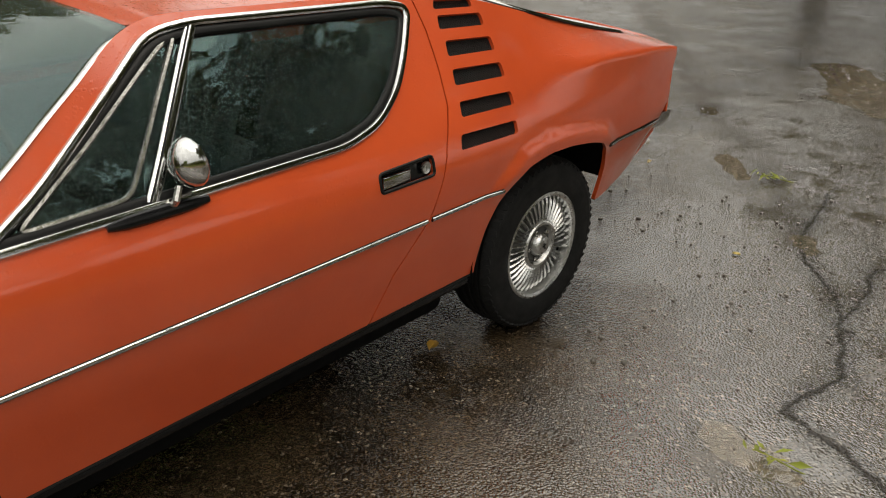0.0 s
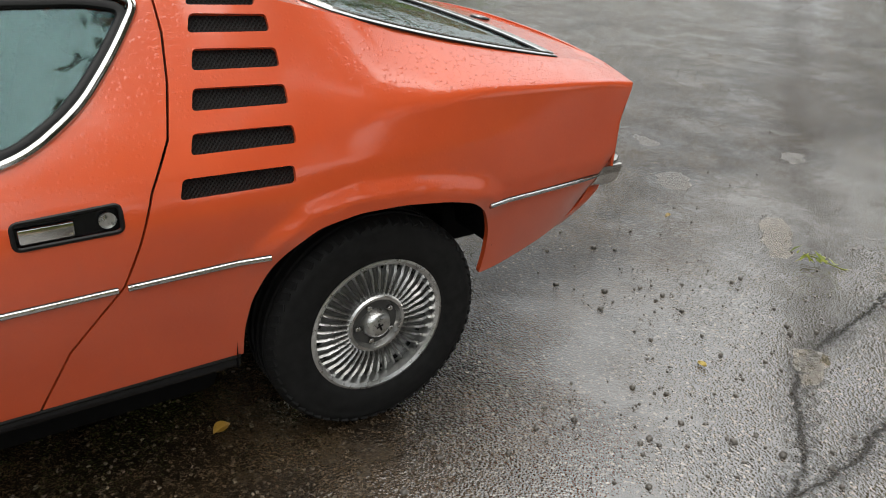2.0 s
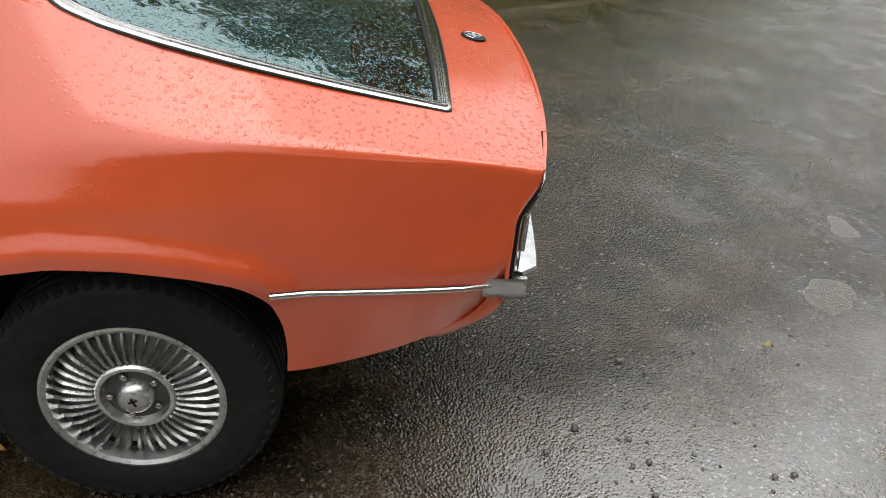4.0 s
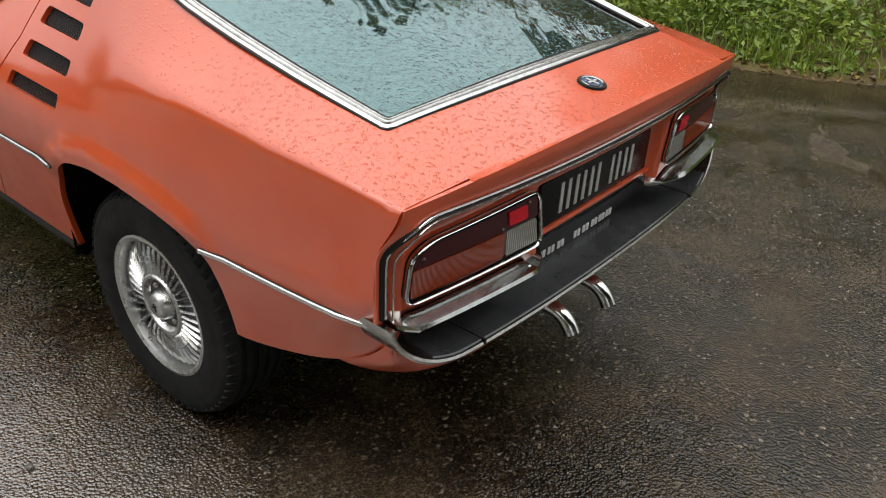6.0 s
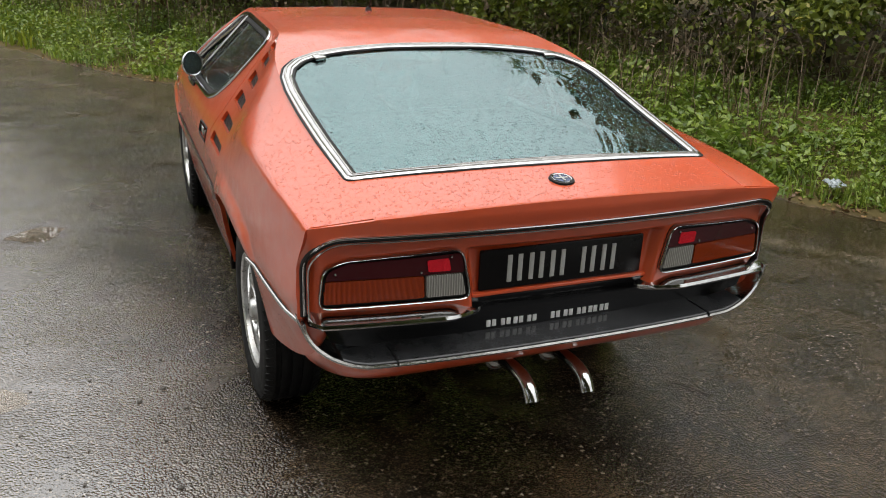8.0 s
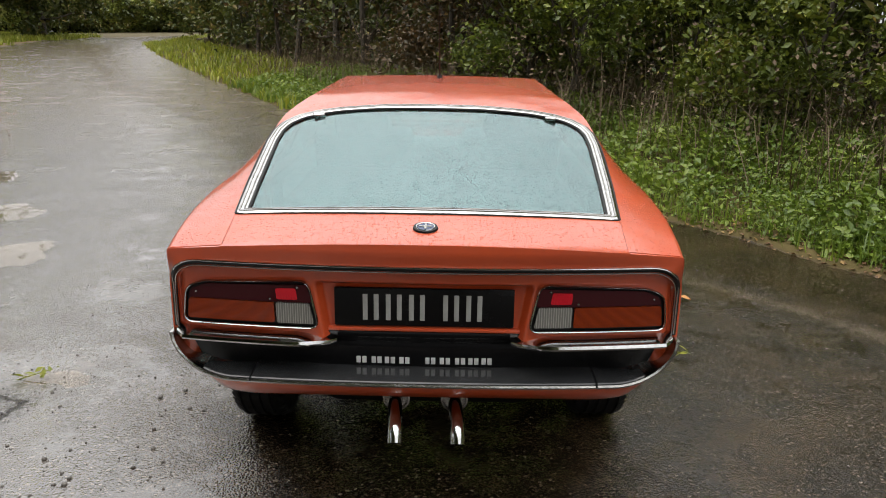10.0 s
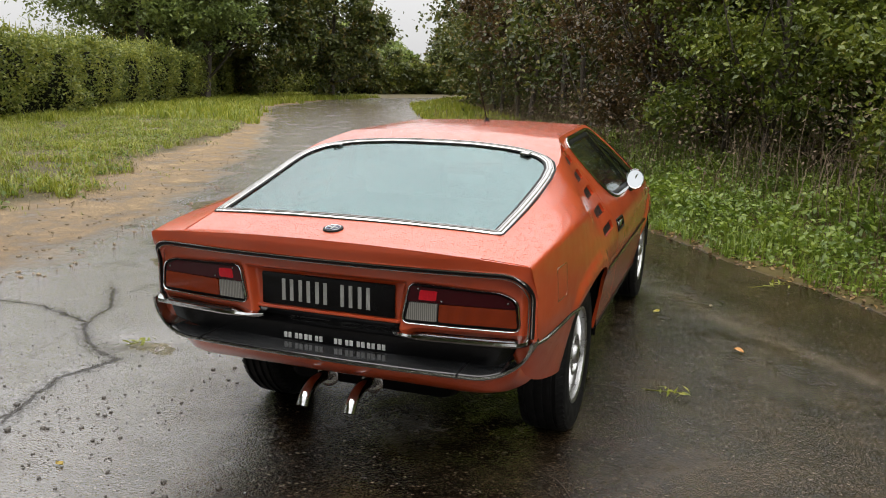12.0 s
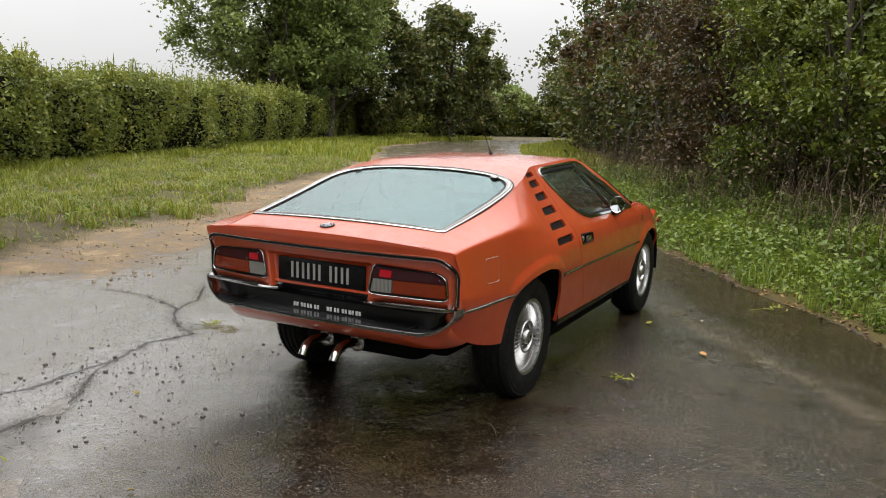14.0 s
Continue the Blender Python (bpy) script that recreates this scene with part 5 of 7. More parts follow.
# ---- wheels ----
def build_wheel():
    w = empty_thing("wheel", "", "")
    w.parent = car
    tagged(w, "alloy wheel with many slim turbine spokes and a black tyre")
    bm = bmesh.new()
    prof = [(-0.085, 0.203), (-0.098, 0.230), (-0.100, 0.275), (-0.092, 0.311), (-0.080, 0.325)]
    for g in (-0.055, -0.018, 0.018, 0.055):
        prof += [(g - 0.009, 0.332), (g - 0.0075, 0.324), (g + 0.0075, 0.324), (g + 0.009, 0.332)]
    prof += [(0.080, 0.325), (0.092, 0.311), (0.0985, 0.295), (0.0975, 0.291), (0.1005, 0.278), (0.0995, 0.232), (0.0950, 0.222), (0.088, 0.203)]
    lathe(bm, prof, 72)
    tyre = part("tyre", bm, M["tyre"], w, "worn black tyre, wet at the tread")
    # shoulder blocks of the tread
    me = None
    for side in (1, -1):
        for k in range(60):
            t = 2 * math.pi * (k + 0.5 * (side < 0)) / 60
            if me is None:
                b = bmesh.new()
                box_bm(b, (0, 0, 0), (0.030, 0.021, 0.010), None, 0.002)
                me = bpy.data.meshes.new("tread_block")
                b.to_mesh(me)
                b.free()
                me.materials.append(M["tyre"])
            ob = new("tread_block", me)
            ob.parent = tyre
            ob.matrix_basis = Matrix.Rotation(t, 4, "X") @ Matrix.Translation((side * 0.080, 0, 0.3200)) @ Matrix.Rotation(side * 0.5, 4, "Y") @ Matrix.Rotation(side * 0.35, 4, "Z")
    bm = bmesh.new()
    lathe(bm, [(0.040, 0.186), (0.058, 0.188), (0.078, 0.190), (0.088, 0.192), (0.094, 0.202), (0.092, 0.209), (0.084, 0.208), (0.0, 0.200)], 72)
    part("rim", bm, M["alloy"], w, "polished rim edge")
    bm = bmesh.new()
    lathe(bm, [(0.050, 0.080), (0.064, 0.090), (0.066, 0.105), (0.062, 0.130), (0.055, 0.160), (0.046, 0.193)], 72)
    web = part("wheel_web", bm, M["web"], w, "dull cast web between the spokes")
    b = bmesh.new()
    box_bm(b, (0, 0, 0), (0.004, 0.012, 0.017), None, 0.0015)
    slot = bpy.data.meshes.new("vent_slot")
    b.to_mesh(slot)
    b.free()
    slot.materials.append(M["under"])
    for k in range(20):
        ob = new("vent_slot", slot)
        ob.parent = web
        ob.matrix_basis = Matrix.Rotation(2 * math.pi * (k + 0.25) / 20, 4, "X") @ Matrix.Translation((0.0535, 0, 0.170)) @ Matrix.Rotation(0.28, 4, "Y")
    b = bmesh.new()
    n = 40
    pr = [(0.072, 0.086, 0.0030), (0.078, 0.098, 0.0032), (0.077, 0.125, 0.0036), (0.073, 0.160, 0.0042), (0.060, 0.189, 0.0050)]
    rows = []
    for x, rr, hw in pr:
        rows.append([b.verts.new((x - 0.03, -hw * 1.15, rr)), b.verts.new((x - 0.004, -hw, rr)), b.verts.new((x + 0.003, 0, rr)), b.verts.new((x - 0.004, hw, rr)), b.verts.new((x - 0.03, hw * 1.15, rr))])
    for r0, r1 in zip(rows, rows[1:]):
        for i in range(4):
            b.faces.new((r0[i], r0[i + 1], r1[i + 1], r1[i]))
    bmesh.ops.recalc_face_normals(b, faces=b.faces)
    spoke = bpy.data.meshes.new("spoke")
    b.to_mesh(spoke)
    b.free()
    spoke.materials.append(M["alloy"])
    for k in range(n):
        ob = new("spoke", spoke)
        ob.parent = w
        ob.matrix_basis = Matrix.Rotation(2 * math.pi * k / n, 4, "X")
    bm = bmesh.new()
    lathe(bm, [(0.040, 0.093), (0.076, 0.092), (0.082, 0.087), (0.081, 0.079), (0.070, 0.074), (0.064, 0.070), (0.064, 0.046), (0.080, 0.042), (0.092, 0.036), (0.097, 0.028), (0.0985, 0.001)], 48)
    part("hub", bm, M["alloy"], w, "cast centre with a raised cap")
    # a darker grey ring just over the floor of the hub's recess
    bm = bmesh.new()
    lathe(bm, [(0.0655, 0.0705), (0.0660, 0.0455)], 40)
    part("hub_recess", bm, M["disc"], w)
    for k in range(5):
        bm = bmesh.new()
        t = 2 * math.pi * k / 5 + 0.3
        lathe(bm, [(0.060, 0.0095), (0.076, 0.0090), (0.078, 0.006), (0.0765, 0.0002)], 6, "X", (0, 0.058 * math.cos(t), 0.058 * math.sin(t)))
        part("wheel_nut", bm, M["dull_chrome"], w)
    bm = bmesh.new()
    box_bm(bm, (0.0992, 0, 0.0), (0.001, 0.006, 0.026))
    box_bm(bm, (0.0995, 0, 0.003), (0.001, 0.022, 0.005))
    part("cap_mark", bm, M["rubber"], w)
    return w


first = build_wheel()
first.location = (0.655, 0.0, 0.338)
for x, y in ((-0.655, 0.0), (0.66, 2.35), (-0.66, 2.35)):
    turn = 0 if x > 0 else math.pi
    copy_thing(first, Matrix.Translation((x, y, 0.338 if x > 0 else 0.304)) @ Matrix.Rotation(turn, 4, "Z") @ Matrix.Rotation(0.4 + y, 4, "X"))

# ---- underside, wheel wells, cabin ----
bm = bmesh.new()
box_bm(bm, (0, 1.18, 0.270), (1.30, 1.50, 0.20), None, 0.04)
box_bm(bm, (0, -0.50, 0.47), (1.12, 0.36, 0.14), None, 0.03)
box_bm(bm, (0, 0.05, 0.45), (0.86, 0.8, 0.40), None, 0.03)
box_bm(bm, (0, 2.45, 0.43), (0.90, 1.0, 0.48), None, 0.04)
part("underbody", bm, M["under"], car, "dark underside")
bm = bmesh.new()
tube(bm, [(x, 0.0, 0.320) for x in np.linspace(-0.62, 0.62, 9)], 0.045, 0.045, 12, up=(0, 0, 1), taper=[1, 1, 1.2, 2.2, 2.6, 2.2, 1.2, 1, 1])
part("rear_axle", bm, M["under"], car, "black rear axle with its round casing")
bm = bmesh.new()
box_bm(bm, (0, -0.38, 0.340), (0.74, 0.32, 0.17), None, 0.06)
part("silencer", bm, M["under"], car, "dark exhaust silencer under the tail")
for sx in (-1, 1):
    for arch, yc in ((REAR_ARCH, 0.02), (FRONT_ARCH, 2.35)):
        bm = bmesh.new()
        a = dense([(y + (yc - y) * -0.05, max(z, 0.28 if y > yc else 0.44) + 0.02) for y, z in ([(arch[1][0], 0.28)] + arch[1:-1])], 0.05)
        rows = [[bm.verts.new((sx * x, y, z)) for y, z in a] for x in (0.755, 0.44)]
        for k in range(len(a) - 1):
            bm.faces.new((rows[0][k], rows[0][k + 1], rows[1][k + 1], rows[1][k]))
        bm.faces.new([v for v in rows[1]])
        part("wheel_well", bm, M["under"], car)
bm = bmesh.new()
box_bm(bm, (0, 1.2, 0.46), (1.40, 1.46, 0.20), None, 0.02)
box_bm(bm, (0, 0.0, 0.86), (1.10, 0.95, 0.10), None, 0.03)
for sx in (-1, 1):
    box_bm(bm, (sx * 0.70, 1.15, 0.68), (0.06, 1.5, 0.36), None, 0.02)
part("cabin_tub", bm, M["dash"], car)
bm = bmesh.new()
box_bm(bm, (0, 1.72, 0.76), (1.30, 0.30, 0.20), None, 0.05)
part("dashboard", bm, M["dash"], car)
for sx in (-1, 1):
    seat = empty_thing("seat", "", "")
    seat.parent = car
    tagged(seat, "dark cloth front seat with a headrest")
    for nm, c, sz, rx in (("seat_base", (sx * 0.34, 1.02, 0.60), (0.48, 0.48, 0.14), 6), ("backrest", (sx * 0.34, 0.72, 0.84), (0.46, 0.12, 0.46), -18), ("headrest", (sx * 0.34, 0.62, 1.08), (0.26, 0.09, 0.13), -14)):
        bm = bmesh.new()
        box_bm(bm, c, sz, Euler((radians(-rx), 0, 0)).to_matrix(), 0.04)
        part(nm, bm, M["cloth"], seat)
bm = bmesh.new()
ring = [Vector((0.36 + 0.18 * math.cos(t), 1.46 + 0.06 * math.sin(t), 0.86 + 0.17 * math.sin(t))) for t in np.linspace(0, 2 * math.pi, 33)[:-1]]
tube(bm, ring, 0.012, 0.012, 8, closed=True)
tube(bm, [Vector((0.36, 1.62, 0.78)), Vector((0.36, 1.46, 0.86))], 0.03, 0.03, 8)
part("steering_wheel", bm, M["wood"], car, "brown-rimmed steering wheel")


# ---- ground: one sheet with lane, dirt and verges ----
EDGE_R = [(9.0, -14), (6.3, -5.5), (4.9, -2.2), (4.12, -0.7), (3.62, 0.45), (2.95, 1.6), (2.45, 2.3), (2.0, 3.05), (1.3, 3.87), (0.5, 5.1), (-0.55, 6.6), (-1.6, 8.2), (-6.2, 17.4), (-10.9, 27.3), (-16, 39), (-16.5, 46), (-12, 54), (4, 64), (60, 90)]
EDGE_L = [(28, -34), (8, -19.5), (1, -13.5), (-3, -9), (-4.4, -5), (-4.7, -1), (-4.95, 0.6), (-5.45, 1.6), (-6.0, 2.8), (-6.1, 4.0), (-7.0, 5.5), (-8.1, 7.6), (-9.6, 11.6), (-11.8, 16.4), (-14.6, 21.4), (-19.6, 28.8), (-23.5, 42), (-22, 54), (-10, 66), (50, 100)]
EDGE_D = [(28, -33), (8.5, -18.7), (1.5, -12.8), (-2.6, -8.4), (-4.1, -4.5), (-4.4, -1.5), (-4.15, 0.2), (-3.65, 0.9), (-3.7, 1.8), (-4.0, 2.8), (-4.6, 4.2), (-5.2, 5.6), (-6.4, 8.0), (-8.5, 12.4), (-11.3, 17.0), (-14.4, 22.2), (-19.4, 30), (-23.2, 44), (-21, 56), (-9, 68), (50, 103)]
PALE = [(0.3, -30), (0.25, -2.5), (-0.15, -1.2), (-0.62, -0.1), (-0.95, 0.7), (-1.15, 2.4), (-1.9, 5.0), (-3.6, 9.0), (-7.4, 14.5), (-11.0, 22), (-17, 34), (-20, 46), (-10, 60), (50, 98)]
CRACK = [(-1.78, -3.0), (-1.67, -1.5), (-1.56, -1.34), (-1.62, -1.10), (-1.62, -0.78), (-1.76, -0.40), (-1.69, -0.18), (-1.68, -0.06), (-1.90, 0.0), (-2.06, 0.10), (-2.32, 0.37), (-2.84, 0.54), (-3.3, 0.52)]
CRACK_2 = [(-1.12, -2.1), (-1.19, -1.55), (-1.25, -1.36), (-1.35, -1.20), (-1.52, -1.02), (-1.62, -0.80)]
SEAM = [(5.2, -10.4), (4.07, -8.82), (1.42, -5.11), (0.94, -4.37), (0.22, -3.39), (-0.30, -2.75), (-0.78, -2.10), (-1.12, -1.62)]
WASH = [(7.5, -6.5), (4.5, -2.3), (3.2, -0.35), (2.13, 1.09), (1.48, 1.80), (0.75, 2.80), (-0.3, 4.5), (-2.4, 8.0), (-7.5, 17.5)]
CRACK_3 = [(-2.32, 0.40), (-2.42, 0.70), (-2.72, 1.05)]


def side_gap(line, x, y):
    """Signed distance to a line, positive on its left as it runs forward."""
    best = np.full(x.shape, 1e9)
    sgn = np.ones(x.shape)
    for (x0, y0), (x1, y1) in zip(line, line[1:]):
        dx, dy = x1 - x0, y1 - y0
        t = np.clip(((x - x0) * dx + (y - y0) * dy) / (dx * dx + dy * dy), 0, 1)
        ex, ey = x - x0 - t * dx, y - y0 - t * dy
        d = np.hypot(ex, ey)
        nearer = d < best
        best = np.where(nearer, d, best)
        sgn = np.where(nearer, np.sign(dx * ey - dy * ex + 1e-12), sgn)
    return best * sgn


PUDDLES = [(-1.70, 0.20, 0.34, 0.21, -0.45), (-2.85, 2.00, 0.26, 0.33, 0.2), (-3.52, 3.16, 0.28, 0.38, 0.2), (-4.43, 4.55, 0.30, 0.38, 0.2), (0.18, -2.31, 0.14, 0.08, -0.45),
           (-0.52, -2.24, 0.06, 0.26, 0.70), (0.12, -3.25, 0.06, 0.15, 0.4), (0.76, -2.67, 0.15, 0.07, -0.3), (-1.24, -1.46, 0.07, 0.16, 0.5), (2.75, -0.78, 0.26, 0.12, 0.6),
           (-0.32, -4.95, 0.28, 0.95, 0.52), (-1.60, 1.96, 0.16, 0.11, 0.4)]


def lumps(x, y, f, seed):
    r = np.random.default_rng(seed)
    z = 0
    for k in range(14):
        a, ph = r.uniform(0, 2 * np.pi, 2)
        w = f * r.uniform(0.5, 1.8)
        z = z + np.sin(w * (x * np.cos(a) + y * np.sin(a)) + ph)
    return z / 14 * 1.6


def patchy(x, y, f, seed):
    """Random patches between 0 and 1, about 1/f metres wide, with finer ones in them."""
    out, total = 0, 0
    for o in range(3):
        g, w = f * 2.1**o, 0.6**o
        r = np.random.default_rng(seed + 17 * o).uniform(0, 1, (257, 257))
        u, v = x * g + 31.7 * o, y * g + 11.3 * o
        i, j = np.floor(u).astype(int), np.floor(v).astype(int)
        a, b = u - i, v - j
        a, b = a * a * (3 - 2 * a), b * b * (3 - 2 * b)
        q = lambda di, dj: r[(i + di) % 257, (j + dj) % 257]
        out = out + w * ((q(0, 0) * (1 - a) + q(1, 0) * a) * (1 - b) + (q(0, 1) * (1 - a) + q(1, 1) * a) * b)
        total += w
    return out / total


def ground_z(x, y):
    dr = -side_gap(EDGE_R, x, y)
    dl = side_gap(EDGE_L, x, y)
    dc = side_gap(CRACK, x, y)
    z = 0.003 * lumps(x, y, 3.0, 1) + 0.002 * lumps(x, y, 11.0, 2)
    z = z + 0.030 * smoothstep(0.0, 0.15, dr) + 0.30 * smoothstep(0.25, 2.4, dr) + 0.35 * smoothstep(2.4, 9.0, dr) + 0.03 * lumps(x, y, 2.2, 3) * smoothstep(0.2, 1.0, dr)
    z = z + 0.06 * smoothstep(-0.3, 1.5, dl) + 0.03 * lumps(x, y, 1.5, 4) * smoothstep(0.0, 1.0, dl)
    z = z + 0.012 * smoothstep(0.0, 0.04, dc) * np.exp(-np.clip(dc, 0, None) / 1.6) * (np.hypot(x + 2, y) < 3.6)
    for px, py, a, b, rot in PUDDLES:
        c, s = math.cos(rot), math.sin(rot)
        u, v = ((x - px) * c + (y - py) * s) / a, (-(x - px) * s + (y - py) * c) / b
        wave = np.exp(3.4 * (patchy(x, y, min(9.0, 1.1 / b), 30) - 0.5))
        z = z - 0.016 * np.exp(-(u * u + v * v) * 1.2 * wave) * (0.75 + 0.5 * patchy(x, y, 9.0, 37))
    # the lane dips a little under the car's left wheels
    z = z - 0.025 * np.exp(-((x + 0.70) / 0.55) ** 2) * smoothstep(-1.6, -0.6, y) * smoothstep(4.2, 3.2, y) + 0.010 * np.exp(-((x - 0.8) / 0.5) ** 2) * smoothstep(-1.6, -0.6, y) * smoothstep(4.2, 3.2, y)
    return z


def ground_axis(lo, hi, near0, near1, step):
    out = list(np.arange(near0, near1 + 1e-6, step))
    s, p = step, near1
    while p < hi:
        s *= 1.14
        p += s
        out.append(p)
    s, p = step, near0
    while p > lo:
        s *= 1.14
        p -= s
        out.insert(0, p)
    return np.array(out)


gx = ground_axis(-700, 700, -7.0, 5.0, 0.06)
gy = ground_axis(-700, 900, -5.5, 7.5, 0.06)
GX, GY = np.meshgrid(gx, gy, indexing="ij")
fx, fy = GX.ravel(), GY.ravel()
fz = ground_z(fx, fy)
nx, ny = len(gx), len(gy)
gi = np.arange(nx * ny).reshape(nx, ny)
quads = np.stack([gi[:-1, :-1], gi[1:, :-1], gi[1:, 1:], gi[:-1, 1:]], -1).reshape(-1, 4)


def fast_mesh(name, verts, faces, material, smooth=False):
    """A mesh from arrays; faces all have the same number of corners."""
    me = bpy.data.meshes.new(name)
    k, c = faces.shape
    me.vertices.add(len(verts))
    me.vertices.foreach_set("co", np.asarray(verts, np.float32).ravel())
    me.loops.add(k * c)
    me.loops.foreach_set("vertex_index", np.asarray(faces, np.int32).ravel())
    me.polygons.add(k)
    me.polygons.foreach_set("loop_start", np.arange(0, k * c, c, dtype=np.int32))
    me.polygons.foreach_set("loop_total", np.full(k, c, np.int32))
    if smooth:
        me.polygons.foreach_set("use_smooth", np.ones(k, bool))
    me.materials.append(material)
    me.update(calc_edges=True)
    return me


gm = fast_mesh("ground", np.stack([fx, fy, fz], -1), quads, M["ground"], True)
for nm, val in (("d_right", -side_gap(EDGE_R, fx, fy)), ("d_left", side_gap(EDGE_L, fx, fy)), ("d_dirt", side_gap(EDGE_D, fx, fy)), ("d_pale", side_gap(PALE, fx, fy))):
    at = gm.attributes.new(nm, "FLOAT", "POINT")
    at.data.foreach_set("value", np.clip(val, -5, 5).astype(np.float32))
fork, fork_b = side_gap(CRACK_2, fx, fy), side_gap(CRACK_3, fx, fy)
for nm, val in (("d_crack", side_gap(CRACK, fx, fy)), ("d_seam", side_gap(SEAM, fx, fy)), ("d_wash", np.clip(side_gap(WASH, fx, fy), -5, 5)), ("d_fork", np.where(np.abs(fork_b) < np.abs(fork), fork_b, fork))):
    at = gm.attributes.new(nm, "FLOAT", "POINT")
    at.data.foreach_set("value", val.astype(np.float32))
tagged(new("ground", gm), "wet patched asphalt lane with sandy edge and grass verges", "ground", kind="structure")

# water lying in the dips
for px, py, a, b, rot in PUDDLES:
    c, s = math.cos(rot), math.sin(rot)
    bm = bmesh.new()
    ang = np.linspace(0, 2 * math.pi, 49)[:-1]
    rx, ry = px + 1.45 * (a * np.cos(ang) * c - b * np.sin(ang) * s), py + 1.45 * (a * np.cos(ang) * s + b * np.sin(ang) * c)
    brim = float(ground_z(rx, ry).min()) - 0.0006
    vs = [bm.verts.new((x, y, brim)) for x, y in zip(rx, ry)]
    bm.faces.new(vs)
    me = bpy.data.meshes.new("puddle")
    bm.to_mesh(me)
    bm.free()
    me.materials.append(M["water"])
    pool = new("puddle", me)
    pool.visible_shadow = False
    tagged(pool, "shallow muddy rain puddle lying on the asphalt", "puddle", "puddles on the lane", "structure")


# ---- plants ----
def leaf_cloud(name, pts, size, material, rng, flat=0.3, long=1.5):
    """Many small folded leaves, one at each point, joined into one mesh."""
    n = len(pts)
    size = np.broadcast_to(size, (n,)) * rng.uniform(0.6, 1.35, n)
    nor = rng.normal(size=(n, 3))
    nor[:, 2] = np.abs(nor[:, 2]) + flat
    nor /= np.linalg.norm(nor, axis=1, keepdims=True)
    a = rng.normal(size=(n, 3))
    a -= nor * (a * nor).sum(1, keepdims=True)
    a /= np.linalg.norm(a, axis=1, keepdims=True)
    b = np.cross(nor, a)
    s = size[:, None]
    v = np.stack([pts - a * s * 0.5 * long, pts + b * s * 0.42 + nor * s * 0.12, pts + a * s * 0.5 * long - nor * s * 0.15, pts - b * s * 0.42 + nor * s * 0.12], 1).reshape(-1, 3)
    f = np.arange(n * 4).reshape(n, 4)
    return fast_mesh(name, v, np.concatenate([f[:, [0, 1, 2]], f[:, [0, 2, 3]]]), material)


def blade_cloud(name, pts, height, width, material, rng, lean=0.5):
    n = len(pts)
    h = np.broadcast_to(height, (n,)) * rng.uniform(0.5, 1.3, n)
    t = rng.uniform(0, 2 * np.pi, n)
    d = np.stack([np.cos(t), np.sin(t), 0 * t], -1)
    w = np.stack([-np.sin(t), np.cos(t), 0 * t], -1) * (np.broadcast_to(width, (n,)) * rng.uniform(0.6, 1.4, n))[:, None]
    k = rng.uniform(0.1, 1.0, n)[:, None] * lean
    up = np.array([0, 0, 1.0])
    H = h[:, None]
    mid = pts + up * H * 0.55 + d * H * k * 0.25
    tip = pts + up * H * (1 - 0.25 * k) + d * H * k * 0.9
    v = np.stack([pts - w, pts + w, mid + w * 0.8, mid - w * 0.8, tip], 1).reshape(-1, 3)
    i = np.arange(n)[:, None] * 5
    f = np.concatenate([i + [0, 1, 2], i + [0, 2, 3], i + [3, 2, 4]])
    return fast_mesh(name, v, f, material)


def limb_path(rng, a, b, bend, n=6):
    a, b = np.array(a, float), np.array(b, float)
    off = rng.normal(size=3) * bend
    return [tuple(a + (b - a) * t + off * math.sin(math.pi * t) * (0.5 + 0.5 * math.sin(5 * t))) for t in np.linspace(0, 1, n)]


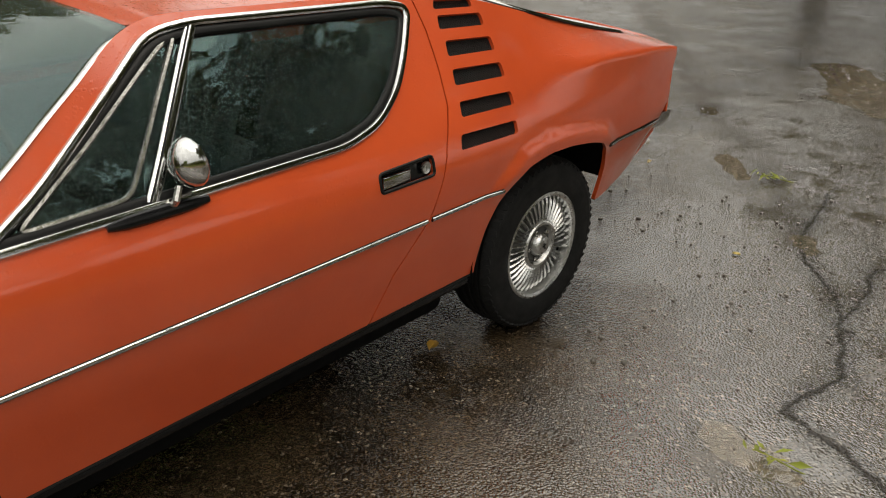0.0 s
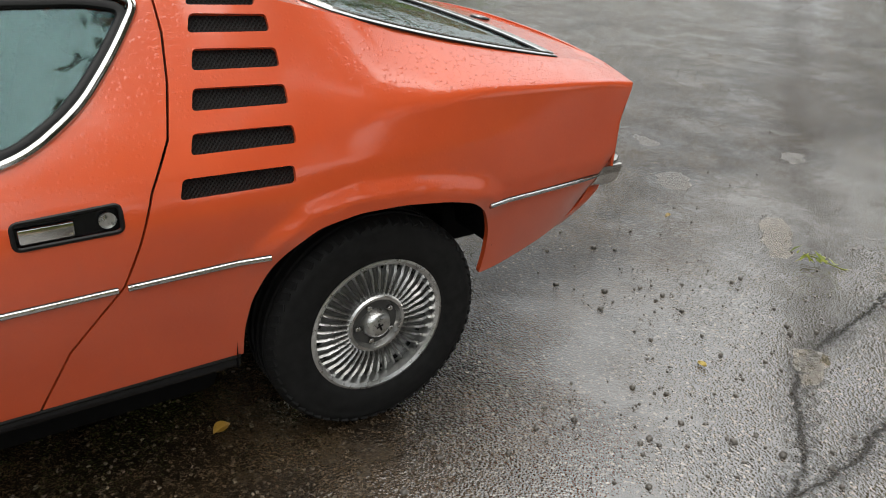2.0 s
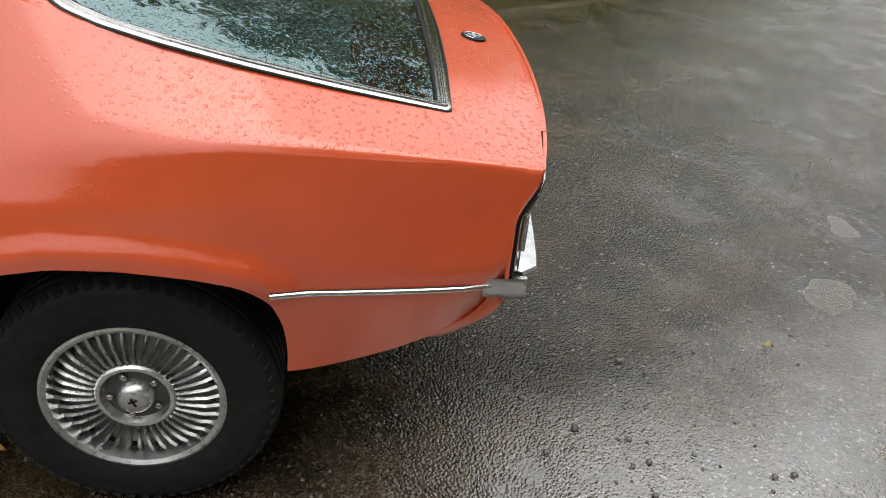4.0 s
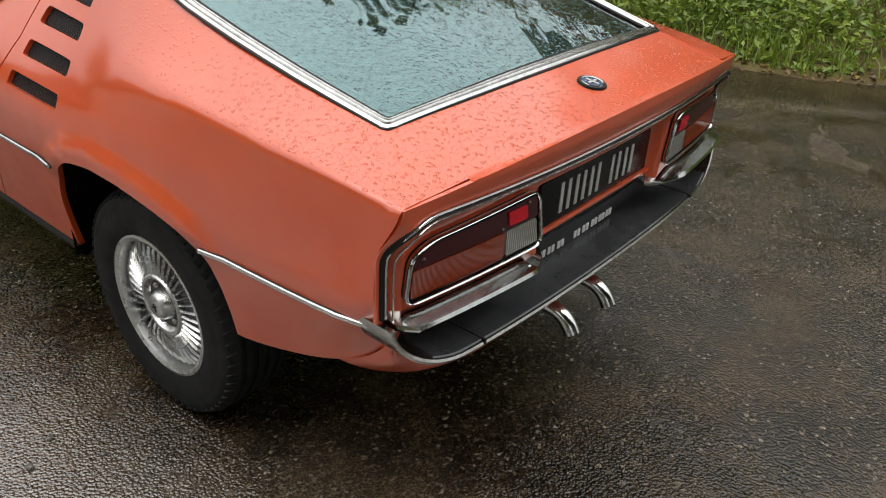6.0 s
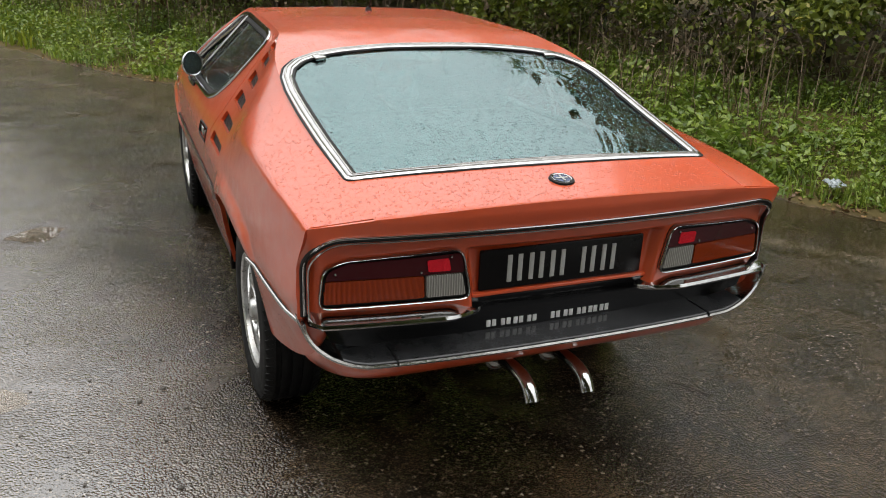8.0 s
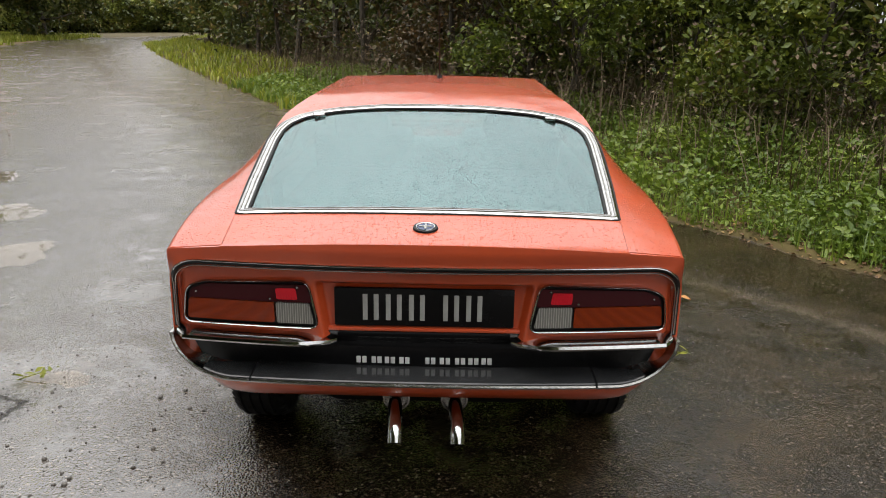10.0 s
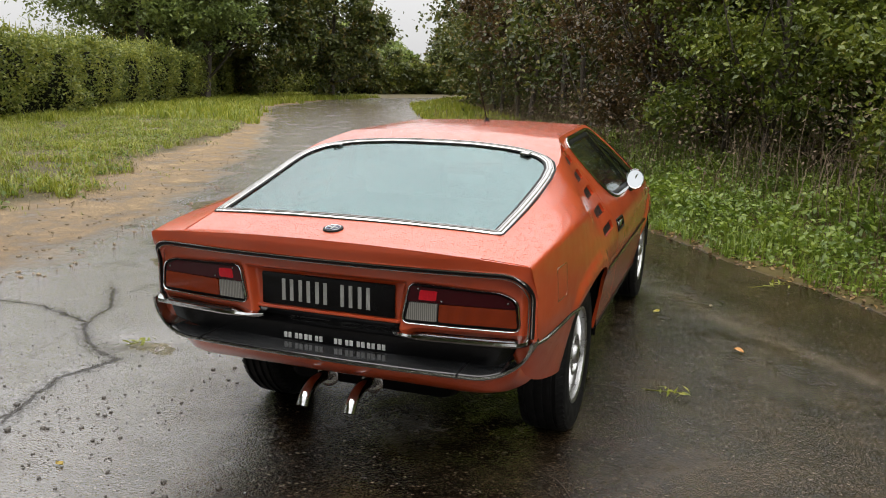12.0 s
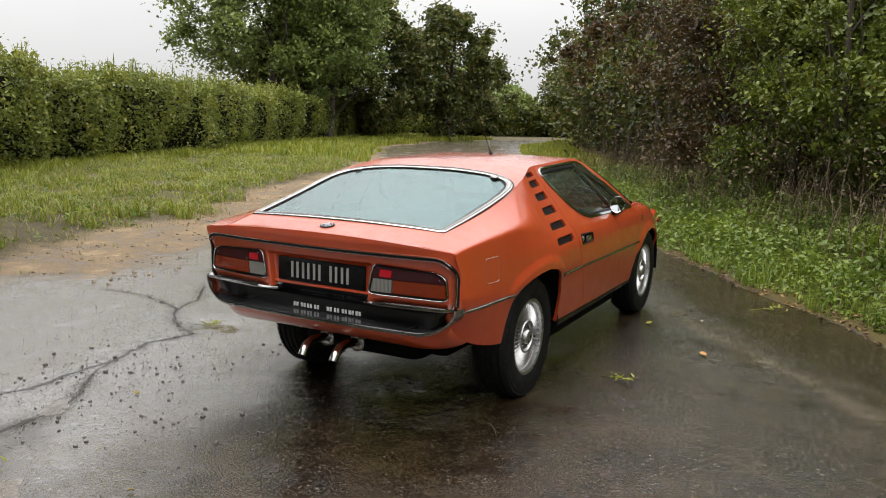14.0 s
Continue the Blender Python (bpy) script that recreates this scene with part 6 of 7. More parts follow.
def build_tree(name, base, height, radius, material, label, category, seed, leaves, leaf, low=0.12, clumps=60, group="", trunk=None, squash=1.0, airy=1.25):
    """Trunk, limbs that reach the leaf clumps, and an uneven crown with gaps."""
    rng = np.random.default_rng(seed)
    x, y = base
    z0 = float(ground_z(np.array(x), np.array(y)))
    t = empty_thing(name, label, category, group, at=(x, y, z0))
    trunk = trunk or height * (0.010 if "wood" in group else 0.022)
    # clump centres: fuller outside, none in a perfect shell
    c = []
    while len(c) < clumps:
        p = rng.normal(size=3)
        p /= np.linalg.norm(p)
        r = rng.uniform(0.25, 1.0) ** 0.55
        zc = low * height + (1 - low) * height * (0.5 + 0.5 * p[2] * r)
        taper = 1.0 - 0.45 * max(0, (zc / height - 0.45)) / 0.55
        c.append((p[0] * r * radius * taper, p[1] * r * radius * taper * squash, zc))
    c = np.array(c)
    bm = bmesh.new()
    top_z = height * 0.8
    tr = limb_path(rng, (0, 0, -0.1), (rng.normal() * 0.04 * height, rng.normal() * 0.04 * height, top_z), 0.03 * height, 8)
    tube(bm, tr, trunk, trunk, 8, taper=list(np.linspace(1.25, 0.25, 8)))
    part("trunk", bm, M["bark"], t)
    for q in c[rng.permutation(len(c))[:(14 if leaf < 0.1 else 8)]]:
        bm = bmesh.new()
        k = int(np.clip(q[2] / height * 6 - 1, 1, 6))
        tube(bm, limb_path(rng, tr[k], q, 0.06 * height, 6), trunk * 0.34, trunk * 0.34, 5, taper=list(np.linspace(1.0, 0.12, 6)))
        part("limb", bm, M["bark"], t)
    w = rng.dirichlet(np.ones(len(c)) * 2.0)
    which = rng.choice(len(c), leaves, p=w)
    spread = radius * airy / math.sqrt(clumps) * rng.uniform(0.6, 1.7, len(c))
    q = rng.normal(size=(leaves, 3))
    q /= np.linalg.norm(q, axis=1, keepdims=True)
    q *= (np.clip(np.abs(rng.normal(0, 0.62, leaves)), 0, 1.25) + 0.05)[:, None]
    pts = c[which] + q * spread[which][:, None] * (1.35, 1.35, 1.0)
    pts[:, 2] -= 0.25 * (q[:, 0] ** 2 + q[:, 1] ** 2) * spread[which]
    pts = pts[pts[:, 2] > 0.05]
    part_mesh("crown", leaf_cloud("crown", pts, leaf, material, rng), t)
    return t


def along(line, s):
    """Point and right-hand normal at arc length s from the line's start."""
    for (x0, y0), (x1, y1) in zip(line, line[1:]):
        d = math.hypot(x1 - x0, y1 - y0)
        if s <= d:
            ux, uy = (x1 - x0) / d, (y1 - y0) / d
            return x0 + ux * s, y0 + uy * s, uy, -ux
        s -= d
    return x1, y1, uy, -ux


rng = np.random.default_rng(11)
WOOD = "in the wood beside the lane"
# near thicket along the verge: shrubs in front, trees behind
s, k = 9.0, 0
while s < 62:
    x, y, nxr, nyr = along(EDGE_R, s)
    far = max(0.0, s - 26)
    near = 8 < s < 26
    off = 2.75 + rng.uniform(-0.2, 0.5) + 0.01 * far
    h = rng.uniform(2.6, 3.8) + (1.9 if s > 22 else 0) + (1.6 if 26 < s < 44 else 0)
    kind = ("leaf_bright" if y < 8.2 else "leaf_brown" if y < 21 and k % 3 else "leaf_wood")
    build_tree("shrub", (x + nxr * off, y + nyr * off), h, rng.uniform(1.25, 1.6) + 0.02 * far + (0.35 if s > 22 else 0) + (0.3 if 26 < s < 44 else 0), M[kind], {"leaf_bright": "dense yellow-green shrub at the wood's edge", "leaf_brown": "russet-leaved autumn shrub at the wood's edge", "leaf_wood": "dense dark green shrub at the wood's edge"}[kind],
               "shrub", 100 + k, 19000 if near else 6000, 0.050 if near else 0.085 + 0.002 * far, 0.0 if near else 0.03, 52, "shrubs " + WOOD)
    s += rng.uniform(1.5, 2.0) if near else 2.9
    k += 1
s, k = 9.5, 0
while s < 64:
    x, y, nxr, nyr = along(EDGE_R, s)
    far = max(0.0, s - 28)
    off = 4.6 + rng.uniform(-0.3, 0.9)
    h = rng.uniform(4.0, 5.0) if 6 < y < 16 else rng.uniform(5.4, 7.2)
    kind = ("leaf_bright" if 1.5 < y < 8.5 else "leaf_brown" if 8.5 < y < 22 and k % 3 else "leaf_wood")
    build_tree("tree", (x + nxr * off, y + nyr * off), h, rng.uniform(1.9, 2.5), M[kind], {"leaf_bright": "small tree with yellowing autumn leaves", "leaf_brown": "small tree with russet autumn leaves", "leaf_wood": "dark green broadleaf tree in the wood"}[kind],
               "tree", 300 + k, 15000 if s < 30 else 6000, 0.068 if s < 30 else 0.125, 0.10, 52, "trees " + WOOD)
    s += 2.5 if s < 30 else 3.6
    k += 1
s, k = 9.0, 0
while s < 60:
    x, y, nxr, nyr = along(EDGE_R, s)
    build_tree("tree", (x + nxr * 8.0, y + nyr * 8.0), rng.uniform(4.8, 5.6) if 5 < y < 15 else rng.uniform(7.0, 8.5), 3.2, M["leaf_wood"], "tall dark tree deeper in the wood", "tree", 500 + k, 4500, 0.25, 0.03, 60, "trees " + WOOD)
    s += 4.6
    k += 1

# big trees beyond the hedge and at the bend
for k, (x, y, h, r, mat, n, lf, lab) in enumerate((
    (-29.4, 33.6, 15.2, 7.9, "leaf_far", 85000, 0.165, "broad spreading ash tree above the hedge"),
    (-26.0, 34.0, 10.8, 3.6, "leaf_far", 26000, 0.14, "leafy tree leaning over the hedge"),
    (-27.5, 40.0, 9.6, 4.6, "leaf_wood", 34000, 0.19, "dark rounded tree at the lane's bend"),
    (-24.6, 46.0, 9.6, 4.4, "leaf_wood", 34000, 0.20, "dark rounded tree at the lane's bend"),
    (-31.0, 38.0, 9.0, 5.0, "leaf_wood", 20000, 0.24, "dark rounded tree at the lane's bend"),
    (-32.0, 62.0, 6.0, 4.5, "leaf_far", 7000, 0.34, "distant tree beyond the bend"),
    (-24.0, 76.0, 6.5, 5.0, "leaf_far", 7000, 0.36, "distant tree beyond the bend"),
    (-38.0, 84.0, 6.0, 5.0, "leaf_far", 6000, 0.40, "distant tree beyond the bend"),
    (-14.0, 66.0, 6.0, 4.0, "leaf_far", 6000, 0.34, "distant tree beyond the bend"),
    (-48.0, 60.0, 4.5, 5.0, "leaf_far", 5000, 0.40, "distant tree behind the hedge"),
    (-8.2, -3.4, 13.5, 4.2, "leaf_wood", 11000, 0.23, "tall roadside tree that shows in the car's windows"),
    (-10.5, -1.6, 11.0, 3.0, "leaf_wood", 4200, 0.20, "tall roadside tree that shows in the car's windows"),
    # five unseen trees, added so that the wet lane mirrors less sky
    (-5.0, -11.0, 13.0, 4.2, "leaf_wood", 9000, 0.46, "unseen tree behind the car, added to darken the wet lane's reflection"),
    (6.0, -22.5, 13.0, 4.6, "leaf_wood", 9000, 0.46, "unseen tree behind the car, added to darken the wet lane's reflection"),
    (2.5, -19.0, 12.5, 4.4, "leaf_wood", 9000, 0.46, "unseen tree behind the car, added to darken the wet lane's reflection"),
    (-0.8, -15.5, 13.0, 4.4, "leaf_wood", 9000, 0.46, "unseen tree behind the car, added to darken the wet lane's reflection"),
    (3.0, -27.0, 14.0, 5.0, "leaf_wood", 9000, 0.46, "unseen tree behind the car, added to darken the wet lane's reflection"),
    (-6.6, -9.0, 11.0, 4.5, "leaf_wood", 8000, 0.23, "tall roadside tree that shows in the car's windows"),
    (-11.5, -8.0, 11.0, 4.6, "leaf_wood", 7000, 0.24, "tall roadside tree that shows in the car's windows"),
)):
    build_tree("tree", (x, y), h, r, M[mat], lab, "tree", 700 + k, n, lf, 0.21 if k == 0 else 0.20 if k == 1 else (0.12 if 12 <= k <= 16 else 0.30 if k >= 10 else 0.04), 230, "trees round the lane", airy=1.5)

# clipped hedge along the field
HEDGE = [(-12.6, -8), (-13.6, 0), (-15.6, 7.0), (-17.6, 10.6), (-19.4, 15.3), (-24.2, 26.8), (-30.5, 43.5), (-32.0, 54.0), (-26.0, 66.0), (-8.0, 80.0), (30.0, 105.0)]
hedge = empty_thing("hedge", "long clipped green hawthorn hedge along the field", "hedge")
rng = np.random.default_rng(21)
total = sum(math.hypot(b[0] - a[0], b[1] - a[1]) for a, b in zip(HEDGE, HEDGE[1:]))
n = 150000
ss = rng.uniform(0, 1, n) ** 1.5 * total
P, swell = [], []
ring = rng.uniform(0, 1, n)
for i in range(n):
    x, y, ex, ey = along(HEDGE, ss[i])
    u = ring[i]
    if u < 0.62:
        o, z = 0.75 + 0.16 * math.sin(ss[i] * 1.7) + 0.10 * math.sin(ss[i] * 4.3 + 1), (u / 0.62) ** 0.85 * 2.42
        o -= 0.75 * max(0, 0.55 - z)
    else:
        o, z = 0.8 - (u - 0.62) / 0.38 * 1.6, 2.28
    swell.append(min(1.0, max(0.0, 0.5 + o / 1.4)))
    P.append((x + ex * o, y + ey * o, z + 0.12 * math.sin(ss[i] * 0.9) + 0.08 * math.sin(ss[i] * 3.1)))
P = np.array(P)
bulge = 1.1 * (patchy(ss, P[:, 2], 0.55, 71) - 0.5) + 0.5 * (patchy(ss, P[:, 2], 1.7, 72) - 0.5)
face = np.array([along(HEDGE, q)[2:] for q in ss])
P[:, :2] += face * (bulge * np.array(swell))[:, None]
P[:, 2] += np.where(P[:, 2] > 2.1, 0.45 * (patchy(ss, 0 * ss, 0.8, 73) - 0.4), 0)
P += rng.normal(size=P.shape) * (0.10, 0.10, 0.09)
P[:, 2] += ground_z(P[:, 0], P[:, 1])
foot = []
for q in rng.uniform(0, 1, 22000) ** 1.4 * 64:
    x, y, ex, ey = along(HEDGE, q)
    o = 0.45 + 1.5 * rng.uniform(0, 1) ** 1.6
    foot.append((x + ex * o, y + ey * o, 0.0))
foot = np.array(foot)
foot[:, 2] = ground_z(foot[:, 0], foot[:, 1])
tagged(new("hedge_foot_grass", blade_cloud("hedge_foot_grass", foot, 0.12 + 0.38 * patchy(foot[:, 0], foot[:, 1], 0.7, 74) ** 1.5, 0.010, M["grass"], rng, 1.2)), "long uncut grass along the hedge's foot", "grass", kind="stuff")
part_mesh("hedge_leaves", leaf_cloud("hedge_leaves", P, 0.085 + 0.11 * smoothstep(24, 90, P[:, 1]), M["leaf_hedge"], rng), hedge)
# a plain dark tube stands in for the shade behind the leaves
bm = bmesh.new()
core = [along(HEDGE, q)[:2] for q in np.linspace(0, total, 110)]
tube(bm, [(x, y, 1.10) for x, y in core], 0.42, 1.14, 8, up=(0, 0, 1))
part("hedge_core", bm, M["hedge_shade"], hedge, "dark tube that stands in for the shaded inside of the hedge")
tops = P[P[:, 2] > 2.35]
tops = tops[rng.permutation(len(tops))[:1600]]
part_mesh("sprig_growth", blade_cloud("sprig_growth", tops, 0.42, 0.018, M["leaf_hedge"], rng, 0.3), hedge)
spr = np.repeat(tops, 7, 0) + np.stack([rng.normal(size=len(tops) * 7) * 0.05, rng.normal(size=len(tops) * 7) * 0.05, rng.uniform(0.0, 0.42, len(tops) * 7)], -1)
part_mesh("sprig_leaves", leaf_cloud("sprig_leaves", spr, 0.06, M["leaf_hedge"], rng), hedge)

# rough growth before the hedge where the lane bends away
q, k = 70.0, 0
while q < 96:
    x, y, ex, ey = along(HEDGE, q)
    build_tree("shrub", (x + ex * 0.7, y + ey * 0.7), rng.uniform(2.9, 4.0), rng.uniform(1.5, 1.9), M["leaf_wood"], "dull green overgrown shrub at the lane's bend", "shrub", 900 + k, 2600, 0.20, 0.0, 60, "shrubs at the bend")
    q += rng.uniform(2.4, 3.2)
    k += 1


def verge_points(n, x0, x1, y0, y1, keep, seed):
    r = np.random.default_rng(seed)
    x, y = r.uniform(x0, x1, n), r.uniform(y0, y1, n)
    ok = keep(x, y, r)
    return np.stack([x[ok], y[ok], ground_z(x[ok], y[ok])], -1)


# right verge: nettles and grass
def near_r(a, b):
    def keep(x, y, r):
        d = -side_gap(EDGE_R, x, y)
        return (d > a + 0.35 * (patchy(x, y, 2.0, 9) - 0.5)) & (d < b) & (r.uniform(0, 1, len(x)) < np.clip(2.2 * patchy(x, y, 1.8, 8) - 0.45, 0.15, 1))
    return keep


rng = np.random.default_rng(31)
p = verge_points(480000, -5, 9.5, -6, 15, near_r(0.12, 3.2), 1)
p[:, 2] += rng.uniform(0.01, 0.30, len(p)) * (0.3 + 1.2 * patchy(p[:, 0], p[:, 1], 1.4, 18)) * smoothstep(0.05, 0.5, -side_gap(EDGE_R, p[:, 0], p[:, 1]))
tagged(new("verge_weeds", leaf_cloud("verge_weeds", p, 0.026 + 0.040 * patchy(p[:, 0], p[:, 1], 0.9, 19) ** 1.5, M["weed"], rng, 0.8, 1.6)), "lush green nettles and weeds on the verge", "weeds", kind="stuff")
p = verge_points(240000, -5, 9.5, -6, 15, near_r(0.05, 2.8), 2)
tagged(new("verge_grass", blade_cloud("verge_grass", p, 0.07 + 0.27 * patchy(p[:, 0], p[:, 1], 1.2, 15) ** 1.5, 0.0045, M["weed"], rng, 0.9)), "long wet grass on the verge", "grass", kind="stuff")
p = verge_points(80000, -20, 1, 9.5, 46, near_r(0.0, 2.2), 3)
tagged(new("far_verge_grass", blade_cloud("far_verge_grass", p, 0.22, 0.016, M["grass"], rng, 0.9)), "bright grass verge running along the far lane", "grass", kind="stuff")
p = verge_points(150000, -14, 16, -9, 34, near_r(2.6, 9.0), 23)
p[:, 2] += rng.uniform(0.1, 2.6, len(p)) * (0.4 + 0.8 * patchy(p[:, 0], p[:, 1], 0.6, 28))
tagged(new("undergrowth", leaf_cloud("undergrowth", p, 0.10, M["leaf_wood"], rng, 0.3, 1.5)), "dark tangled undergrowth inside the wood", "undergrowth", kind="stuff")
# dry stems before the thicket
p = verge_points(9000, -6, 8, -4, 16, near_r(1.7, 3.1), 4)
tagged(new("dry_stems", blade_cloud("dry_stems", p, 0.5 + 0.9 * patchy(p[:, 0], p[:, 1], 0.7, 44), 0.0045, M["stem"], rng, 1.3)), "dead brown stems standing before the thicket", "stems", kind="stuff")
w = verge_points(16000, -9, 5, 2.2, 17, near_r(0.9, 2.5), 45)
tagged(new("dead_stems", blade_cloud("dead_stems", w, 0.45 + 0.9 * patchy(w[:, 0], w[:, 1], 0.8, 46), 0.0035, M["stem"], rng, 1.5)), "thin dead brown stalks at the thicket's foot", "stems", kind="stuff")
q = np.repeat(np.concatenate([p[::2], w[::4]]), 6, 0)
q = q + np.stack([rng.normal(size=len(q)) * 0.10, rng.normal(size=len(q)) * 0.10, rng.uniform(0.35, 1.25, len(q))], -1)
tagged(new("seed_heads", leaf_cloud("seed_heads", q, 0.035, M["stem"], rng)), "dry brown seed heads on dead stems", "stems", kind="stuff")
# fallen leaves along the kerbless edge
p = verge_points(26000, -2, 7, -4, 9, lambda x, y, r: (lambda d: (d > -0.05) & (d < 0.34))(-side_gap(EDGE_R, x, y)), 5)
p[:, 2] += 0.012
tagged(new("leaf_litter", leaf_cloud("leaf_litter", p[:4200], 0.034, M["litter"], rng, 2.5, 1.3)), "brown and yellow fallen leaves along the verge's edge", "fallen leaves", kind="stuff")
# left field verge
def lf(a, b):
    def keep(x, y, r):
        d = side_gap(EDGE_L, x, y)
        return (d > a + 2.2 * (patchy(x, y, 0.8, 7) - 0.5)) & (d < b) & (r.uniform(0, 1, len(x)) < np.clip(4.0 * patchy(x, y, 1.1, 6) - 1.35, 0.04, 1))
    return keep


p = verge_points(230000, -22, -4, -5, 20, lf(0.35, 12.5), 6)
tagged(new("field_grass", blade_cloud("field_grass", p, (0.03 + 0.27 * patchy(p[:, 0], p[:, 1], 1.6, 5) ** 2.0) * (0.3 + 0.7 * smoothstep(-0.8, 1.2, side_gap(EDGE_L, p[:, 0], p[:, 1]))), 0.0055, M["grass"], rng, 1.9)), "rough yellow-green grass between lane and hedge", "grass", kind="stuff")
p = verge_points(90000, -30, -8, 18, 50, lf(-0.1, 9.0), 7)
tagged(new("far_field_grass", blade_cloud("far_field_grass", p, 0.30, 0.022, M["grass"], rng, 0.9)), "rough grass along the far side of the lane", "grass", kind="stuff")
p = verge_points(700, -7.5, -3.6, -1, 9, lambda x, y, r: (lambda d: (d > -0.9) & (d < 0.2) & (patchy(x, y, 1.6, 12) > 0.58))(side_gap(EDGE_L, x, y)), 8)
tagged(new("dirt_tufts", blade_cloud("dirt_tufts", p, 0.06, 0.005, M["grass"], rng, 1.2)), "thin grass tufts growing in the sandy dirt", "grass", kind="stuff")

tuft = verge_points(2600, -17, -4.5, -4, 16, lf(0.3, 8.0), 33)
r2 = np.random.default_rng(34)
p = np.repeat(tuft, 26, 0)
p[:, :2] += r2.normal(size=(len(p), 2)) * 0.05
tagged(new("grass_tufts", blade_cloud("grass_tufts", p, 0.11 + 0.17 * patchy(p[:, 0], p[:, 1], 0.7, 66), 0.006, M["grass"], r2, 1.5)), "tall tufts of rough grass on the field verge", "grass", kind="stuff")
p = verge_points(40000, -17, -4.5, -4, 18, lf(0.1, 9.0), 36)
tagged(new("dead_grass", blade_cloud("dead_grass", p, 0.09 + 0.14 * patchy(p[:, 0], p[:, 1], 0.6, 67), 0.005, M["straw"], r2, 1.6)), "dead straw-coloured grass among the green", "grass", kind="stuff")
p = verge_points(36000, -17, -4.5, -4, 18, lf(0.2, 9.0), 38)
p[:, 2] += r2.uniform(0.01, 0.10, len(p))
tagged(new("field_weeds", leaf_cloud("field_weeds", p, 0.05, M["weed"], r2, 0.9, 1.5)), "low broad-leaved weeds in the field verge", "weeds", kind="stuff")
# grit on the lane
rng = np.random.default_rng(41)
n = 3000
x = np.concatenate([rng.normal(-1.15, 0.48, 420), rng.normal(-1.9, 0.9, n // 2), rng.uniform(-4.5, 2.5, n // 2)])
y = np.concatenate([rng.normal(-1.0, 0.55, 420), rng.normal(-0.3, 1.0, n // 2), rng.uniform(-5, 5, n // 2)])
big = np.concatenate([np.full(420, 1.0), np.full(2 * (n // 2), 0.45)])
ok = (-side_gap(EDGE_R, x, y) < -0.1) & ~((np.abs(x) < 0.9) & (y > -1.0) & (y < 3.1))
x, y, big = x[ok], y[ok], big[ok]
z = ground_z(x, y)
size = big * (0.0028 + 0.0075 * rng.uniform(0, 1, len(x)) ** 5)
dx, dy = rng.uniform(-9, -3.4, 7000), rng.uniform(-2, 10, 7000)
ok = (side_gap(EDGE_D, dx, dy) > -0.3) & (side_gap(EDGE_L, dx, dy) < 0.5) & (patchy(dx, dy, 1.2, 77) > 0.42)
dx, dy = dx[ok], dy[ok]
clod = 0.003 + 0.013 * rng.uniform(0, 1, len(dx)) ** 5
cube = np.array([(a, b, c) for a in (-1, 1) for b in (-1, 1) for c in (-0.6, 1)], float)
v = (cube[None] * rng.uniform(0.6, 1.2, (len(x), 8, 3))) * size[:, None, None] + np.stack([x, y, z], -1)[:, None]
f = np.array([(0, 1, 3, 2), (4, 6, 7, 5), (0, 4, 5, 1), (2, 3, 7, 6), (0, 2, 6, 4), (1, 5, 7, 3)])
tagged(new("grit", fast_mesh("grit", v.reshape(-1, 3), (f[None] + 8 * np.arange(len(x))[:, None, None]).reshape(-1, 4), M["stone"])), "loose grit and small stones on the lane", "grit", kind="stuff")

v = (cube[None] * rng.uniform(0.5, 1.3, (len(dx), 8, 3))) * clod[:, None, None] + np.stack([dx, dy, ground_z(dx, dy)], -1)[:, None]
tagged(new("dirt_clods", fast_mesh("dirt_clods", v.reshape(-1, 3), (f[None] + 8 * np.arange(len(dx))[:, None, None]).reshape(-1, 4), M["clod"])), "loose clods and stones on the sandy dirt", "clods", kind="stuff")


# single fallen leaves and sprigs
def fallen_leaf(x, y, size, colour, seed, label):
    r = np.random.default_rng(seed)
    m = plain("leaf_tone", colour, 0.4, 0.0, 0.3, 40.0)
    bm = bmesh.new()
    z = float(ground_z(np.array(x), np.array(y))) + 0.006
    a0 = r.uniform(0, 6.28)
    left, mid, right = [], [], []
    for t in np.linspace(0, 1, 7):
        w = 0.42 * math.sin(math.pi * min(1, t * 1.05)) ** 0.7 * (1 + 0.25 * math.sin(t * 19))
        u = (t - 0.5) * size
        lift = 0.010 * math.sin(t * 3 + seed)
        for lst, k in ((left, -1), (mid, 0), (right, 1)):
            px, py = u, k * w * size
            lst.append(bm.verts.new((x + px * math.cos(a0) - py * math.sin(a0), y + px * math.sin(a0) + py * math.cos(a0), z + abs(k) * 0.008 + max(0, lift))))
    for k in range(6):
        bm.faces.new((left[k], mid[k], mid[k + 1], left[k + 1]))
        bm.faces.new((mid[k], right[k], right[k + 1], mid[k + 1]))
    me = bpy.data.meshes.new("fallen_leaf")
    bmesh.ops.remove_doubles(bm, verts=bm.verts, dist=1e-5)
    bm.to_mesh(me)
    bm.free()
    me.materials.append(m)
    tagged(new("fallen_leaf", me), label, "leaf", "leaves fallen on the lane")


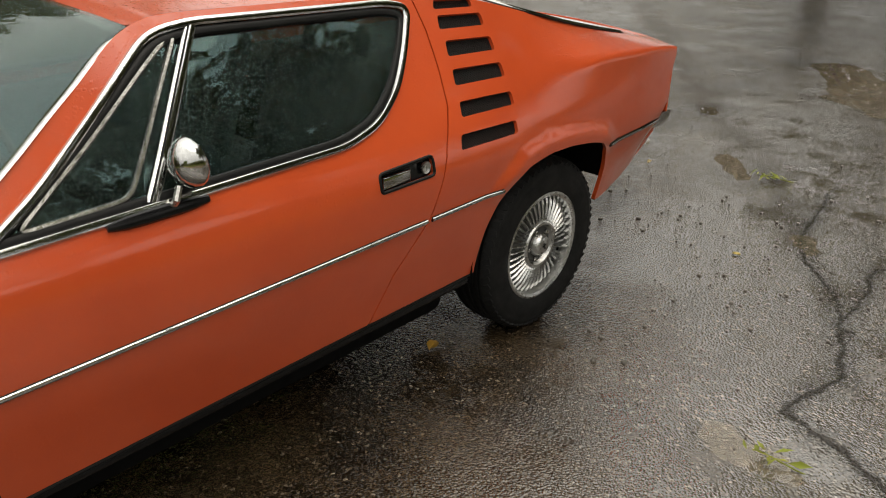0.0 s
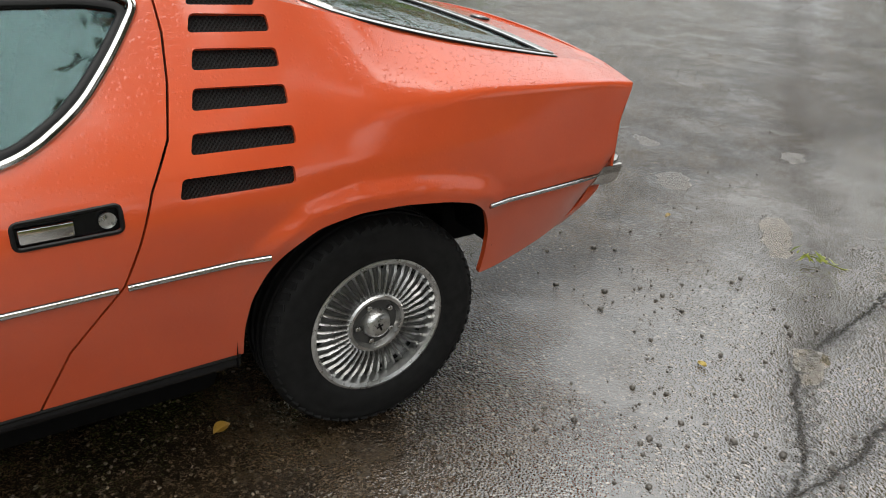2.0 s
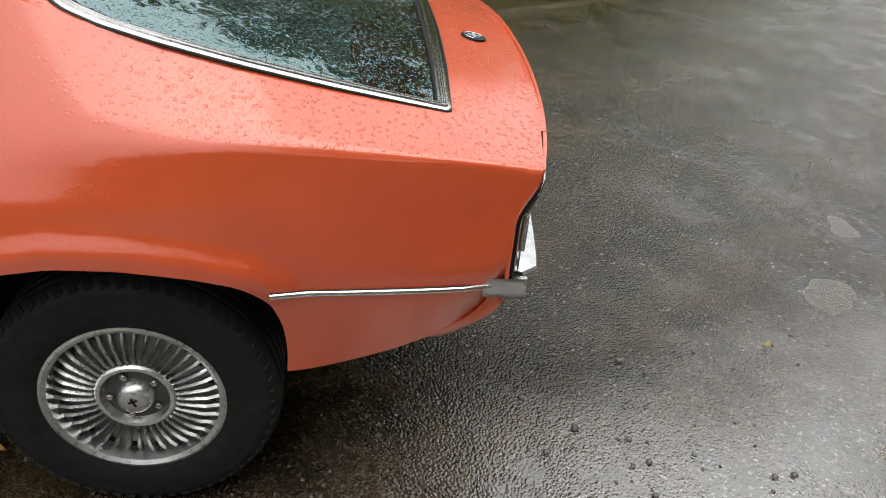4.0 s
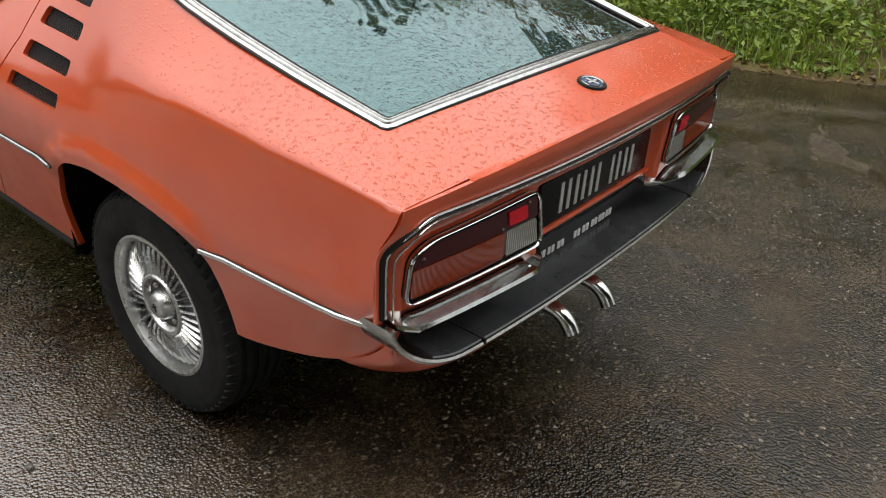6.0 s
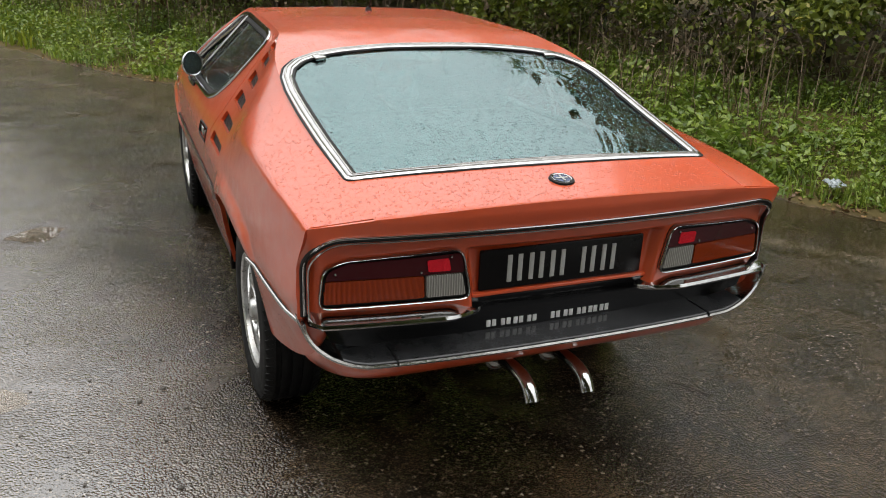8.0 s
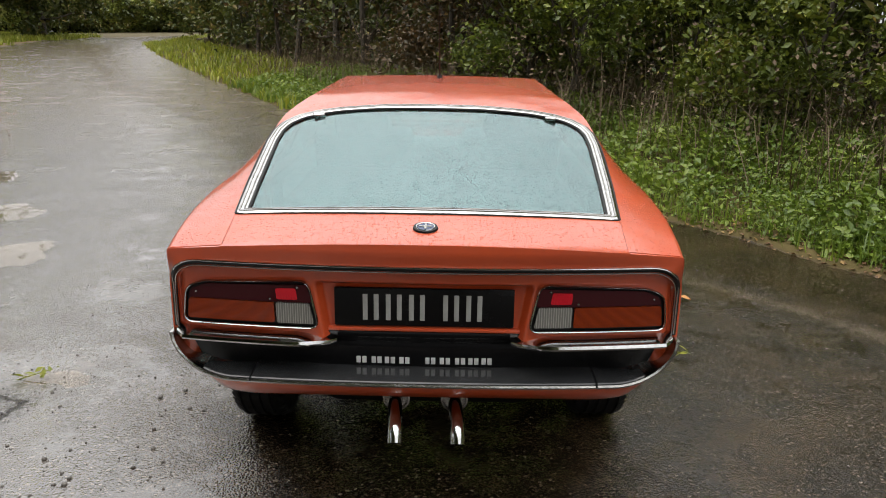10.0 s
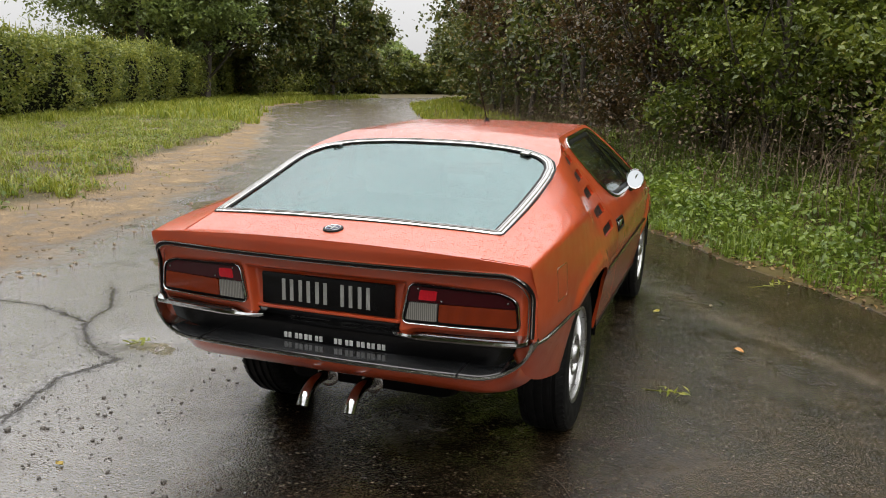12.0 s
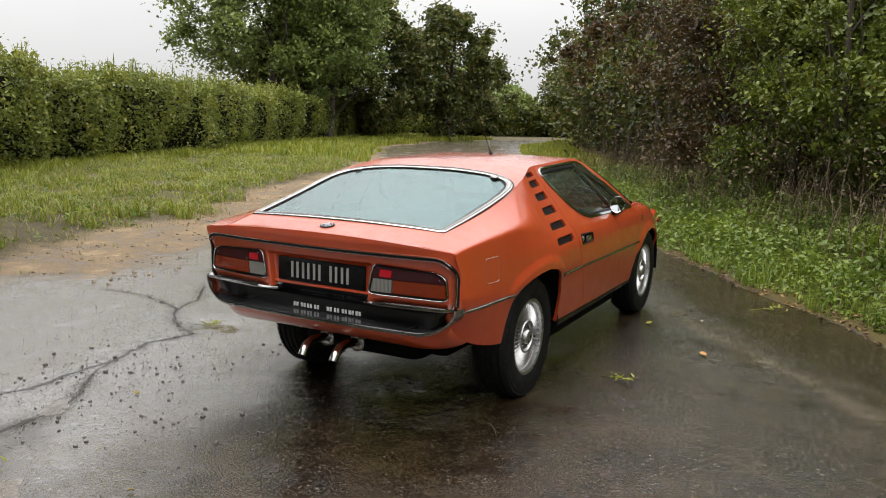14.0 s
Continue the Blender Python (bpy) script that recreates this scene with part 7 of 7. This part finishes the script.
for k, (x, y, sz, col) in enumerate(((-0.59, 0.425, 0.055, (0.36, 0.20, 0.03)), (1.43, 1.335, 0.06, (0.45, 0.20, 0.03)), (0.92, 1.95, 0.05, (0.42, 0.36, 0.05)), (-1.06, -1.09, 0.035, (0.38, 0.28, 0.06)), (1.25, 2.25, 0.03, (0.5, 0.45, 0.3)), (-2.1, 4.4, 0.05, (0.45, 0.42, 0.05)), (-0.15, -1.9, 0.03, (0.25, 0.18, 0.06)))):
    fallen_leaf(x, y, sz, col, 50 + k, "small yellow fallen leaf lying on wet asphalt" if k != 1 else "orange-brown fallen leaf lying on wet asphalt")


def sprig(x, y, length, turn, leaves, seed, label):
    r = np.random.default_rng(seed)
    z = float(ground_z(np.array(x), np.array(y))) + 0.008
    t = empty_thing("sprig", label, "plant sprig", at=(x, y, z))
    bm = bmesh.new()
    pts = [(math.cos(turn) * u * length + 0.02 * math.sin(4 * u), math.sin(turn) * u * length, 0.01 + 0.02 * math.sin(3 * u)) for u in np.linspace(-0.5, 0.5, 8)]
    tube(bm, pts, 0.0025, 0.0025, 5)
    part("stalk", bm, M["grass"], t)
    q = np.array([pts[r.integers(3, 8)] for _ in range(leaves)]) + r.normal(size=(leaves, 3)) * (0.025, 0.025, 0.008)
    q[:, 2] = np.abs(q[:, 2]) + 0.004
    part_mesh("leaves", leaf_cloud("leaves", q, 0.020, M["grass"], r, 1.2, 2.6), t)


sprig(1.08, 0.52, 0.22, -0.5, 12, 61, "torn green sprig lying on wet asphalt")
sprig(-0.82, -2.16, 0.16, 0.9, 18, 62, "small green sprig lying on the lane")
sprig(1.62, 2.98, 0.22, 0.2, 10, 63, "pale twig lying on wet asphalt")
sprig(-1.78, 0.18, 0.14, 0.4, 10, 64, "small green sprig lying beside a puddle")


# dark bare twig behind the car
twig = empty_thing("twig", "thin dark bare twig lying on wet asphalt", "twig", at=(0.80, -0.555, float(ground_z(np.array(0.80), np.array(-0.555))) + 0.003))
bm = bmesh.new()
tube(bm, [(-0.055, 0.060, 0.0), (-0.02, 0.028, 0.006), (0.015, -0.01, 0.004), (0.05, -0.065, 0.0)], 0.0022, 0.0022, 5, taper=[0.5, 1.0, 1.0, 0.4])
part("stem", bm, M["bark"], twig)
bm = bmesh.new()
tube(bm, [(0.0, 0.006, 0.004), (0.022, 0.018, 0.008), (0.040, 0.020, 0.006)], 0.0014, 0.0014, 5, taper=[1.0, 0.8, 0.4])
part("side_shoot", bm, M["bark"], twig)


# crumpled clear wrapper in the verge
def crumpled(x, y, size, seed):
    r = np.random.default_rng(seed)
    g = np.linspace(-0.5, 0.5, 9)
    U, W = np.meshgrid(g, g, indexing="ij")
    h = 0.16 * r.uniform(0, 1, U.shape)
    px, py = U * size + r.normal(0, 0.05, U.shape) * size, W * size * 0.7 + r.normal(0, 0.05, U.shape) * size
    base = float(ground_z(np.array(x), np.array(y))) + 0.11
    P = np.stack([x + px, y + py, base + h * size + 0.25 * py], -1).reshape(-1, 3)
    idx = np.arange(81).reshape(9, 9)
    f = np.stack([idx[:-1, :-1], idx[1:, :-1], idx[1:, 1:], idx[:-1, 1:]], -1).reshape(-1, 4)
    bm = bmesh.new()
    vs = [bm.verts.new(q) for q in P]
    for q in f:
        bm.faces.new([vs[i] for i in q])
    bm.normal_update()
    bmesh.ops.solidify(bm, geom=bm.faces[:], thickness=0.002)
    me = bpy.data.meshes.new("plastic_wrapper")
    bm.to_mesh(me)
    bm.free()
    me.materials.append(plain("cloudy_plastic", (0.26, 0.30, 0.31), 0.22, 0.0, 0.25, 30.0))
    tagged(new("plastic_wrapper", me), "crumpled pale plastic wrapper lying in verge weeds", "litter")


crumpled(3.38, 1.20, 0.13, 91)
